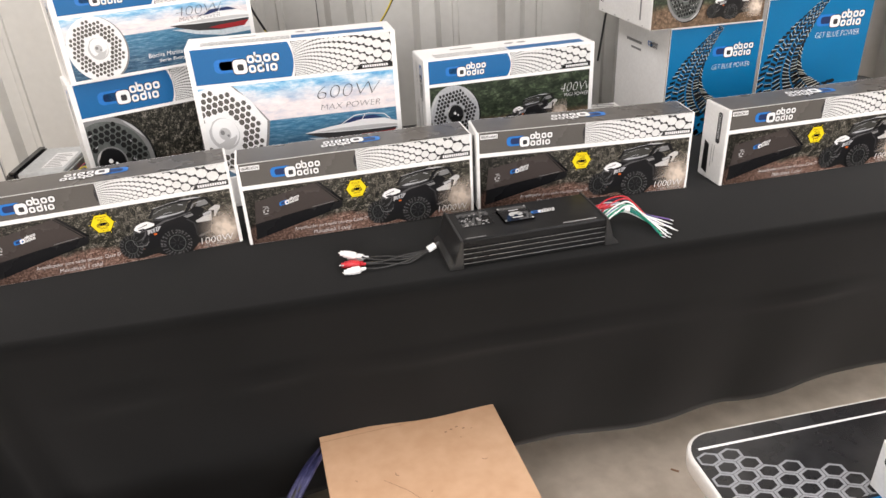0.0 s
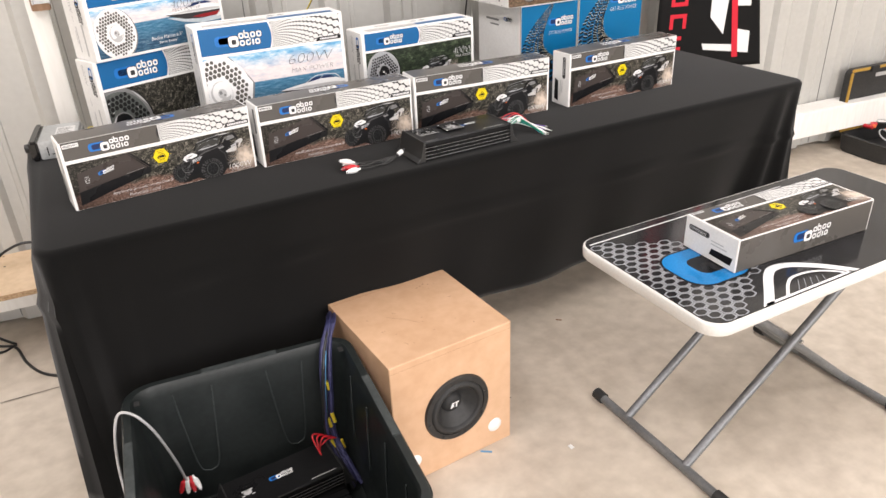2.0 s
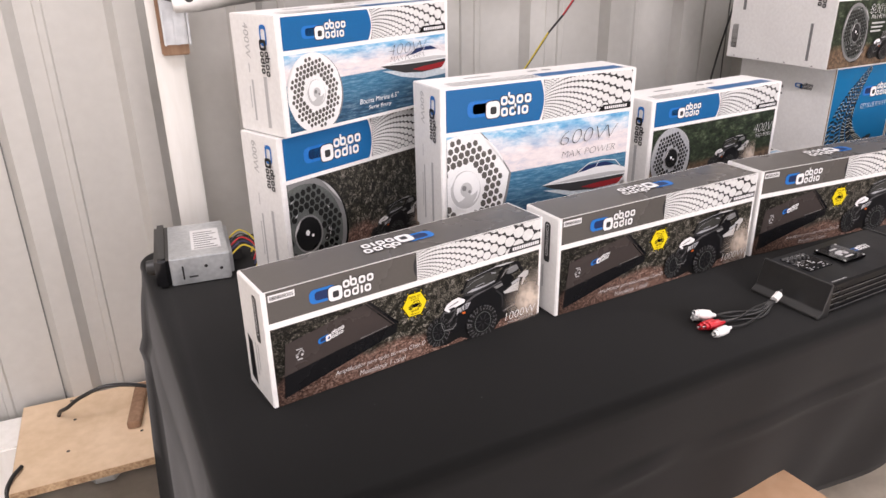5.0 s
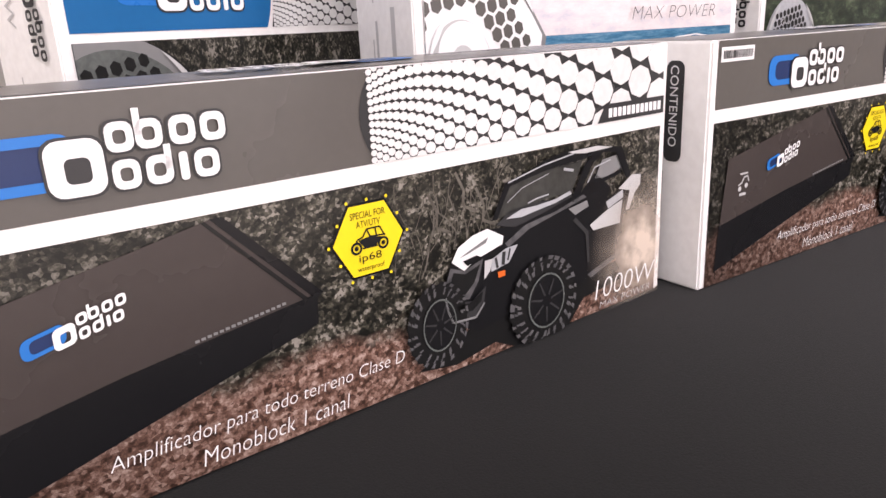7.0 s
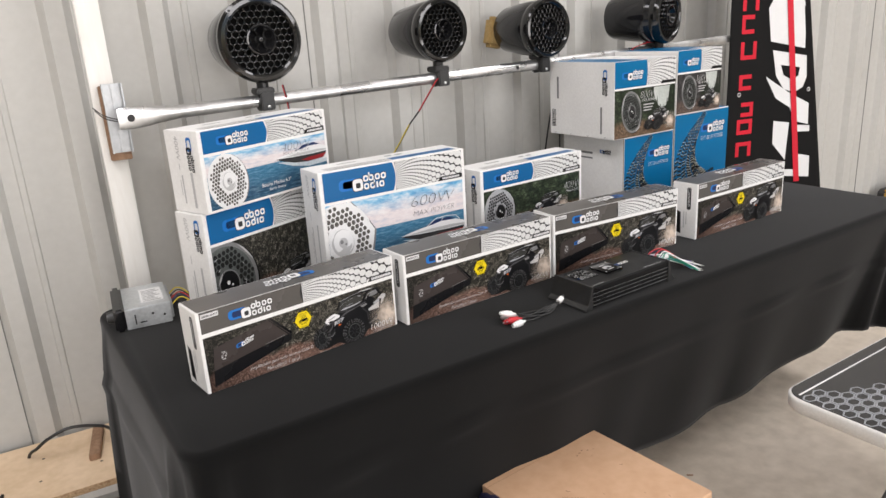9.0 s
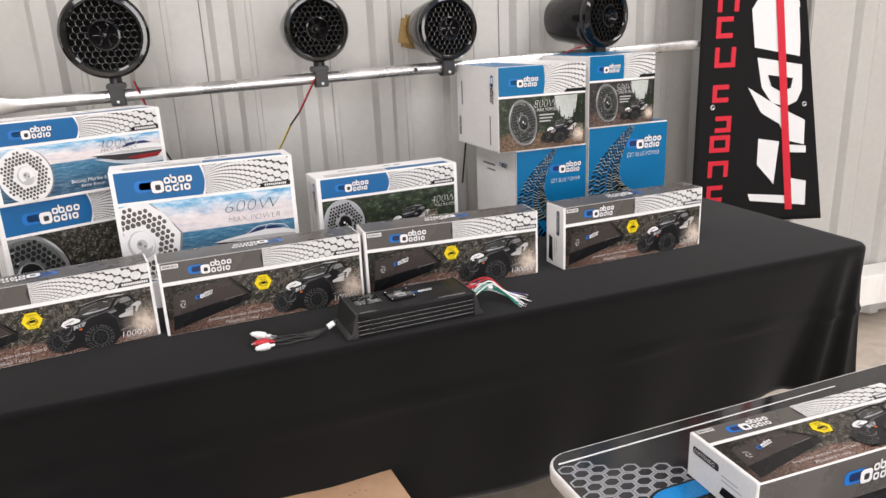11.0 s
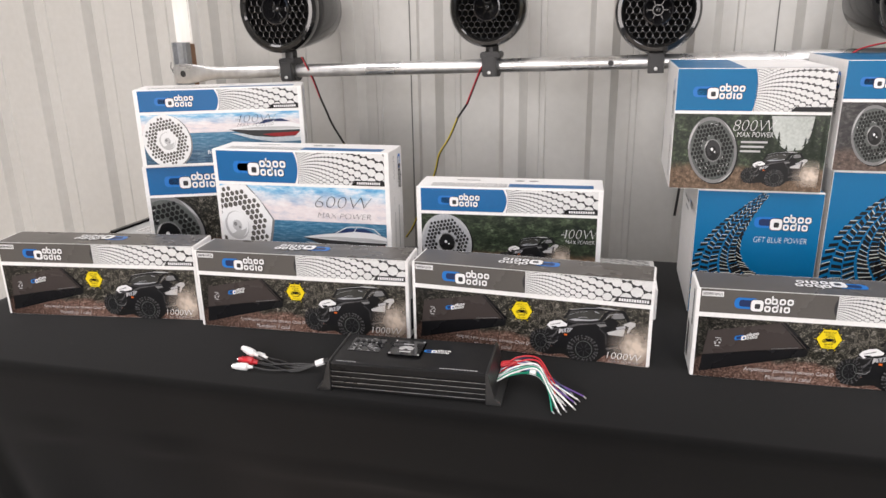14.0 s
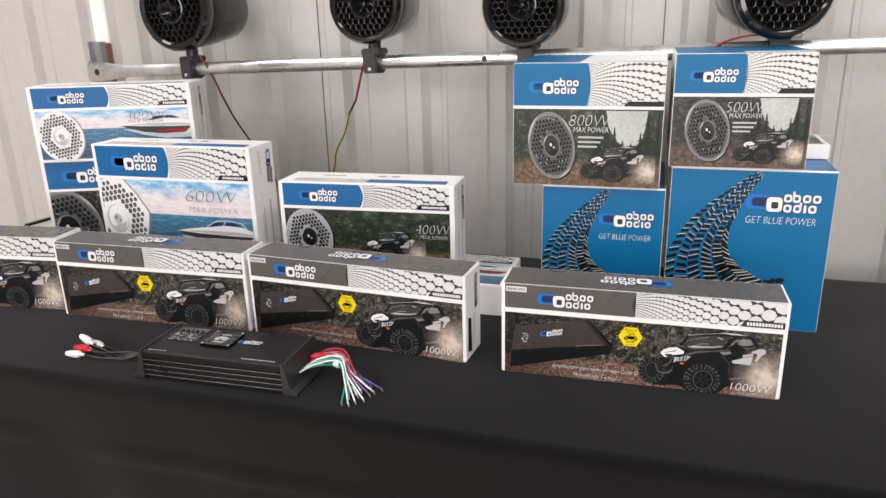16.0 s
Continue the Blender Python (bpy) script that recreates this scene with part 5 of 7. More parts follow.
def track_box(w, h, d, m, label):
    """The blue carton with a tyre track running up it."""
    t, f = carton("track_box", w, h, d, m, label, M_CARD, group="stacked boxes")
    g = f["front"]
    area = (0.001, 0.001, w - 0.001, h - 0.003)
    flat("blue_face", g, [rect_poly(*area)], M_CYAN, 0, label="printed bright blue face")
    dark, pale = [], []
    rng = random.Random(9)
    steps = 30

    def mid(q):
        return (0.50 * w - 0.30 * w * math.sin(math.pi * min(1.0, q) ** 0.85) + 0.05 * w * q, -0.02 * h + 1.0 * h * q ** 0.9)
    for i in range(steps):
        s = i / steps
        a, b = mid(s), mid(s + 1 / steps)
        way = Vector((b[0] - a[0], b[1] - a[1])).normalized()
        side = Vector((way.y, -way.x))
        half = 0.37 * w * (1 - s) ** 1.3 + 0.026 * w
        pitch = math.hypot(b[0] - a[0], b[1] - a[1])
        c = Vector(a)
        for l0, l1, tilt in ((-1.0, -0.70, 0.55), (-0.66, -0.38, -0.35), (-0.34, -0.04, 0.45), (0.04, 0.34, -0.45), (0.38, 0.66, 0.35), (0.70, 1.0, -0.55)):
            if s < 0.16 and rng.random() < 0.25:
                continue
            j = 0.12 * (rng.random() - 0.5)
            p = [c + side * half * l0 + way * pitch * j, c + side * half * l1 + way * pitch * (tilt + j), c + side * half * l1 + way * pitch * (tilt + 0.70 + j), c + side * half * l0 + way * pitch * (0.70 + j)]
            dark.append([tuple(x) for x in p])
            if s > 0.12 and rng.random() < 0.72:
                k = 0.07 + 0.08 * rng.random()
                pale.append([tuple(x) for x in (p[3] - way * pitch * 0.02, p[2] - way * pitch * 0.02, p[2] + way * pitch * k, p[3] + way * pitch * k)])
    for i in range(60):
        x, y = (0.1 + 0.65 * rng.random()) * w, rng.random() ** 2 * 0.35 * h
        k = 0.002 + 0.004 * rng.random()
        dark.append(disc((x, y), k * 1.6, k, 6, rng.random()))
    flat("tyre_track", g, dark, M_DARK, 1, area, "printed black tyre track", kind="stuff")
    flat("tread_edge", g, pale, M_CREAM, 2, area, "printed cream tread edges", kind="stuff")
    emblem(g, 0.475 * w, (0.76 if w < 0.25 else 0.805) * h - 0.062 * w, 0.126 * w)
    letters("lettering", "GET BLUE POWER", g, 0.485 * w, (0.605 if w < 0.25 else 0.675) * h, 0.42 * w, 0.042 * h, M_WHITE, 3, slant=0.12, thin=0.02)
    g = f["left"]
    emblem(g, 0.62 * d, 0.78 * h, 0.014, dark=True)
    bars(g, "small_print", [(0.2 * d, 0.76 * h, 0.5 * d, 0.785 * h), (0.3 * d, 0.70 * h, 0.5 * d, 0.72 * h)], M_MID, 0)
    flat("blue_lid", f["top"], [rect_poly(0.002, 0.002, w - 0.002, d - 0.002)], M_CYAN, 0, label="printed blue lid")
    flat("kraft_edge", g, [rect_poly(d - 0.003, 0.001, d - 0.0005, h - 0.001)], M_KRAFT, 1, label="bare brown cut edge")
    return t


track_box(0.233, 0.264, 0.27, sit(0.926, 1.506, 1.159, 1.506, 0.233, 0.27, TOP), "bright blue carton with a printed black tyre track, beneath another box")
track_box(0.280, 0.308, 0.28, sit(1.167, 1.506, 1.447, 1.502, 0.280, 0.28, TOP), "taller bright blue carton with a printed black tyre track")
tall_speaker_box(0.278, 0.232, 0.285, sit(0.868, 1.496, 1.146, 1.494, 0.278, 0.285, TOP + 0.266), "800W", "white sided carton with blue band, grey speaker and buggy", M_TRACK, "grey")
tall_speaker_box(0.231, 0.202, 0.265, sit(1.160, 1.498, 1.391, 1.500, 0.231, 0.265, TOP + 0.3095), "500W", "carton with blue band, dark speaker and buggy on a dusk track", M_DUSK, "dark")
speaker_box("speaker_box", 0.19, 0.13, 0.028, Matrix.Translation((1.355, 1.61 + 0.13, TOP + 0.3095 + 0.014)) @ pose(0, 0, 0, -90, 0, 0) @ pose(0, 0, -0.13, 0, 0, 0), "wood", "400W", "small printed carton lying behind the stack", "silver", "stacked boxes")


# ---------------------------------------------------------------- the amplifier on the cloth
def end_cap(x_in, x_out, y0, y1, z0, z1):
    """The sloping end plate of an amplifier with a foot that juts out."""
    b = bmesh.new()
    s = 1 if x_out > x_in else -1
    prof = [(x_in, z0), (x_out, z0), (x_out, z0 + 0.004), (x_out - s * 0.010, z0 + 0.012), (x_in + s * 0.004, z1 + 0.002), (x_in, z1 + 0.002)]
    lo = [[b.verts.new((x, y, z)) for x, z in prof] for y in (y0, y1)]
    n = len(prof)
    for i in range(n):
        b.faces.new((lo[0][i], lo[0][(i + 1) % n], lo[1][(i + 1) % n], lo[1][i]))
    b.faces.new(lo[0])
    b.faces.new(lo[1][::-1])
    bmesh.ops.recalc_face_normals(b, faces=b.faces[:])
    bmesh.ops.bevel(b, geom=b.edges[:], offset=0.001, segments=1, affect="EDGES")
    return b


def amplifier(m, label, big=True):
    t = thing("amplifier", m, label, "amplifier")
    w, d, h = 0.262, 0.116, 0.053
    b = bmesh.new()
    # grooved long sides: the profile runs round the case
    prof = [(-d / 2, 0.004)]
    for k in range(4):
        z = 0.008 + k * 0.0095
        prof += [(-d / 2, z), (-d / 2 + 0.0028, z + 0.001), (-d / 2 + 0.0028, z + 0.0028), (-d / 2, z + 0.0038)]
    prof += [(-d / 2, h - 0.003), (-d / 2 + 0.003, h)]
    prof = prof + [(-y, z) for y, z in prof[::-1]]
    loops = [[b.verts.new((x, y, z)) for y, z in prof] for x in (-w / 2, w / 2)]
    n = len(prof)
    for i in range(n):
        b.faces.new((loops[0][i], loops[0][(i + 1) % n], loops[1][(i + 1) % n], loops[1][i]))
    b.faces.new(loops[0])
    b.faces.new(loops[1][::-1])
    bmesh.ops.recalc_face_normals(b, faces=b.faces[:])
    part("case", b, M_ANOD, t, "ribbed black case")
    # bright strips stand in for light caught along the rib edges
    for z, k in ((0.0079, 0.0010), (0.0174, 0.0006), (0.0269, 0.0006), (0.0364, 0.0005)):
        part("rib_highlight", block(-w / 2, w / 2, -d / 2 - 0.0004, -d / 2 + 0.0006, z, z + k, 0), M_EDGE, t, "bright metal strip painting the light on a rib edge")
    for sx in (-1, 1):
        part("end_cap", end_cap(sx * w / 2, sx * (w / 2 + 0.026), -d / 2 - 0.003, d / 2 + 0.003, 0.0, h), M_SATIN, t, "sloping black end cap")
        for sy in (-0.6, 0.6):
            part("screw", lathe([(0, 0.0022), (0.0024, 0.0018), (0.003, 0.0), (0, 0.0)], 10, m=pose(sx * (w / 2 + 0.019), sy * d / 2, 0.004)), M_STEEL, t)
    top = Face(t, (-w / 2, -d / 2, h), (1, 0, 0), (0, 1, 0))
    rng = random.Random(7)
    if big:
        part("control_recess", block(-0.118, -0.060, -0.010, 0.046, h - 0.001, h + 0.0009, 0.0004), M_GLOSS, t, "glossy recessed control panel")
        f2 = Face(t, (-w / 2, -d / 2, h + 0.0009), (1, 0, 0), (0, 1, 0))
        spots = []
        for k in range(34):
            x, y = 0.014 + 0.052 * rng.random(), 0.047 + 0.050 * rng.random()
            spots.append(rect_poly(x, y, x + 0.002 + 0.004 * rng.random(), y + 0.0014))
        flat("control_print", f2, spots, M_PALE, 0, label="tiny white control marks", kind="stuff")
        for k in range(5):
            part("knob", lathe([(0, 0.004), (0.003, 0.0035), (0.0035, 0), (0, 0)], 12, m=pose(-0.110 + 0.010 * k, 0.030, h)), M_SATIN, t)
        smooth(part("badge_plate", block(-0.044, 0.014, -0.020, 0.038, h + 0.0005, h + 0.004, 0.002), M_GLOSS, t, "raised glossy badge plate"))
        for sx in (-0.040, 0.010):
            for sy in (-0.016, 0.034):
                part("plate_screw", lathe([(0, 0.0014), (0.0018, 0.001), (0.002, 0)], 8, m=pose(sx, sy, h + 0.004)), M_STEEL, t)
        f3 = Face(t, (-w / 2, -d / 2, h + 0.004), (1, 0, 0), (0, 1, 0))
        flat("badge_sign", f3, [disc((0.108, 0.062), 0.005, 0.005, 14), disc((0.123, 0.062), 0.005, 0.005, 14), [(0.102, 0.066), (0.110, 0.072), (0.122, 0.072), (0.130, 0.066), (0.116, 0.062)],
                                 rect_poly(0.107, 0.078, 0.125, 0.081), rect_poly(0.106, 0.049, 0.126, 0.053)], M_PALE, 0, label="small white vehicle sign")
        emblem_u, emblem_v, hh = 0.146, 0.060, 0.013
    else:
        flat("badge_sign", top, [disc((0.045, 0.055), 0.010, 0.008, 14), rect_poly(0.032, 0.060, 0.058, 0.064), rect_poly(0.030, 0.046, 0.037, 0.049), rect_poly(0.052, 0.044, 0.060, 0.047)], M_PALE, 0, label="small white vehicle sign")
        emblem_u, emblem_v, hh = 0.100, 0.055, 0.017
    emblem(top, emblem_u, emblem_v, hh, 0)
    flat("small_print", top, [rect_poly(0.185 + 0.0045 * k, 0.008, 0.1885 + 0.0045 * k, 0.0105) for k in range(14)] + [rect_poly(0.008 + 0.004 * k, 0.006, 0.011 + 0.004 * k, 0.008) for k in range(9)], M_PALE, 0, label="unreadable small white print", kind="stuff")
    return t


amplifier(pose(0.443, 1.104, TOP, 0, 0, 1.0), "black ribbed car amplifier lying on the cloth")


def cord(name, pts, r, material, parent, label=""):
    return smooth(part(name, tube(pts, r, 8, 7), material, parent, label), 60)


def plug(parent, at, towards, material, long=0.032):
    """A phono plug: moulded boot, collar and bare metal tip."""
    d = (Vector(towards) - Vector(at)).normalized()
    m = Matrix.Translation(at) @ d.to_track_quat("Z", "Y").to_matrix().to_4x4()
    ob = smooth(part("plug_boot", lathe([(0, 0), (0.0025, 0.0), (0.0035, 0.008), (0.0068, 0.011), (0.0072, long * 0.75), (0.0062, long * 0.8), (0.0062, long), (0, long)], 16, m=m), material, parent))
    part("plug_collar", lathe([(0.0045, long), (0.0045, long + 0.006), (0.0038, long + 0.006), (0.0038, long)], 16, m=m), material, ob)
    part("plug_pin", lathe([(0.0016, long), (0.0016, long + 0.009), (0, long + 0.010)], 10, m=m), M_STEEL, ob, "bare metal pin")


lead = thing("phono_lead", pose(0.19, 1.10, TOP), "black phono leads with red and white plugs on the cloth", "cable")


def loc(x, y, z, base):
    return tuple(Vector((x, y, z)) - Vector(base))


LB = (0.19, 1.10, TOP)
for k, (x, y, z, mat) in enumerate(((0.150, 1.098, TOP + 0.008, M_CRED), (0.148, 1.084, TOP + 0.0068, M_CWHITE), (0.145, 1.112, TOP + 0.015, M_CWHITE), (0.158, 1.122, TOP + 0.0068, M_CWHITE), (0.146, 1.106, TOP + 0.007, M_CRED))):
    end = (x - 0.05, y + (0.004, -0.004, 0.014, 0.016, 0.002)[k], z + (0.002, 0.0, 0.012, 0.0, 0.0)[k])
    plug(lead, loc(x, y, z, LB), loc(*end, LB), mat)
    cord("lead", [loc(x, y, z, LB), loc(x + 0.03, y - 0.002 * k, TOP + 0.004 + 0.001 * k, LB), loc(0.222, 1.088 + 0.004 * k, TOP + 0.003 + 0.002 * k, LB), loc(0.256, 1.098 + 0.002 * k, TOP + 0.012, LB), loc(0.284, 1.106, TOP + 0.022 + 0.001 * k, LB)], 0.0018, M_CBLACK, lead)
part("lead_grommet", tube([loc(0.262, 1.101, TOP + 0.016, LB), loc(0.276, 1.104, TOP + 0.021, LB)], 0.006, bend=False), M_CWHITE, lead, "white cable sleeve")

loom = thing("wire_loom", pose(0.65, 1.10, TOP), "fan of red, white, green and blue speaker wires", "wire")
WB = (0.65, 1.10, TOP)
rng = random.Random(12)
mats = [M_CWHITE, M_CGREEN, M_CGREEN, M_CWHITE, M_CGREEN, M_CWHITE, M_CLBLUE, M_CWHITE, M_CGREEN, M_CRED, M_CLBLUE, M_CWHITE, M_CPURPLE, M_CWHITE, M_CLBLUE, M_CRED, M_CPURPLE, M_CBLUE, M_CWHITE]
for k, mat in enumerate(mats):
    s = k / (len(mats) - 1)
    y0 = 1.085 + 0.055 * s
    ex, ey = 0.676 + 0.036 * rng.random() + 0.02 * s, 1.040 + 0.062 * s + 0.008 * (rng.random() - 0.5)
    lift = 0.010 + 0.028 * rng.random()
    cord("wire", [loc(0.588, y0, TOP + 0.024, WB), loc(0.615, y0 + 0.006, TOP + 0.022 + lift * 0.6, WB), loc(0.650, 1.100 + 0.028 * s + 0.008, TOP + 0.012 + lift, WB), loc(0.672, 1.078 + 0.042 * s, TOP + 0.010 + lift * 0.5, WB), loc(ex, ey, TOP + 0.003 + 0.002 * (k % 3), WB)], 0.0014, mat, loom)
    end = Vector(loc(ex, ey, TOP + 0.003 + 0.002 * (k % 3), WB))
    part("bare_end", tube([end, end + Vector((0.004, -0.006, -0.0005))], 0.001, 6, bend=False), M_STEEL, loom, "bare twisted wire end")
for k in range(2):
    cord("power_wire", [loc(0.588, 1.130 + 0.008 * k, TOP + 0.030, WB), loc(0.606, 1.131 + 0.007 * k, TOP + 0.033, WB), loc(0.628, 1.128 + 0.006 * k, TOP + 0.031, WB)], 0.0042, M_CRED, loom, "thick red power wire")
part("wire_tag", tube([loc(0.640, 1.112, TOP + 0.034, WB), loc(0.650, 1.110, TOP + 0.033, WB)], 0.0062, bend=False), M_CWHITE, loom, "white wrapped label")

# ---------------------------------------------------------------- car radio at the end of the table
rd = thing("car_radio", pose(-0.500, 1.745, TOP, 0, 0, -8), "loose car radio, tin box with black front", "radio")
part("case", block(-0.045, 0.056, -0.085, 0.085, 0.001, 0.051, 0.002), M_TIN, rd, "tinned steel case")
part("front_panel", block(-0.068, -0.044, -0.092, 0.092, 0.0, 0.056, 0.006), M_GLOSS, rd, "black front panel")
part("tuning_knob", lathe([(0, 0.016), (0.012, 0.014), (0.014, 0.0), (0, 0.0)], 20, m=pose(-0.068, -0.055, 0.03, 0, -90, 0)), M_SATIN, rd, "black round knob")
rf = Face(rd, (-0.045, -0.085, 0.051), (1, 0, 0), (0, 1, 0))
flat("paper_label", rf, [rect_poly(0.040, 0.03, 0.09, 0.13)], M_WHITE, 0, label="white paper label")
flat("label_print", rf, [rect_poly(0.045, 0.035 + 0.011 * k, 0.085 - 0.006 * (k % 3), 0.039 + 0.011 * k) for k in range(8)], M_MID, 1, label="unreadable label print")
rs = Face(rd, (-0.045, -0.085, 0.001), (1, 0, 0), (0, 0, 1))
flat("side_slots", rs, [disc((0.06, 0.03), 0.003, 0.003, 10), disc((0.085, 0.022), 0.003, 0.003, 10), rect_poly(0.02, 0.01, 0.023, 0.035), rect_poly(0.03, 0.012, 0.045, 0.015)], M_SHADE, 0, label="dark screw holes and slots")
part("rear_plate", block(0.056, 0.062, -0.07, 0.07, 0.006, 0.045, 0.001), M_ZINC, rd)
for k, mat in enumerate((M_CYEL, M_CBLUE, M_CRED, M_CBLACK, M_CYEL)):
    y = -0.05 + 0.02 * k
    cord("harness_wire", [(0.060, y, 0.03), (0.085, y + 0.01, 0.042), (0.108, y - 0.006, 0.026), (0.100, y - 0.02, 0.006)], 0.0016, mat, rd)
part("harness_plug", block(0.060, 0.080, -0.03, 0.02, 0.012, 0.032, 0.002), M_CBLACK, rd, "black harness plug")

# ---------------------------------------------------------------- tube rail, post and tower speakers
PA, PB = Vector((-0.368, 1.879, 1.203)), Vector((2.05, 1.725, 1.266))
rail = thing("tube_rail", Matrix.Translation(PA), "galvanised steel tube with a flattened drilled end", "rail")
way = (PB - PA).normalized()
side = way.cross(Vector((0, 0, 1))).normalized()
up = side.cross(way)
bm = bmesh.new()
loops = []
for s, ry, rz in ((-0.085, 0.004, 0.022), (-0.080, 0.004, 0.026), (-0.045, 0.004, 0.027), (-0.02, 0.007, 0.025), (0.02, 0.013, 0.020), (0.06, 0.0165, 0.0165), ((PB - PA).length, 0.0165, 0.0165)):
    loops.append([bm.verts.new(way * s + side * (ry * math.cos(a)) + up * (rz * math.sin(a))) for a in (2 * math.pi * k / 24 for k in range(24))])
for p, q in zip(loops, loops[1:]):
    for i in range(24):
        bm.faces.new((p[i], p[(i + 1) % 24], q[(i + 1) % 24], q[i]))
bm.faces.new(loops[0][::-1])
bm.faces.new(loops[-1])
smooth(part("tube", bm, M_STEEL, rail, "dull galvanised tube"), 50)
hole_m = Matrix.Translation(way * -0.055 + side * 0.0046) @ side.to_track_quat("Z", "Y").to_matrix().to_4x4()
part("bolt_hole", lathe([(0, 0.0), (0.008, 0.0), (0.0095, -0.001)], 16, m=hole_m), M_RUBBER, rail, "dark drilled hole")
p = way * 1.114 - side * -0.0168
part("bolt_hole", lathe([(0, 0.0002), (0.006, 0.0), (0.0065, -0.001)], 14, m=Matrix.Translation(p) @ side.to_track_quat("Z", "Y").to_matrix().to_4x4()), M_RUBBER, rail, "dark drilled hole")

post = part("wall_post", block(-0.028, 0.028, -0.022, 0.022, 0.0, 4.05, 0.003), M_TIMBER)
post.matrix_world = pose(-0.459, 1.985, 0, 0, 0, -5.7)
structure(post, "white painted timber post before the sheet wall", "post")
br = thing("wall_bracket", pose(-0.446, 1.934, 1.200, 0, 0, -5.7), "grey folded steel channel wired to the post", "bracket")
part("channel", block(-0.024, 0.024, -0.004, 0.0, -0.085, 0.085, 0.001), M_ZINC, br)
for sx in (-0.024, 0.020):
    part("flange", block(sx, sx + 0.004, -0.022, -0.003, -0.085, 0.085, 0.001), M_ZINC, br)
part("rib", block(-0.004, 0.006, -0.009, -0.003, -0.085, 0.085, 0.002), M_ZINC, br)
part("packing", block(-0.030, 0.020, 0.001, 0.026, -0.105, 0.080, 0.002), M_BARE, br, "bare brown timber packing")
cord("tie_wire", [(-0.05, 0.0, 0.03), (-0.03, -0.026, 0.012), (0.0, -0.029, 0.0), (0.035, -0.031, 0.002), (0.05, -0.022, 0.006)], 0.0012, M_RUBBER, br, "twisted black tie wire")
cord("tie_wire", [(-0.046, 0.01, 0.022), (-0.028, -0.025, 0.004), (0.004, -0.030, -0.006), (0.036, -0.030, -0.004), (0.05, -0.022, 0.004)], 0.0012, M_RUBBER, br)


def grille_mesh(r, cell):
    """A pierced six-sided grille: each cell's rim, with its depth, as one moulding."""
    b = bmesh.new()
    n = int(r / cell) + 2
    for i in range(-n, n + 1):
        for j in range(-n, n + 1):
            x, y = (i + 0.5 * (j % 2)) * cell, j * cell * 0.866
            d = math.hypot(x, y)
            if not r * 0.34 < d < r * 0.92:
                continue
            rings = []
            for k, z in ((0.58, 0.0022), (0.54, 0.0032), (0.485, 0.0030), (0.455, -0.006)):
                rings.append([b.verts.new((x + cell * k * math.sin(math.pi / 3 * a), y + cell * k * math.cos(math.pi / 3 * a), z + 0.010 * (1 - (d / r) ** 2))) for a in range(6)])
            for p, q in zip(rings, rings[1:]):
                for a in range(6):
                    b.faces.new((p[a], q[a], q[(a + 1) % 6], p[(a + 1) % 6]))
    return b


M_RING = surface("dull_black_ring", (0.005, 0.005, 0.005), (0.009, 0.009, 0.009), 60, 6, 0.06, bump=0.0, spread=0.03)
M_RING.node_tree.nodes["Principled BSDF"].inputs["Specular IOR Level"].default_value = 0.6
M_CHROMEPLUG = surface("bright_phase_plug", (0.03, 0.03, 0.03), (0.06, 0.06, 0.06), 60, 8, 0.2, 0.8, bump=0.0)


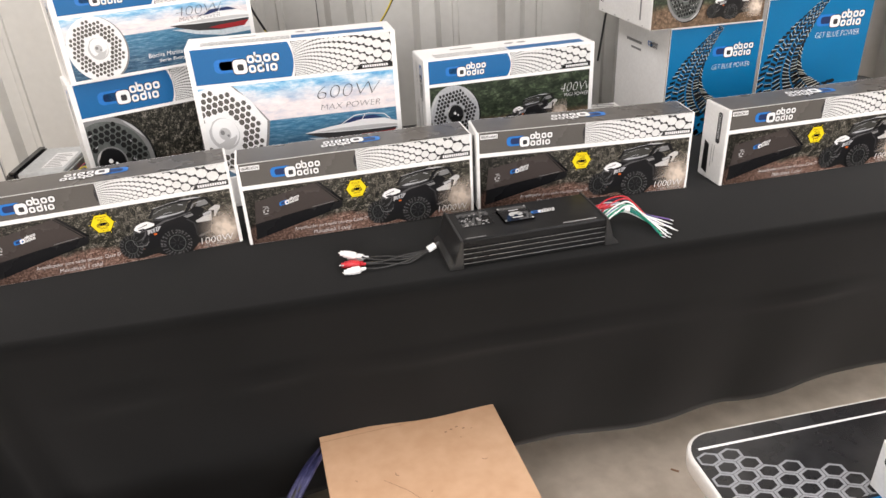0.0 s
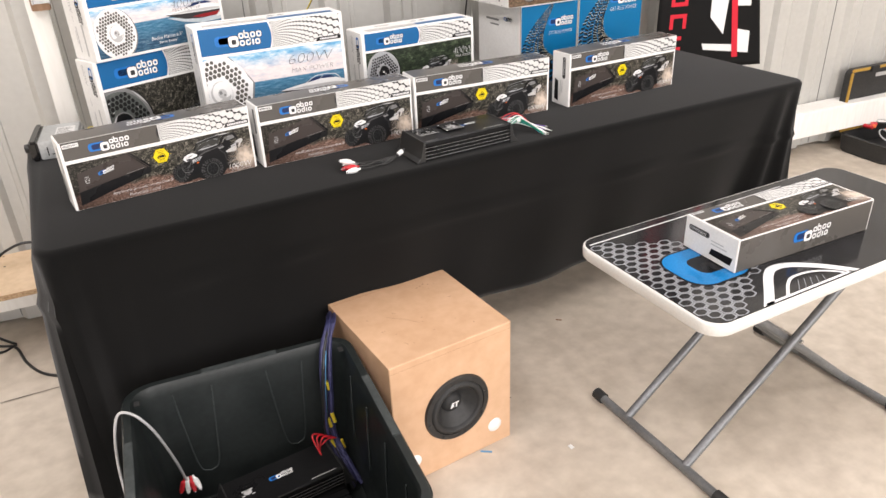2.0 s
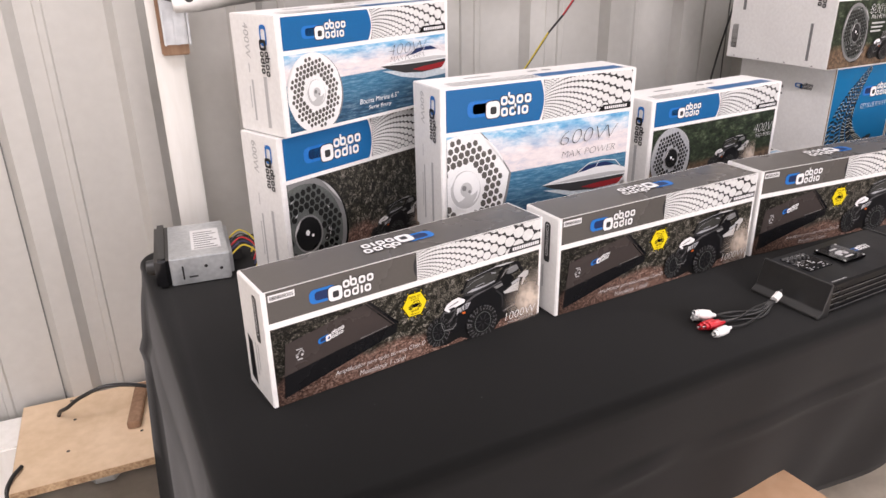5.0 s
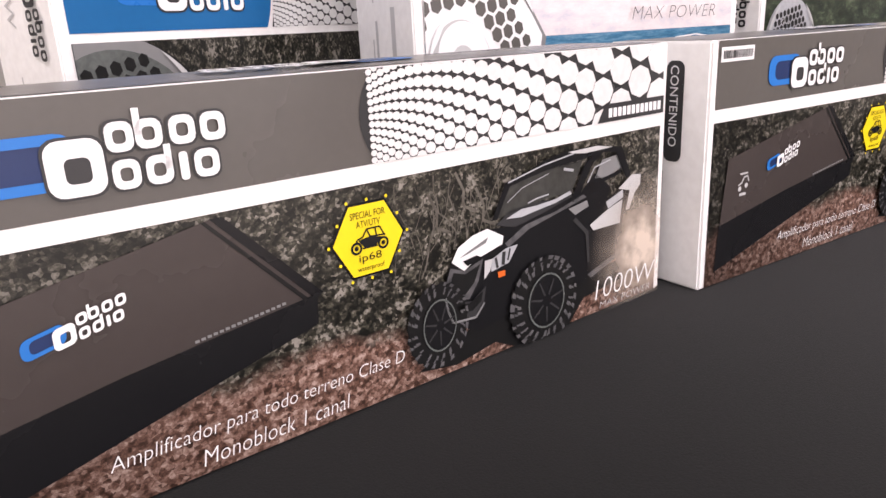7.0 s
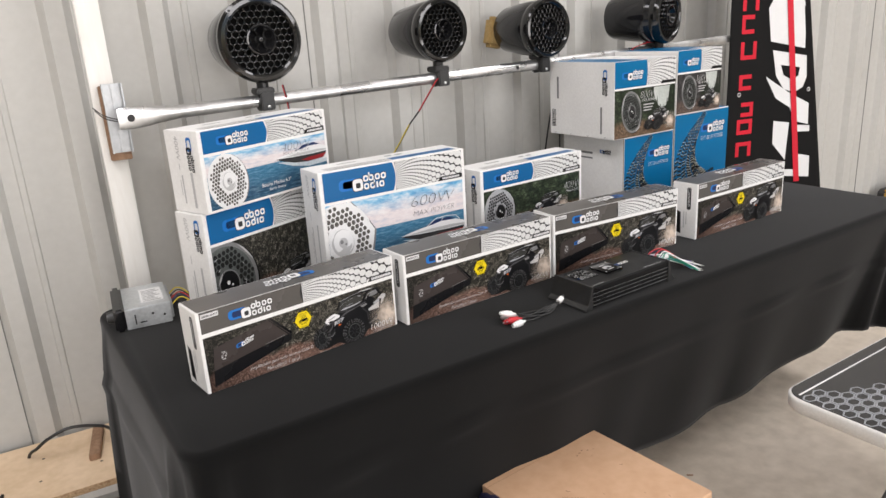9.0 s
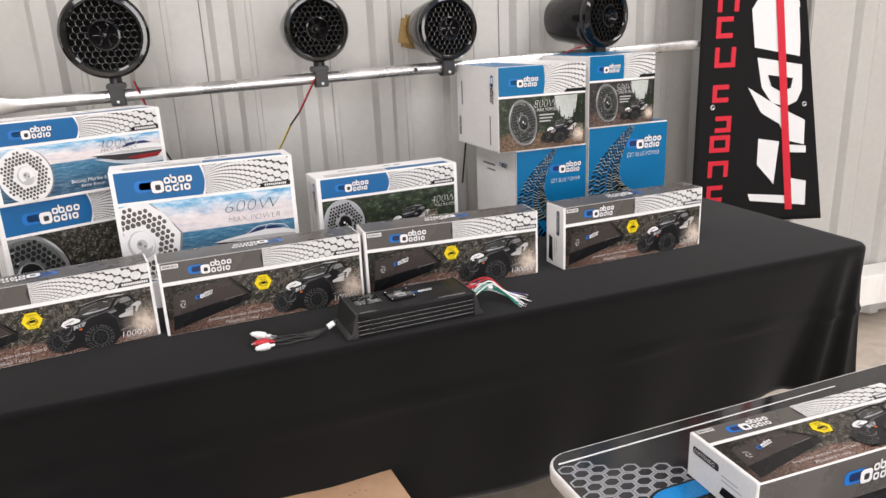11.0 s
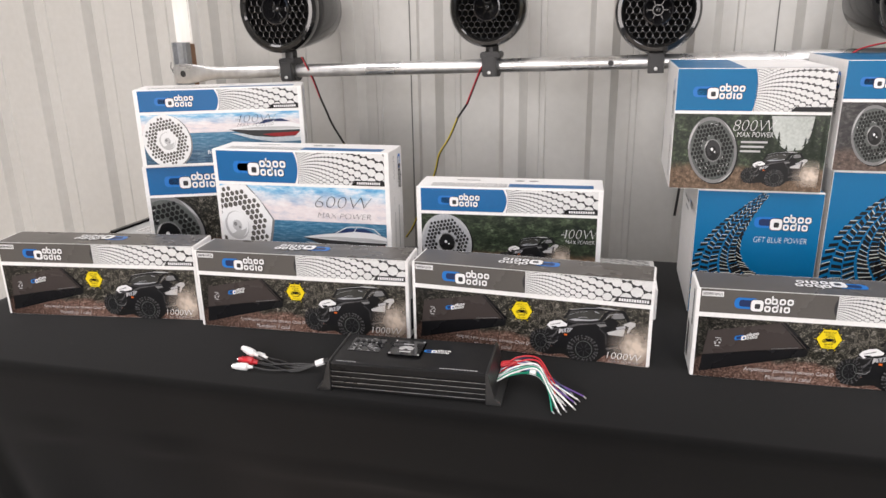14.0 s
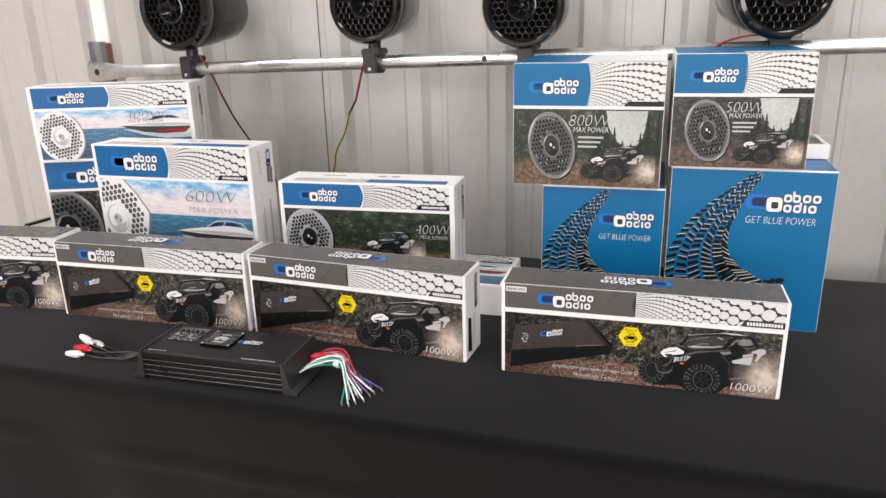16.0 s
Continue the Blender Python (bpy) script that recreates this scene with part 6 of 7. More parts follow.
def tower_speaker(at, dia, yaw, long, label):
    """A round pod loudspeaker clamped on the tube."""
    r = dia / 2
    m = pose(*at, 90, 0, yaw)
    t = thing("tower_speaker", m, label, "speaker", "pod speakers on the rail")
    can = [(r * 0.86, -0.012), (r * 0.94, -0.03), (r * 0.95, -0.06), (r * 0.90, -long * 0.55), (r * 0.80, -long * 0.92), (r * 0.72, -long), (0, -long * 1.01)]
    smooth(part("pod", lathe(can, 48), M_GLOSS, t, "gloss black tapered pod"), 35)
    rim = [(r * 0.78, 0.002), (r * 0.81, 0.010), (r * 0.86, 0.0135), (r * 0.94, 0.0125), (r, 0.004), (r, -0.012), (r * 0.96, -0.024), (r * 0.86, -0.022)]
    smooth(part("trim_ring", lathe(rim, 48), M_RING, t, "gloss black trim ring"), 35)
    smooth(part("cone", lathe([(r * 0.86, -0.004), (r * 0.78, -0.012), (r * 0.70, -0.018), (r * 0.34, -0.045), (r * 0.30, -0.045), (0, -0.045)], 40), M_PIT, t, "dark paper cone"), 35)
    smooth(part("grille", grille_mesh(r * 0.88, r * 0.165), M_GRILLE, t, "glossy honeycomb grille"), 30)
    horn = smooth(part("tweeter_horn", lathe([(r * 0.37, 0.008), (r * 0.355, 0.016), (r * 0.32, 0.017), (r * 0.27, 0.006), (r * 0.20, -0.004), (r * 0.13, -0.009), (0, -0.009)], 36), M_GLOSS, t, "round glossy tweeter horn"), 35)
    part("phase_plug", lathe([(r * 0.11, -0.006), (r * 0.10, 0.004), (r * 0.05, 0.010), (0, 0.011)], 16), M_CHROMEPLUG, horn)
    for k in range(6):
        a = math.pi / 3 * k
        fin = block(r * 0.10, r * 0.24, -0.0012, 0.0012, -0.008, 0.006, 0.0006, seg=1)
        bmesh.ops.rotate(fin, verts=fin.verts[:], cent=(0, 0, 0), matrix=Matrix.Rotation(a, 3, "Z"))
        part("horn_fin", fin, M_GLOSS, horn)
    for k in range(4):
        a = math.pi / 4 + math.pi / 2 * k
        part("trim_screw", lathe([(0, 0.0135), (0.003, 0.0125), (0.0035, 0.010)], 8, m=pose(r * 0.94 * math.cos(a), r * 0.94 * math.sin(a), 0)), M_SATIN, t)
    # stem and clamp, square to the tube
    q = PA + way * ((Vector(at) - PA).dot(way))
    k = t.matrix_world.inverted()
    stem_top = k @ Vector((q.x, q.y, at[2] - r * 0.80))
    stem_low = k @ Vector((q.x, q.y, q.z + 0.022))
    part("stem", tube([stem_top, stem_low], 0.016, 12, bend=False), M_SATIN, t, "black swivel stem")
    cm = Matrix.Translation(q) @ Matrix((way, -side, up)).transposed().to_4x4()
    b = block(-0.024, 0.024, -0.028, 0.028, 0.0175, 0.034, 0.003)
    part("clamp_saddle", b, M_SATIN, t).matrix_local = k @ cm
    b = bmesh.new()
    rings = []
    for x in (-0.018, 0.018):
        for rr in (0.0172, 0.026):
            rings.append([b.verts.new((x, rr * math.cos(a), rr * math.sin(a))) for a in (2 * math.pi * i / 24 for i in range(24))])
    for p, o in ((0, 1), (1, 3), (3, 2), (2, 0)):
        for i in range(24):
            b.faces.new((rings[p][i], rings[p][(i + 1) % 24], rings[o][(i + 1) % 24], rings[o][i]))
    bmesh.ops.recalc_face_normals(b, faces=b.faces[:])
    smooth(part("clamp_ring", b, M_SATIN, t, "black clamp ring")).matrix_local = k @ cm
    part("clamp_ear", block(-0.018, 0.018, -0.036, -0.022, -0.024, 0.024, 0.003), M_SATIN, t).matrix_local = k @ cm
    part("clamp_bolt", lathe([(0, 0.004), (0.004, 0.003), (0.0045, 0)], 8, m=Matrix.Translation((0, -0.036, -0.014)) @ pose(0, 0, 0, 90, 0, 0)), M_STEEL, t, "small steel bolt").matrix_local = k @ cm
    return t


tower_speaker((-0.092, 1.818, 1.367), 0.217, -4, 0.215, "large gloss black pod speaker clamped on the tube")
tower_speaker((0.453, 1.792, 1.361), 0.182, -1, 0.20, "gloss black pod speaker on a tube clamp")
tower_speaker((0.838, 1.757, 1.347), 0.184, -2, 0.20, "gloss black pod speaker beside a foam scrap")
tower_speaker((1.355, 1.705, 1.363), 0.19, 13, 0.21, "gloss black pod speaker turned aside on the tube")


def hanging_wire(label, pts, cols):
    t = thing("speaker_wire", Matrix.Translation(pts[0]), label, "wire")
    o = Vector(pts[0])
    n = len(pts) - 1
    for k, (a, b, mat) in enumerate(cols):
        for j, off in enumerate((-0.0015, 0.0015)):
            cord("conductor", [Vector(p) - o + Vector((off, 0, 0)) for p in pts[a:b + 1]], 0.0016, mat[j], t)
    return t


RB, YB = (M_CRED, M_CBLACK), (M_CYEL, M_CBLACK)
hanging_wire("red and yellow speaker wire hanging behind the boxes", [(0.440, 1.80, 1.225), (0.428, 1.81, 1.205), (0.392, 1.845, 1.13), (0.364, 1.86, 1.092), (0.337, 1.88, 1.038), (0.306, 1.89, 0.989), (0.288, 1.90, 0.93), (0.226, 1.915, 0.789), (0.198, 1.92, 0.744)], [(0, 2, RB), (2, 3, (M_CBLACK, M_CBLACK)), (3, 8, YB)])
hanging_wire("dark speaker wire hanging from the first pod", [(-0.041, 1.83, 1.248), (-0.024, 1.85, 1.192), (-0.015, 1.87, 1.14), (-0.004, 1.88, 1.103), (0.003, 1.90, 1.064), (0.026, 1.92, 1.009), (0.075, 1.935, 0.92), (0.12, 1.93, 0.80)], [(0, 2, RB), (2, 5, (M_CBLACK, M_CBLACK)), (5, 7, YB)])
hanging_wire("short red wire looping behind the cartons", [(0.85, 1.79, 1.225), (0.89, 1.80, 1.235), (0.925, 1.81, 1.22), (0.935, 1.83, 1.14), (0.93, 1.86, 1.0), (0.92, 1.88, 0.85)], [(0, 2, (M_CRED, M_CRED)), (2, 5, (M_CBLACK, M_CBLACK))])
hanging_wire("red and black wire under the last pod", [(1.33, 1.74, 1.275), (1.30, 1.74, 1.275), (1.255, 1.755, 1.262), (1.23, 1.77, 1.24)], [(0, 3, RB)])
b = bmesh.new()
merge(b, block(-0.035, 0.03, 0, 0.05, -0.07, 0.03, 0.012))
foam = part("foam_scrap", b, surface("yellow_foam", (0.28, 0.19, 0.07), (0.42, 0.29, 0.12), 120, 20, 0.95, bump=0.7, bump_size=0.003))
foam.matrix_world = pose(0.80, 1.945, 1.36, 0, 12, -5)
tagged(foam, "scrap of ochre foam stuck behind a pod speaker", "foam")

# ---------------------------------------------------------------- banner
BA, BANG = Vector((1.748, 1.722, 0.0)), -18.4
bw = thing("banner", Matrix.Translation(BA) @ pose(0, 0, 0, 0, 0, BANG), "tall black banner with red and white lettering shapes", "banner")


def bz(u, z):
    return -0.008 * math.sin(u * 11 + z * 2.2) * (0.4 + 0.3 * z)


def bedge(z):
    return 0.608 - 0.18 * z


b = bmesh.new()
nu, nz = 24, 90
grid = []
for j in range(nz + 1):
    z = 0.62 + j / nz * 1.75
    grid.append([b.verts.new((bedge(z) * i / nu, bz(bedge(z) * i / nu, z), z)) for i in range(nu + 1)])
for j in range(nz):
    for i in range(nu):
        b.faces.new((grid[j][i], grid[j][i + 1], grid[j + 1][i + 1], grid[j + 1][i]))
cl = smooth(part("fabric", b, M_BANNER, bw, "black woven banner fabric"), 60)
sm = cl.modifiers.new("thick", "SOLIDIFY")
sm.thickness, sm.offset = 0.0012, 1


def banner_shape(name, polys, material, lift=1):
    """Shapes printed on the banner, laid on its waves."""
    b = bmesh.new()
    for poly in polys:
        src = bmesh.new()
        src.faces.new([src.verts.new((u, 0, z)) for u, z in poly])
        bmesh.ops.triangulate(src, faces=src.faces[:])
        bmesh.ops.subdivide_edges(src, edges=src.edges[:], cuts=3, use_grid_fill=True)
        merge(b, src)
    for v in b.verts:
        v.co.y = bz(v.co.x, v.co.z) - 0.0012 * lift - 0.0006
    bmesh.ops.recalc_face_normals(b, faces=b.faces[:])
    for f in b.faces:
        if f.normal.y > 0:
            f.normal_flip()
    return part(name, b, material, bw)


def loop_shape(z0, z1, u0, u1, k, gap=None):
    """A thick rounded open shape, as sideways lettering looks."""
    t = k
    out = [rect_poly(u0, z0, u0 + t, z1), rect_poly(u1 - t, z0, u1, z1), rect_poly(u0 + t, z0, u1 - t, z0 + t), rect_poly(u0 + t, z1 - t, u1 - t, z1)]
    return [p for i, p in enumerate(out) if i != gap]


for z0, z1, gap in ((0.705, 0.765, 1), (0.795, 0.854, 2), (0.885, 0.945, None), (0.955, 1.012, 0), (1.060, 1.120, 1), (1.178, 1.245, 3), (1.275, 1.345, 1), (1.360, 1.425, 2), (1.44, 1.50, 1)):
    banner_shape("red_shape", loop_shape(z0, z1, 0.055, 0.130, 0.016, gap), M_BRED)
pieces = [[(0.176, 1.365), (0.205, 1.415), (0.330, 1.395), (0.338, 1.368), (0.266, 1.312), (0.350, 1.262), (0.354, 1.205), (0.196, 1.240), (0.196, 1.256), (0.245, 1.276), (0.246, 1.322)],
          [(0.208, 1.206), (0.365, 1.176), (0.374, 1.092), (0.360, 1.052), (0.322, 1.034), (0.272, 1.050), (0.232, 1.104)],
          [(0.183, 1.106), (0.300, 1.034), (0.396, 0.985), (0.402, 0.898), (0.340, 0.915), (0.306, 0.975), (0.238, 1.016), (0.216, 1.062)],
          [(0.236, 0.925), (0.312, 0.912), (0.306, 0.758), (0.238, 0.832)], [(0.338, 0.900), (0.410, 0.893), (0.412, 0.868), (0.340, 0.872)],
          [(0.362, 0.778), (0.424, 0.764), (0.430, 0.674), (0.222, 0.700), (0.212, 0.726), (0.362, 0.712)]]
for pz in pieces:
    banner_shape("white_shape", [pz], M_BWHITE)
banner_shape("white_shape_gap", [[(0.250, 1.146), (0.338, 1.132), (0.334, 1.098), (0.302, 1.086), (0.266, 1.106)]], M_BANNER, 2)
banner_shape("red_stripe", [[(0.252 + 0.1415 * (1.404 - z), z), (0.278 + 0.1415 * (1.404 - z), z), (0.278 + 0.1415 * (1.304 - z), z + 0.1), (0.252 + 0.1415 * (1.304 - z), z + 0.1)] for z in (0.66 + 0.1 * k for k in range(9))], M_BRED, 3)
for zz, uu in ((1.044, 0.058), (1.041, 0.388)):
    part("eyelet", lathe([(0.004, 0.0), (0.007, 0.002), (0.009, 0.0)], 14, m=pose(uu, bz(uu, zz) - 0.002, zz, 90, 0, 0)), M_STEEL, bw, "small metal eyelet")

# ---------------------------------------------------------------- subwoofer box
sw, sd, sh = 0.354, 0.352, 0.381
sb = thing("subwoofer_box", pose(0.206, 0.932, 0, 0, 0, 2.8), "raw brown fibreboard speaker box with one round woofer", "speaker")


def driver_box(w, d, h, c, r):
    """Six closed sides with a round well for the driver in the front."""
    n = 64
    angles = sorted({2 * math.pi * i / n for i in range(n)} | {math.atan2(sy * h / 2 - (c[1] - h / 2), sx * w / 2 - c[0]) % (2 * math.pi) for sx in (-1, 1) for sy in (-1, 1)})

    def out(a, k):
        ca, sa = math.cos(a), math.sin(a)
        t = min([((w / 2 - k) * (1 if ca > 0 else -1) - c[0]) / ca if abs(ca) > 1e-9 else 9, ((h - k if sa > 0 else k) - c[1]) / sa if abs(sa) > 1e-9 else 9])
        return c[0] + ca * t, c[1] + sa * t
    f = -d / 2
    loops = [[(*(lambda q: (q[0], d / 2, q[1]))(out(a, 0.002)),) for a in angles], [(*(lambda q: (q[0], d / 2 - 0.002, q[1]))(out(a, 0.0)),) for a in angles],
             [(*(lambda q: (q[0], f + 0.002, q[1]))(out(a, 0.0)),) for a in angles], [(*(lambda q: (q[0], f, q[1]))(out(a, 0.002)),) for a in angles],
             [(c[0] + r * math.cos(a), f, c[1] + r * math.sin(a)) for a in angles], [(c[0] + r * math.cos(a), f + 0.09, c[1] + r * math.sin(a)) for a in angles]]
    return loft(loops, cap0=True, cap1=True)


C = (0.006, 0.184)
smooth(part("cabinet", driver_box(sw, sd, sh, C, 0.082), M_MDF, sb, "bare fibreboard cabinet"), 25)
dm = pose(C[0], -sd / 2, C[1], 90, 0, 0)
dr = smooth(part("woofer_frame", lathe([(0.078, 0.002), (0.080, 0.007), (0.094, 0.007), (0.097, 0.001), (0.097, 0.0)], 56, m=dm), M_SATIN, sb, "black woofer frame"), 30)
smooth(part("surround", lathe([(0.079, 0.004), (0.075, 0.010), (0.069, 0.012), (0.063, 0.009), (0.060, 0.002)], 56, m=dm), M_RUBBER, dr, "rounded rubber surround"), 60)
smooth(part("cone", lathe([(0.060, 0.003), (0.050, -0.010), (0.036, -0.026), (0.030, -0.030)], 56, m=dm), M_CONE, dr, "grey black cone"), 60)
smooth(part("dust_cap", lathe([(0.031, -0.030), (0.026, -0.020), (0.014, -0.013), (0, -0.011)], 40, m=dm), M_RUBBER, dr, "domed dust cap"), 60)
df = Face(dr, (C[0] - 0.1, -sd / 2 + 0.010, C[1] - 0.1), (1, 0, 0), (0, 0, 1))
flat("cap_mark", df, [[(0.088, 0.098), (0.092, 0.108), (0.100, 0.108), (0.098, 0.103), (0.095, 0.103), (0.098, 0.096), (0.092, 0.092), (0.086, 0.092)], [(0.100, 0.104), (0.102, 0.108), (0.113, 0.108), (0.112, 0.104), (0.108, 0.104), (0.106, 0.092), (0.102, 0.092), (0.104, 0.104)]], M_WHITE, 0, label="white angular mark")
for k in range(8):
    a = 2 * math.pi * k / 8 + 0.2
    part("frame_screw", lathe([(0, 0.0095), (0.003, 0.0085), (0.0035, 0.0068)], 8, m=dm @ pose(0.0875 * math.cos(a), 0.0875 * math.sin(a), 0)), M_RUBBER, dr)
for x in (0.124, -0.128):
    pm = pose(x, -sd / 2, 0.066, 90, 0, 0)
    smooth(part("port", lathe([(0, 0.0065), (0.007, 0.006), (0.014, 0.0045), (0.019, 0.0025), (0.0215, 0.0)], 32, m=pm), M_CWHITE, sb, "small white port cover"), 40)
rng = random.Random(4)
tf = Face(sb, (-sw / 2, -sd / 2, sh), (1, 0, 0), (0, 1, 0))
marks = []
for k in range(14):
    x, y, a, l = 0.04 + 0.27 * rng.random(), 0.03 + 0.29 * rng.random(), 6.3 * rng.random(), 0.003 + 0.012 * rng.random() ** 3
    marks += stroke([(x, y), (x + l * 0.5 * math.cos(a), y + l * 0.5 * math.sin(a)), (x + l * math.cos(a + 0.5), y + l * math.sin(a + 0.5))], 0.0012)
marks += stroke([(0.10, 0.20), (0.135, 0.165), (0.16, 0.13)], 0.0008)
marks += [disc((0.24 + 0.012 * k, 0.285 + 0.004 * (k % 3)), 0.003, 0.0018, 8) for k in range(4)]
flat("scratch", tf, marks, M_BARE, 0, label="dark scratches and chips on the board")
flat("panel_seam", tf, [rect_poly(0.001, 0.334, sw - 0.001, 0.3352)], M_MDFSIDE, 0, label="thin seam of the back panel")
for x in (0.018,):
    flat("panel_seam", Face(sb, (-sw / 2, -sd / 2, 0), (1, 0, 0), (0, 0, 1)), [rect_poly(0.001, sh - 0.019, sw - 0.001, sh - 0.0182)], M_MDFSIDE, 0)

# ---------------------------------------------------------------- storage tote with its contents
TB = pose(-0.284, 0.680, 0, 0, 0, -5.9)
tote = thing("storage_tote", TB, "open dark grey plastic storage tote without a lid", "tote")
tw, td, th = 0.540, 0.640, 0.367


def tote_loop(k, z, r):
    return [(x, y, z) for x, y in round_rect(tw + k, td + k, r, 6)]


loops = [tote_loop(-0.07, 0.0, 0.03), tote_loop(-0.06, 0.006, 0.035), tote_loop(-0.012, th - 0.034, 0.05), tote_loop(0.0, th - 0.032, 0.065), tote_loop(0.004, th - 0.004, 0.065), tote_loop(-0.004, th, 0.065),
         tote_loop(-0.034, th, 0.055), tote_loop(-0.040, th - 0.005, 0.055), tote_loop(-0.046, th - 0.03, 0.055), tote_loop(-0.088, 0.012, 0.03)]
bm = loft(loops, cap0=True, cap1=True)
smooth(part("tub", bm, M_TOTE, tote, "scuffed dark plastic tub"), 35)
for k, x in enumerate((-0.12, 0.10)):
    for sx in (-0.045, 0.045):
        cord("moulded_line", [(x + sx * 1.0, td / 2 - 0.024, th - 0.035), (x + sx * 0.75, td / 2 - 0.034, 0.2), (x + sx * 0.5, td / 2 - 0.041, 0.11), (x, td / 2 - 0.043, 0.092)], 0.0019, M_SCUFF, tote, "worn moulded rib")
for k in range(4):
    y = td / 2 - 0.12 - 0.13 * k
    cord("moulded_line", [(tw / 2 - 0.0265, y, th - 0.05), (tw / 2 - 0.032, y - 0.006, 0.24), (tw / 2 - 0.037, y - 0.012, 0.14)], 0.002, M_SCUFF, tote, "worn moulded rib")
for sx in (-1, 1):
    part("lid_slot", block(sx * (tw / 2 - 0.032) - 0.006, sx * (tw / 2 - 0.032) + 0.006, td / 2 - 0.079, td / 2 - 0.061, th - 0.001, th + 0.0012, 0.0004), M_RUBBER, tote, "dark square slot in the rim")
    part("rim_step", block(sx * (tw / 2 - 0.010) - 0.009, sx * (tw / 2 - 0.010) + 0.009, -0.10, 0.12, th - 0.002, th + 0.003, 0.0012), M_SCUFF, tote, "scuffed raised rim")
part("rim_step", block(-0.09, 0.09, td / 2 - 0.018, td / 2 - 0.002, th - 0.002, th + 0.003, 0.0012), M_SCUFF, tote, "scuffed raised rim")
am = amplifier(TB @ pose(0.035, 0.125, 0.090, 0, 0, 9), "black amplifier lying inside the storage tote", big=False)
# a second amplifier carton base under it, so that it lies on the heap
heap = thing("spare_amplifier", TB @ pose(0.02, 0.11, 0.0125, 0, 0, 7), "black finned amplifier under another inside the tote", "amplifier")
part("case", block(-0.15, 0.15, -0.10, 0.10, 0.0, 0.074, 0.004), M_ANOD, heap)
for k in range(9):
    part("fin", block(-0.15, 0.15, -0.095 + 0.0225 * k, -0.088 + 0.0225 * k, 0.073, 0.0772, 0.001), M_ANOD, heap)

bun = thing("cable_bundle", Matrix.Translation((-0.03, 0.945, -0.014)), "bundle of navy cables with yellow ties over the tote rim", "cable")
BB = Vector((-0.07, 0.93, 0.0))
rng = random.Random(21)
for k in range(11):
    dx, dy = 0.028 * (rng.random() - 0.5), 0.020 * (rng.random() - 0.5)
    pts = [(0.012, 1.150, 0.25), (0.002, 1.130, 0.31), (-0.016, 1.075, 0.366), (-0.052, 0.980, 0.401), (-0.093, 0.915, 0.362), (-0.115, 0.885, 0.25), (-0.122, 0.860, 0.14), (-0.10, 0.78, 0.045)]
    cord("cable", [Vector((x + dx * (0.5 + 0.6 * i / 7) + 0.006 * (rng.random() - 0.5), y + dy + 0.006 * (rng.random() - 0.5), z + 0.4 * dy)) - BB for i, (x, y, z) in enumerate(pts)], 0.0046, (M_CBLUE, M_CBLUE, M_CBLUE, M_CBLACK, M_CLBLUE if k == 4 else M_CBLUE)[k % 5], bun)
for k, (x, y, z) in enumerate(((-0.108, 0.893, 0.30), (-0.122, 0.874, 0.20), (-0.112, 0.868, 0.215), (-0.128, 0.852, 0.15), (-0.10, 0.858, 0.13))):
    part("yellow_mark", tube([Vector((x, y, z)) - BB, Vector((x + 0.004, y - 0.006, z - 0.025)) - BB], 0.0048, bend=False), M_CYEL, bun, "yellow cable mark")
for k in range(4):
    cord("red_wire", [Vector(p) - BB for p in ((-0.115, 0.85, 0.15), (-0.14 - 0.012 * k, 0.84, 0.165 + 0.01 * k), (-0.17, 0.835 - 0.012 * k, 0.150))], 0.0022, M_CRED, bun, "red wire")
gl = thing("grey_lead", TB @ pose(-0.25, 0.10, -0.028), "grey phono lead over the tote rim with plugs", "cable")
cord("lead", [(-0.045, -0.10, 0.01), (-0.048, 0.02, 0.15), (-0.050, 0.08, 0.30), (-0.030, 0.10, 0.405), (0.0, 0.098, 0.412), (0.035, 0.09, 0.36), (0.062, 0.10, 0.25), (0.072, 0.12, 0.165)], 0.0032, M_CGREY, gl, "grey sheathed lead")
for k, mat in enumerate((M_CRED, M_CWHITE, M_CRED, M_CWHITE)):
    plug(gl, (0.070 + 0.006 * k, 0.125, 0.168), (0.045 + 0.022 * k, 0.11 - 0.012 * k, 0.115), mat)

# ---------------------------------------------------------------- small folding table
ft = thing("small_folding_table", pose(1.034, 0.496, 0, 0, 0, -1), "small white folding table with a glossy printed top", "table")
fw, fd, fz = 0.960, 0.455, 0.575
loops = [[(x, y, z) for x, y in round_rect(fw + k, fd + k, 0.05, 8)] for k, z in ((-0.05, fz - 0.034), (-0.010, fz - 0.033), (-0.002, fz - 0.027), (0.0, fz - 0.008), (-0.001, fz - 0.003), (-0.005, fz - 0.0005), (-0.010, fz))]
smooth(part("tabletop", loft(loops, cap0=True, cap1=True), M_WTABLE, ft, "white moulded plastic top"), 40)
vf = Face(ft, (-fw / 2, -fd / 2, fz), (1, 0, 0), (0, 1, 0))
skin = [(x + fw / 2, y + fd / 2) for x, y in round_rect(fw - 0.011, fd - 0.011, 0.046, 8)]
flat("printed_skin", vf, [skin], M_VINYL, 0, label="glossy black printed vinyl")
area = (0.009, 0.009, fw - 0.009, fd - 0.009)
cw, ch = 0.035, 0.0245
lattice = []
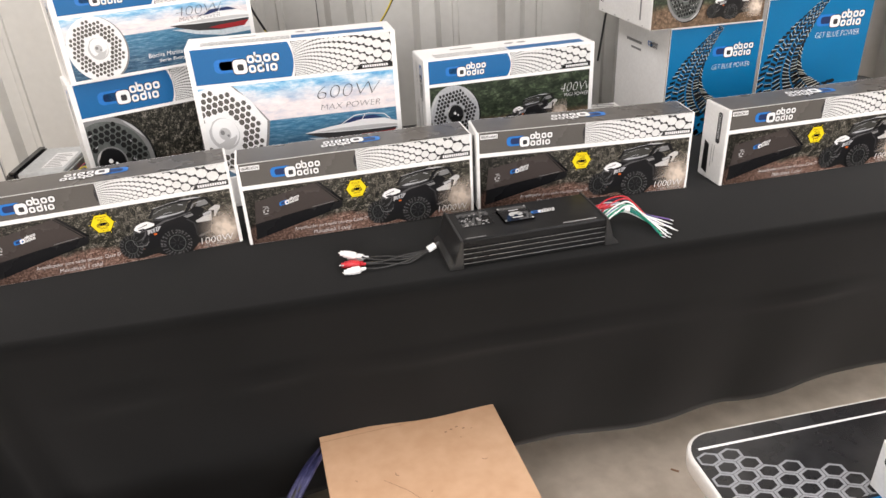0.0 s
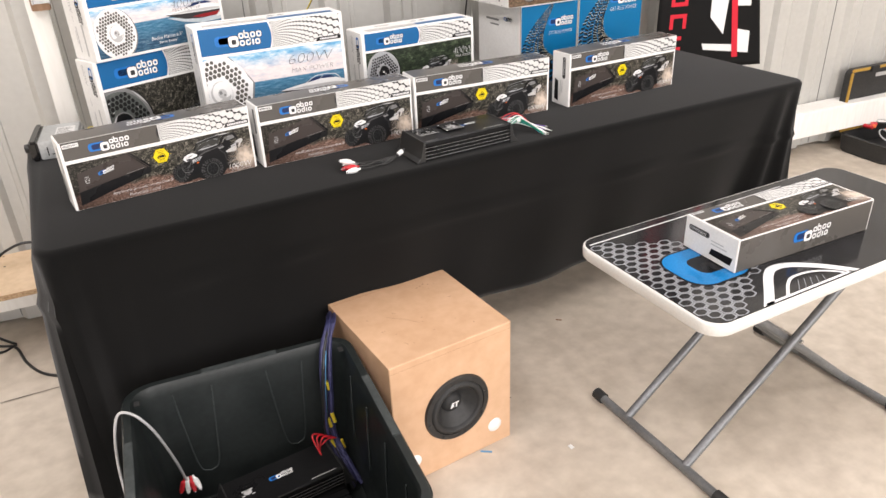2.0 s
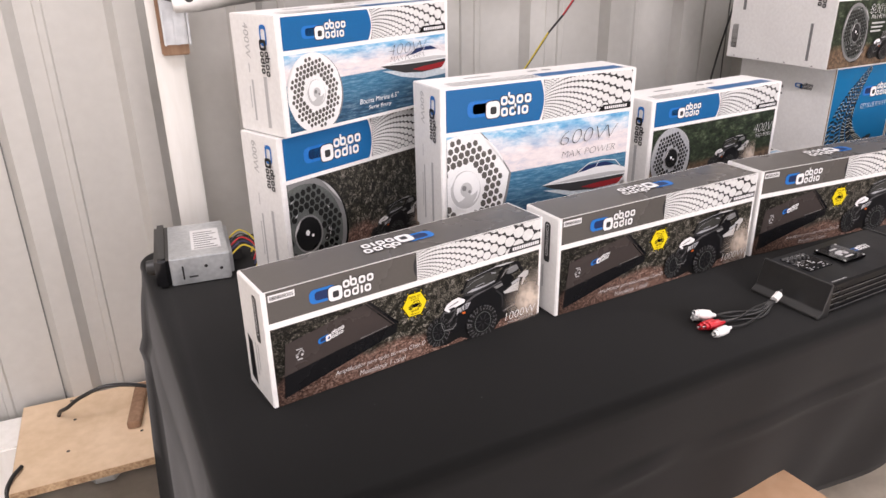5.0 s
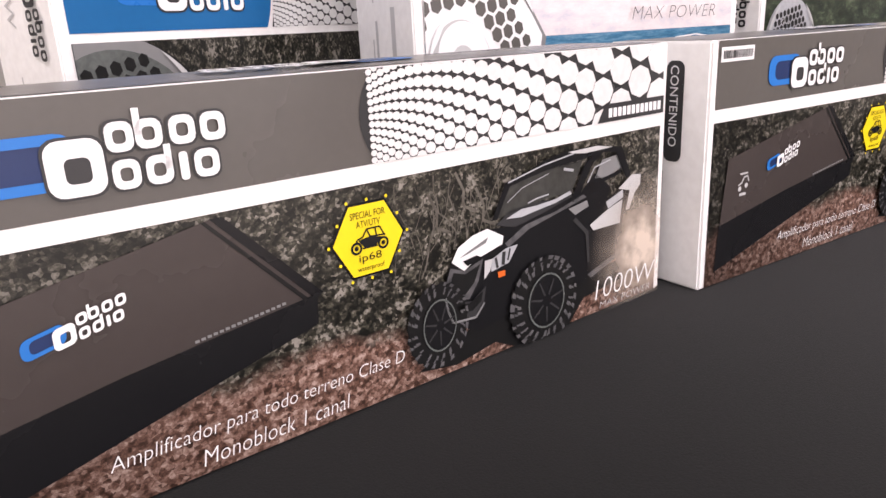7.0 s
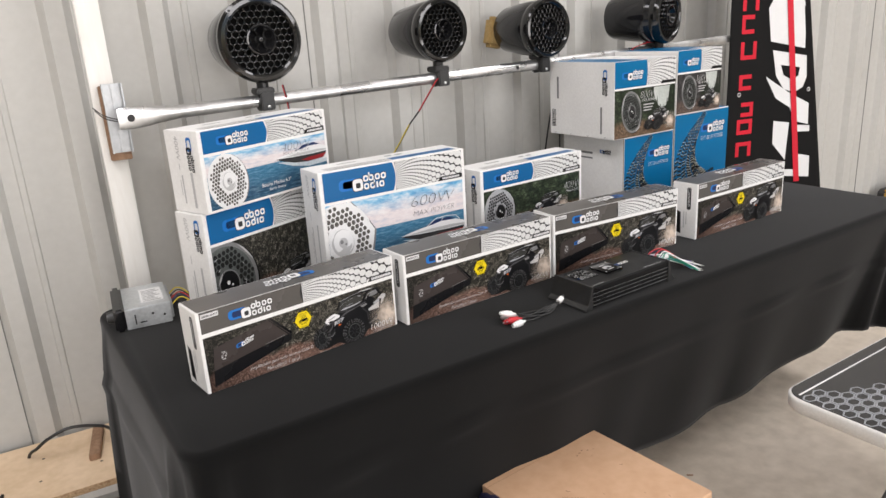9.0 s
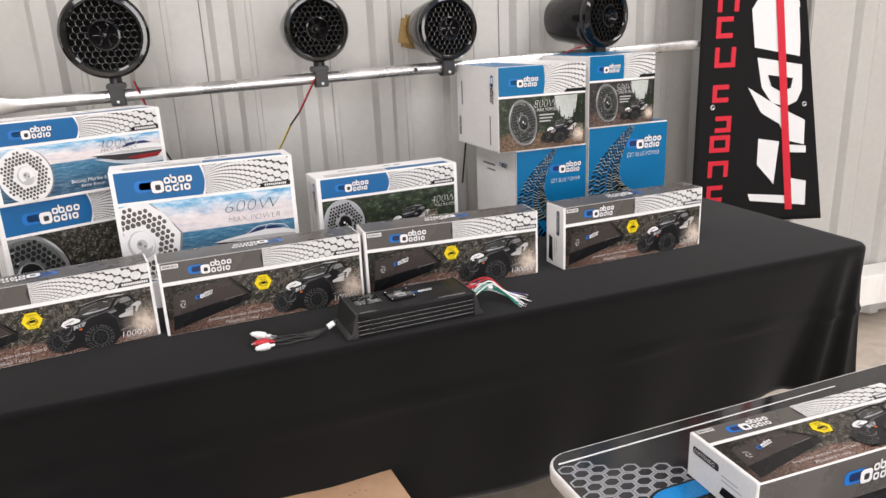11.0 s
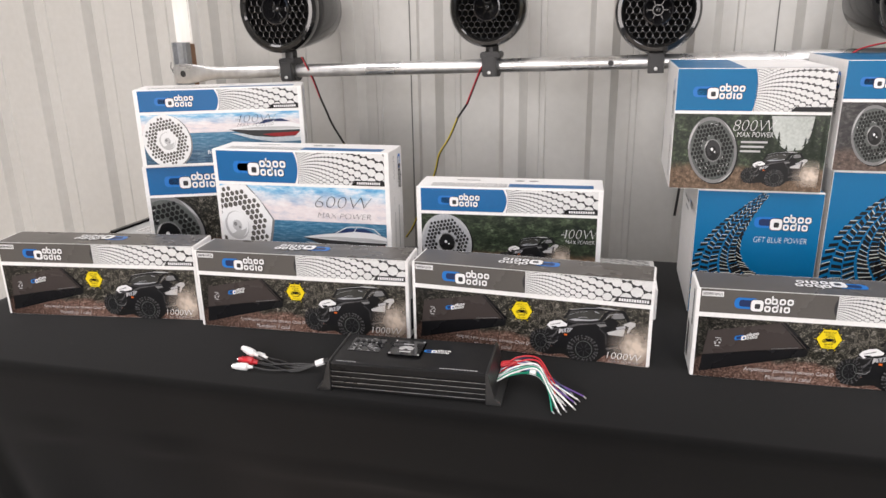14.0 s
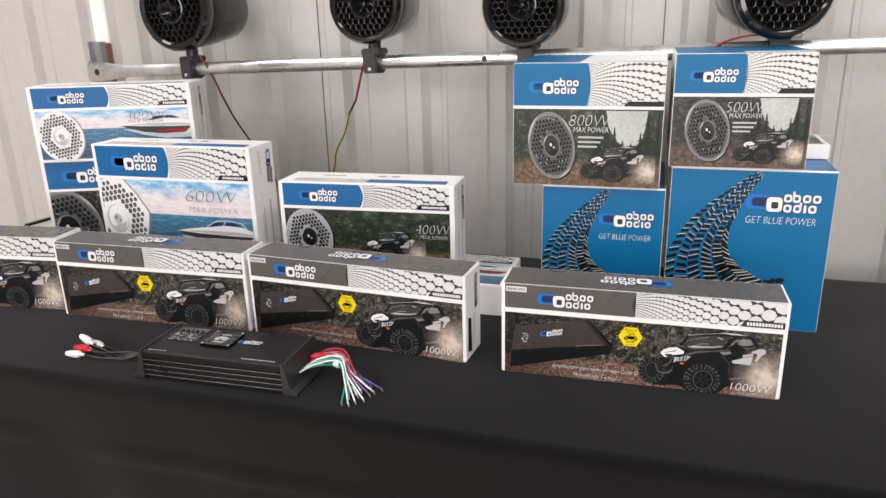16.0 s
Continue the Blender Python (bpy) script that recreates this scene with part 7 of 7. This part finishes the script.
for i in range(-1, 14):
    for j in range(-1, 21):
        c = (0.025 + i * cw + (cw / 2 if j % 2 else 0), 0.02 + j * ch * 0.86)
        if c[0] > 0.075 + c[1] * 1.5 or c[1] > 0.43 - 0.5 * c[0] or c[0] > 0.32 or math.hypot(min(0, c[0] - 0.05), min(0, c[1] - 0.05)) > 0.036:
            continue
        o = [(c[0] + cw * 0.56 * math.cos(math.pi / 6 + math.pi / 3 * k), c[1] + ch * 0.56 * math.sin(math.pi / 6 + math.pi / 3 * k)) for k in range(6)]
        lattice += ring_polys(o, 0.74, c)
flat("mesh_print", vf, lattice, M_VGREY, 1, area, "printed grey mesh")
ringo = rr_poly(0.088, 0.123, 0.275, 0.285, 0.055, 8)
flat("blue_ring", vf, [ringo], M_DARK, 2, area, "dark ring edge")
flat("blue_ring", vf, ring_polys(rr_poly(0.093, 0.128, 0.270, 0.280, 0.052, 8), 0.48, (0.196, 0.204)), M_VBLUE, 3, area, "printed blue open ring")
sweep = curve_points([(0.130, -0.02, 0), (0.200, 0.040, 0), (0.262, 0.094, 0), (0.30, 0.111, 0), (0.345, 0.100, 0), (0.40, 0.058, 0), (0.45, 0.0, 0)], 6)
flat("white_sweep", vf, [ribbon([(p.x, p.y) for p in sweep], 0.021)], M_VWHITE, 2, area, "printed white sweep")
flat("white_bar", vf, [[(0.155, 0.009), (0.44, 0.009), (0.43, 0.016), (0.165, 0.016)]], M_VWHITE, 2, area, "printed white bar")
inner = curve_points([(0.215, 0.004, 0), (0.268, 0.047, 0), (0.305, 0.062, 0), (0.36, 0.055, 0), (0.40, 0.030, 0), (0.42, 0.004, 0)], 6)
flat("inner_line", vf, [ribbon([(p.x, p.y) for p in inner], 0.007)], M_VWHITE, 3, area, "thin printed white outline")
fine = []
for k in range(5):
    fine += stroke([(0.255 + 0.022 * k, 0.006), (0.30 + 0.016 * k, 0.048 - 0.003 * k)], 0.0016)
flat("hatching", vf, fine, M_VGREY, 3, area, "fine printed hatching")
flat("pale_line", vf, [[(0.02, 0.418), (0.70, 0.421), (0.70, 0.424), (0.02, 0.4225)]], M_VWHITE, 2, area, "thin printed line")
for sx, ys in ((-1, (-0.085, 0.135)), (1, (-0.060, 0.105))):
    part("foot_bar", tube([(sx * 0.337, -0.205, 0.0165), (sx * 0.337, 0.245, 0.0165)], 0.0125, 14, bend=False), M_LEG, ft, "grey tubular foot")
    for y in (-0.215, 0.245):
        smooth(part("rubber_foot", tube([(sx * 0.337, y - 0.012, 0.0168), (sx * 0.337, y + 0.022, 0.0168)], 0.0166, 14, bend=False), M_RUBBER, ft, "black rubber end cap"), 40)
    for y in ys:
        part("leg", tube([(sx * 0.337, y, 0.017), (-sx * 0.30, y, fz - 0.045)], 0.0115, 14, bend=False), M_LEG, ft, "grey steel tube leg")
    part("leg_pivot", tube([(-sx * 0.30, ys[0] - 0.02, fz - 0.046), (-sx * 0.30, ys[1] + 0.02, fz - 0.046)], 0.0095, 12, bend=False), M_LEG, ft)
part("leg_axle", tube([(0.018, -0.10, 0.288), (0.018, 0.15, 0.288)], 0.006, 10, bend=False), M_STEEL, ft)

# ---------------------------------------------------------------- board, cables and boxes by the wall
bd = thing("chipboard_offcut", pose(-0.73, 2.06, 0.261, 0, 0, -4.5), "square offcut of chipboard laid on the wall rail", "board")
part("panel", block(-0.165, 0.20, -0.20, 0.125, 0.0008, 0.0185, 0.0008), M_CHIPEDGE, bd, "rough chipboard core")
part("face", block(-0.164, 0.199, -0.199, 0.124, 0.018, 0.0195, 0.0004), M_CHIP, bd, "smooth pale face")
for x, y in ((-0.05, 0.02), (-0.06, -0.10), (0.09, -0.09), (-0.06, 0.108)):
    part("nail_hole", lathe([(0, 0.0004), (0.0035, 0.0002), (0.004, 0)], 10, m=pose(x, y, 0.0195)), M_RUBBER, bd, "dark nail hole")
st = part("timber_stick", block(-0.014, 0.014, -0.085, 0.085, 0, 0.018, 0.002), M_BARE)
st.matrix_world = pose(-0.642, 2.06, 0.2812, 0, 0, -13)
tagged(st, "short brown stick of bare timber on the board", "stick")
tr = thing("power_supply", pose(-0.535, 2.075, 0.2812, 0, 0, 25), "small grey power supply box with a green socket", "power supply")
part("case", block(-0.05, 0.09, -0.035, 0.035, 0, 0.045, 0.003), M_TIN, tr)
part("socket", block(-0.056, -0.049, -0.02, 0.02, 0.008, 0.035, 0.001), M_PVC, tr, "green terminal block")
cord("lead", [(-0.055, 0.0, 0.022), (-0.085, 0.02, 0.055), (-0.15, 0.06, 0.075), (-0.20, 0.09, 0.06), (-0.225, 0.115, 0.035), (-0.232, 0.15, 0.008), (-0.228, 0.185, -0.06)], 0.0045, M_CBLACK, tr, "black mains lead")
jb = thing("junction_box", pose(-1.005, 2.135, 0.0, 0, 0, 62), "green plastic extension socket on the floor", "socket box")
part("housing", block(-0.055, 0.055, -0.028, 0.028, 0, 0.055, 0.004), M_PVC, jb, "green plastic housing")
part("socket_face", block(-0.050, 0.050, -0.032, -0.0275, 0.006, 0.050, 0.002), M_CGREY, jb, "grey socket face")
for x in (-0.025, 0.022):
    smooth(part("mains_plug", lathe([(0, 0), (0.012, 0.0), (0.014, 0.018), (0.008, 0.034), (0.005, 0.05)], 16, m=pose(x, -0.032, 0.028, 90, 0, 0)), M_CBLACK, jb, "black mains plug"))
fl = thing("extension_cable", pose(-0.97, 2.03, 0), "black mains cables running over the floor", "cable")
FB = Vector((-0.95, 2.1, 0))


def world_cord(name, pts, r, mat, parent, base):
    return cord(name, [Vector(p) - base for p in pts], r, mat, parent)


world_cord("cable", [(-0.930, 2.165, 0.028), (-0.895, 2.13, 0.02), (-0.845, 2.12, 0.006), (-0.80, 2.08, 0.006), (-0.77, 1.96, 0.006), (-0.72, 1.86, 0.006), (-0.64, 1.80, 0.006), (-0.53, 1.74, 0.006), (-0.30, 1.72, 0.006)], 0.0048, M_CBLACK, fl, FB)
world_cord("cable", [(-0.905, 2.19, 0.028), (-0.87, 2.17, 0.03), (-0.83, 2.14, 0.012), (-0.80, 2.10, 0.011)], 0.0048, M_CBLACK, fl, FB)
world_cord("cable", [(-0.80, 2.09, 0.012), (-0.84, 2.0, 0.05), (-0.872, 1.95, 0.13), (-0.886, 1.925, 0.20), (-0.894, 1.95, 0.272), (-0.884, 1.985, 0.2865), (-0.866, 2.02, 0.2858)], 0.0045, M_CBLACK, fl, FB)
oc = thing("orange_cable", pose(-1.12, 2.13, 0), "orange extension cable on the concrete floor", "cable")
world_cord("cable", [(-1.02, 2.245, 0.026), (-1.06, 2.25, 0.02), (-1.14, 2.25, 0.006), (-1.30, 2.22, 0.005), (-1.8, 2.12, 0.005), (-2.6, 2.2, 0.005)], 0.0042, M_CORANGE, oc, Vector((-1.1, 2.2, 0)))
wl = thing("white_lead", pose(-0.56, 1.95, 0.0), "thin white lead hanging at the cloth edge", "cable")
world_cord("cable", [(-0.56, 1.93, 0.282), (-0.585, 1.872, 0.278), (-0.592, 1.838, 0.25), (-0.585, 1.83, 0.18), (-0.572, 1.83, 0.10), (-0.56, 1.84, 0.006)], 0.0025, M_CWHITE, wl, Vector((-0.56, 1.95, 0)))
sp = thing("switch_plate", WALL @ pose(0.615, -0.048, 0.57), "steel socket plate on the sheet wall", "socket")
smooth(part("plate", block(-0.045, 0.045, -0.014, 0.0, -0.07, 0.07, 0.006), M_STEEL, sp, "bright steel cover"))
part("socket", block(-0.022, 0.022, -0.018, -0.013, -0.045, 0.045, 0.003), M_RUBBER, sp, "dark socket")
part("back_box", block(-0.03, 0.03, 0.0, 0.022, -0.05, 0.05, 0.002), M_ZINC, sp)

# ---------------------------------------------------------------- open tool case
tc = thing("tool_case", pose(3.373, 1.377, 0, 0, 0, 85), "open black tool case with ochre trim, full of tools", "tool case")
part("tray", loft([[(x + 0.15, y, z) for x, y in round_rect(0.30 + k, 0.56 + k, 0.035, 4)] for k, z in ((-0.03, 0.0), (-0.012, 0.012), (0.0, 0.085), (0.006, 0.095), (-0.012, 0.1), (-0.03, 0.092), (-0.034, 0.02))], cap0=True, cap1=True), M_CASE, tc, "black tool tray")
for y in (-0.2, 0.0, 0.2):
    part("tray_rib", block(-0.006, 0.004, y - 0.012, y + 0.012, 0.012, 0.088, 0.002), M_CASE, tc)
lid = part("lid", loft([[(z, y, x + 0.262) for x, y in round_rect(0.33 + k, 0.56 + k, 0.03, 4)] for k, z in ((-0.05, 0.346), (0.0, 0.338), (0.0, 0.306), (-0.02, 0.300), (-0.040, 0.306), (-0.040, 0.325))], cap0=True, cap1=True), M_CASE, tc, "black lid standing open")
part("lid_trim", block(0.296, 0.310, -0.272, 0.272, 0.414, 0.428, 0.004), M_ORANGE, lid, "ochre edge trim")
part("lid_trim", block(0.294, 0.306, -0.275, 0.275, 0.098, 0.110, 0.003), M_ORANGE, lid, "ochre edge trim")
for y in (-0.272, 0.272):
    part("lid_trim", block(0.294, 0.306, y - 0.007, y + 0.007, 0.112, 0.412, 0.003), M_ORANGE, lid, "ochre edge trim")
for y in (-0.12, 0.12):
    part("lid_clasp", block(0.286, 0.300, y - 0.03, y + 0.03, 0.405, 0.435, 0.004), M_RUBBER, lid, "dark clasp on the lid edge")
    part("latch", block(-0.014, 0.0, y - 0.03, y + 0.03, 0.035, 0.09, 0.004), M_RUBBER, tc, "dark latch")
part("lid_crease", block(0.321, 0.326, -0.25, 0.25, 0.255, 0.261, 0.001), M_RUBBER, lid, "groove across the lid lining")
part("lid_sticker", block(0.3225, 0.3255, -0.02, 0.06, 0.362, 0.382, 0.0005), M_PALE, lid, "small pale sticker")
cord("tool_loop", [(0.09 + 0.034 * math.cos(0.5 * k), 0.20 + 0.036 * math.sin(0.5 * k), 0.106 + 0.022 * (1 + math.cos(0.5 * k))) for k in range(13)], 0.0035, M_CGREY, tc, "loop of grey cable")
rng = random.Random(31)
for k in range(20):
    x, y, a = 0.05 + 0.20 * rng.random(), -0.22 + 0.36 * rng.random(), rng.random() * 3.1
    l, z = 0.05 + 0.05 * rng.random(), 0.096 + 0.009 * (k % 5)
    dx, dy = l * math.cos(a), l * math.sin(a)
    mat = (M_CORANGE, M_CRED, M_STEEL, M_CLBLUE, M_CGREY, M_CORANGE, M_CRED)[k % 7]
    part("tool_handle", tube([(x, y, z), (x + dx * 0.55, y + dy * 0.55, z)], 0.010, 10, bend=False), mat, tc, "coloured tool handle")
    part("tool_shaft", tube([(x + dx * 0.5, y + dy * 0.5, z), (x + dx * 1.1, y + dy * 1.1, z)], 0.004, 8, bend=False), M_STEEL, tc, "steel tool shaft")

# ---------------------------------------------------------------- litter on the floor and lint on the cloth
rng = random.Random(17)
for x, y, lx, ly, mat, lab in ((0.507, 0.640, 0.008, 0.006, M_CWHITE, "white crumb of plastic on the floor"), (0.300, 0.745, 0.016, 0.003, M_CLBLUE, "small bluish scrap of film on the floor"), (0.47, 0.90, 0.014, 0.0015, M_RUBBER, "dark wire clipping on the floor"), (0.38, 0.77, 0.005, 0.003, M_BARE, "brown chip on the floor"), (0.86, 1.16, 0.010, 0.003, M_BARE, "brown leaf bit on the floor")):
    ob = part("floor_scrap", block(-lx, lx, -ly, ly, 0, 0.002, 0.0006), mat)
    ob.matrix_world = pose(x, y, 0.0004, 0, 0, 180 * rng.random())
    tagged(ob, lab, "litter", "floor litter")
b = bmesh.new()
for k in range(24):
    x, y = X0 + 0.1 + (X1 - X0 - 0.2) * rng.random(), 1.10 + 0.10 * rng.random() + (0.55 * rng.random() if k % 3 == 0 else 0)
    s = 0.00025 + 0.0003 * rng.random()
    merge(b, block(x - s, x + s * (1 + 2 * rng.random()), y - s, y + s, TOP + 0.0001, TOP + 0.0006, 0))
tagged(part("lint", b, M_SCUFF), "pale lint specks scattered on the black cloth", "lint", kind="stuff")
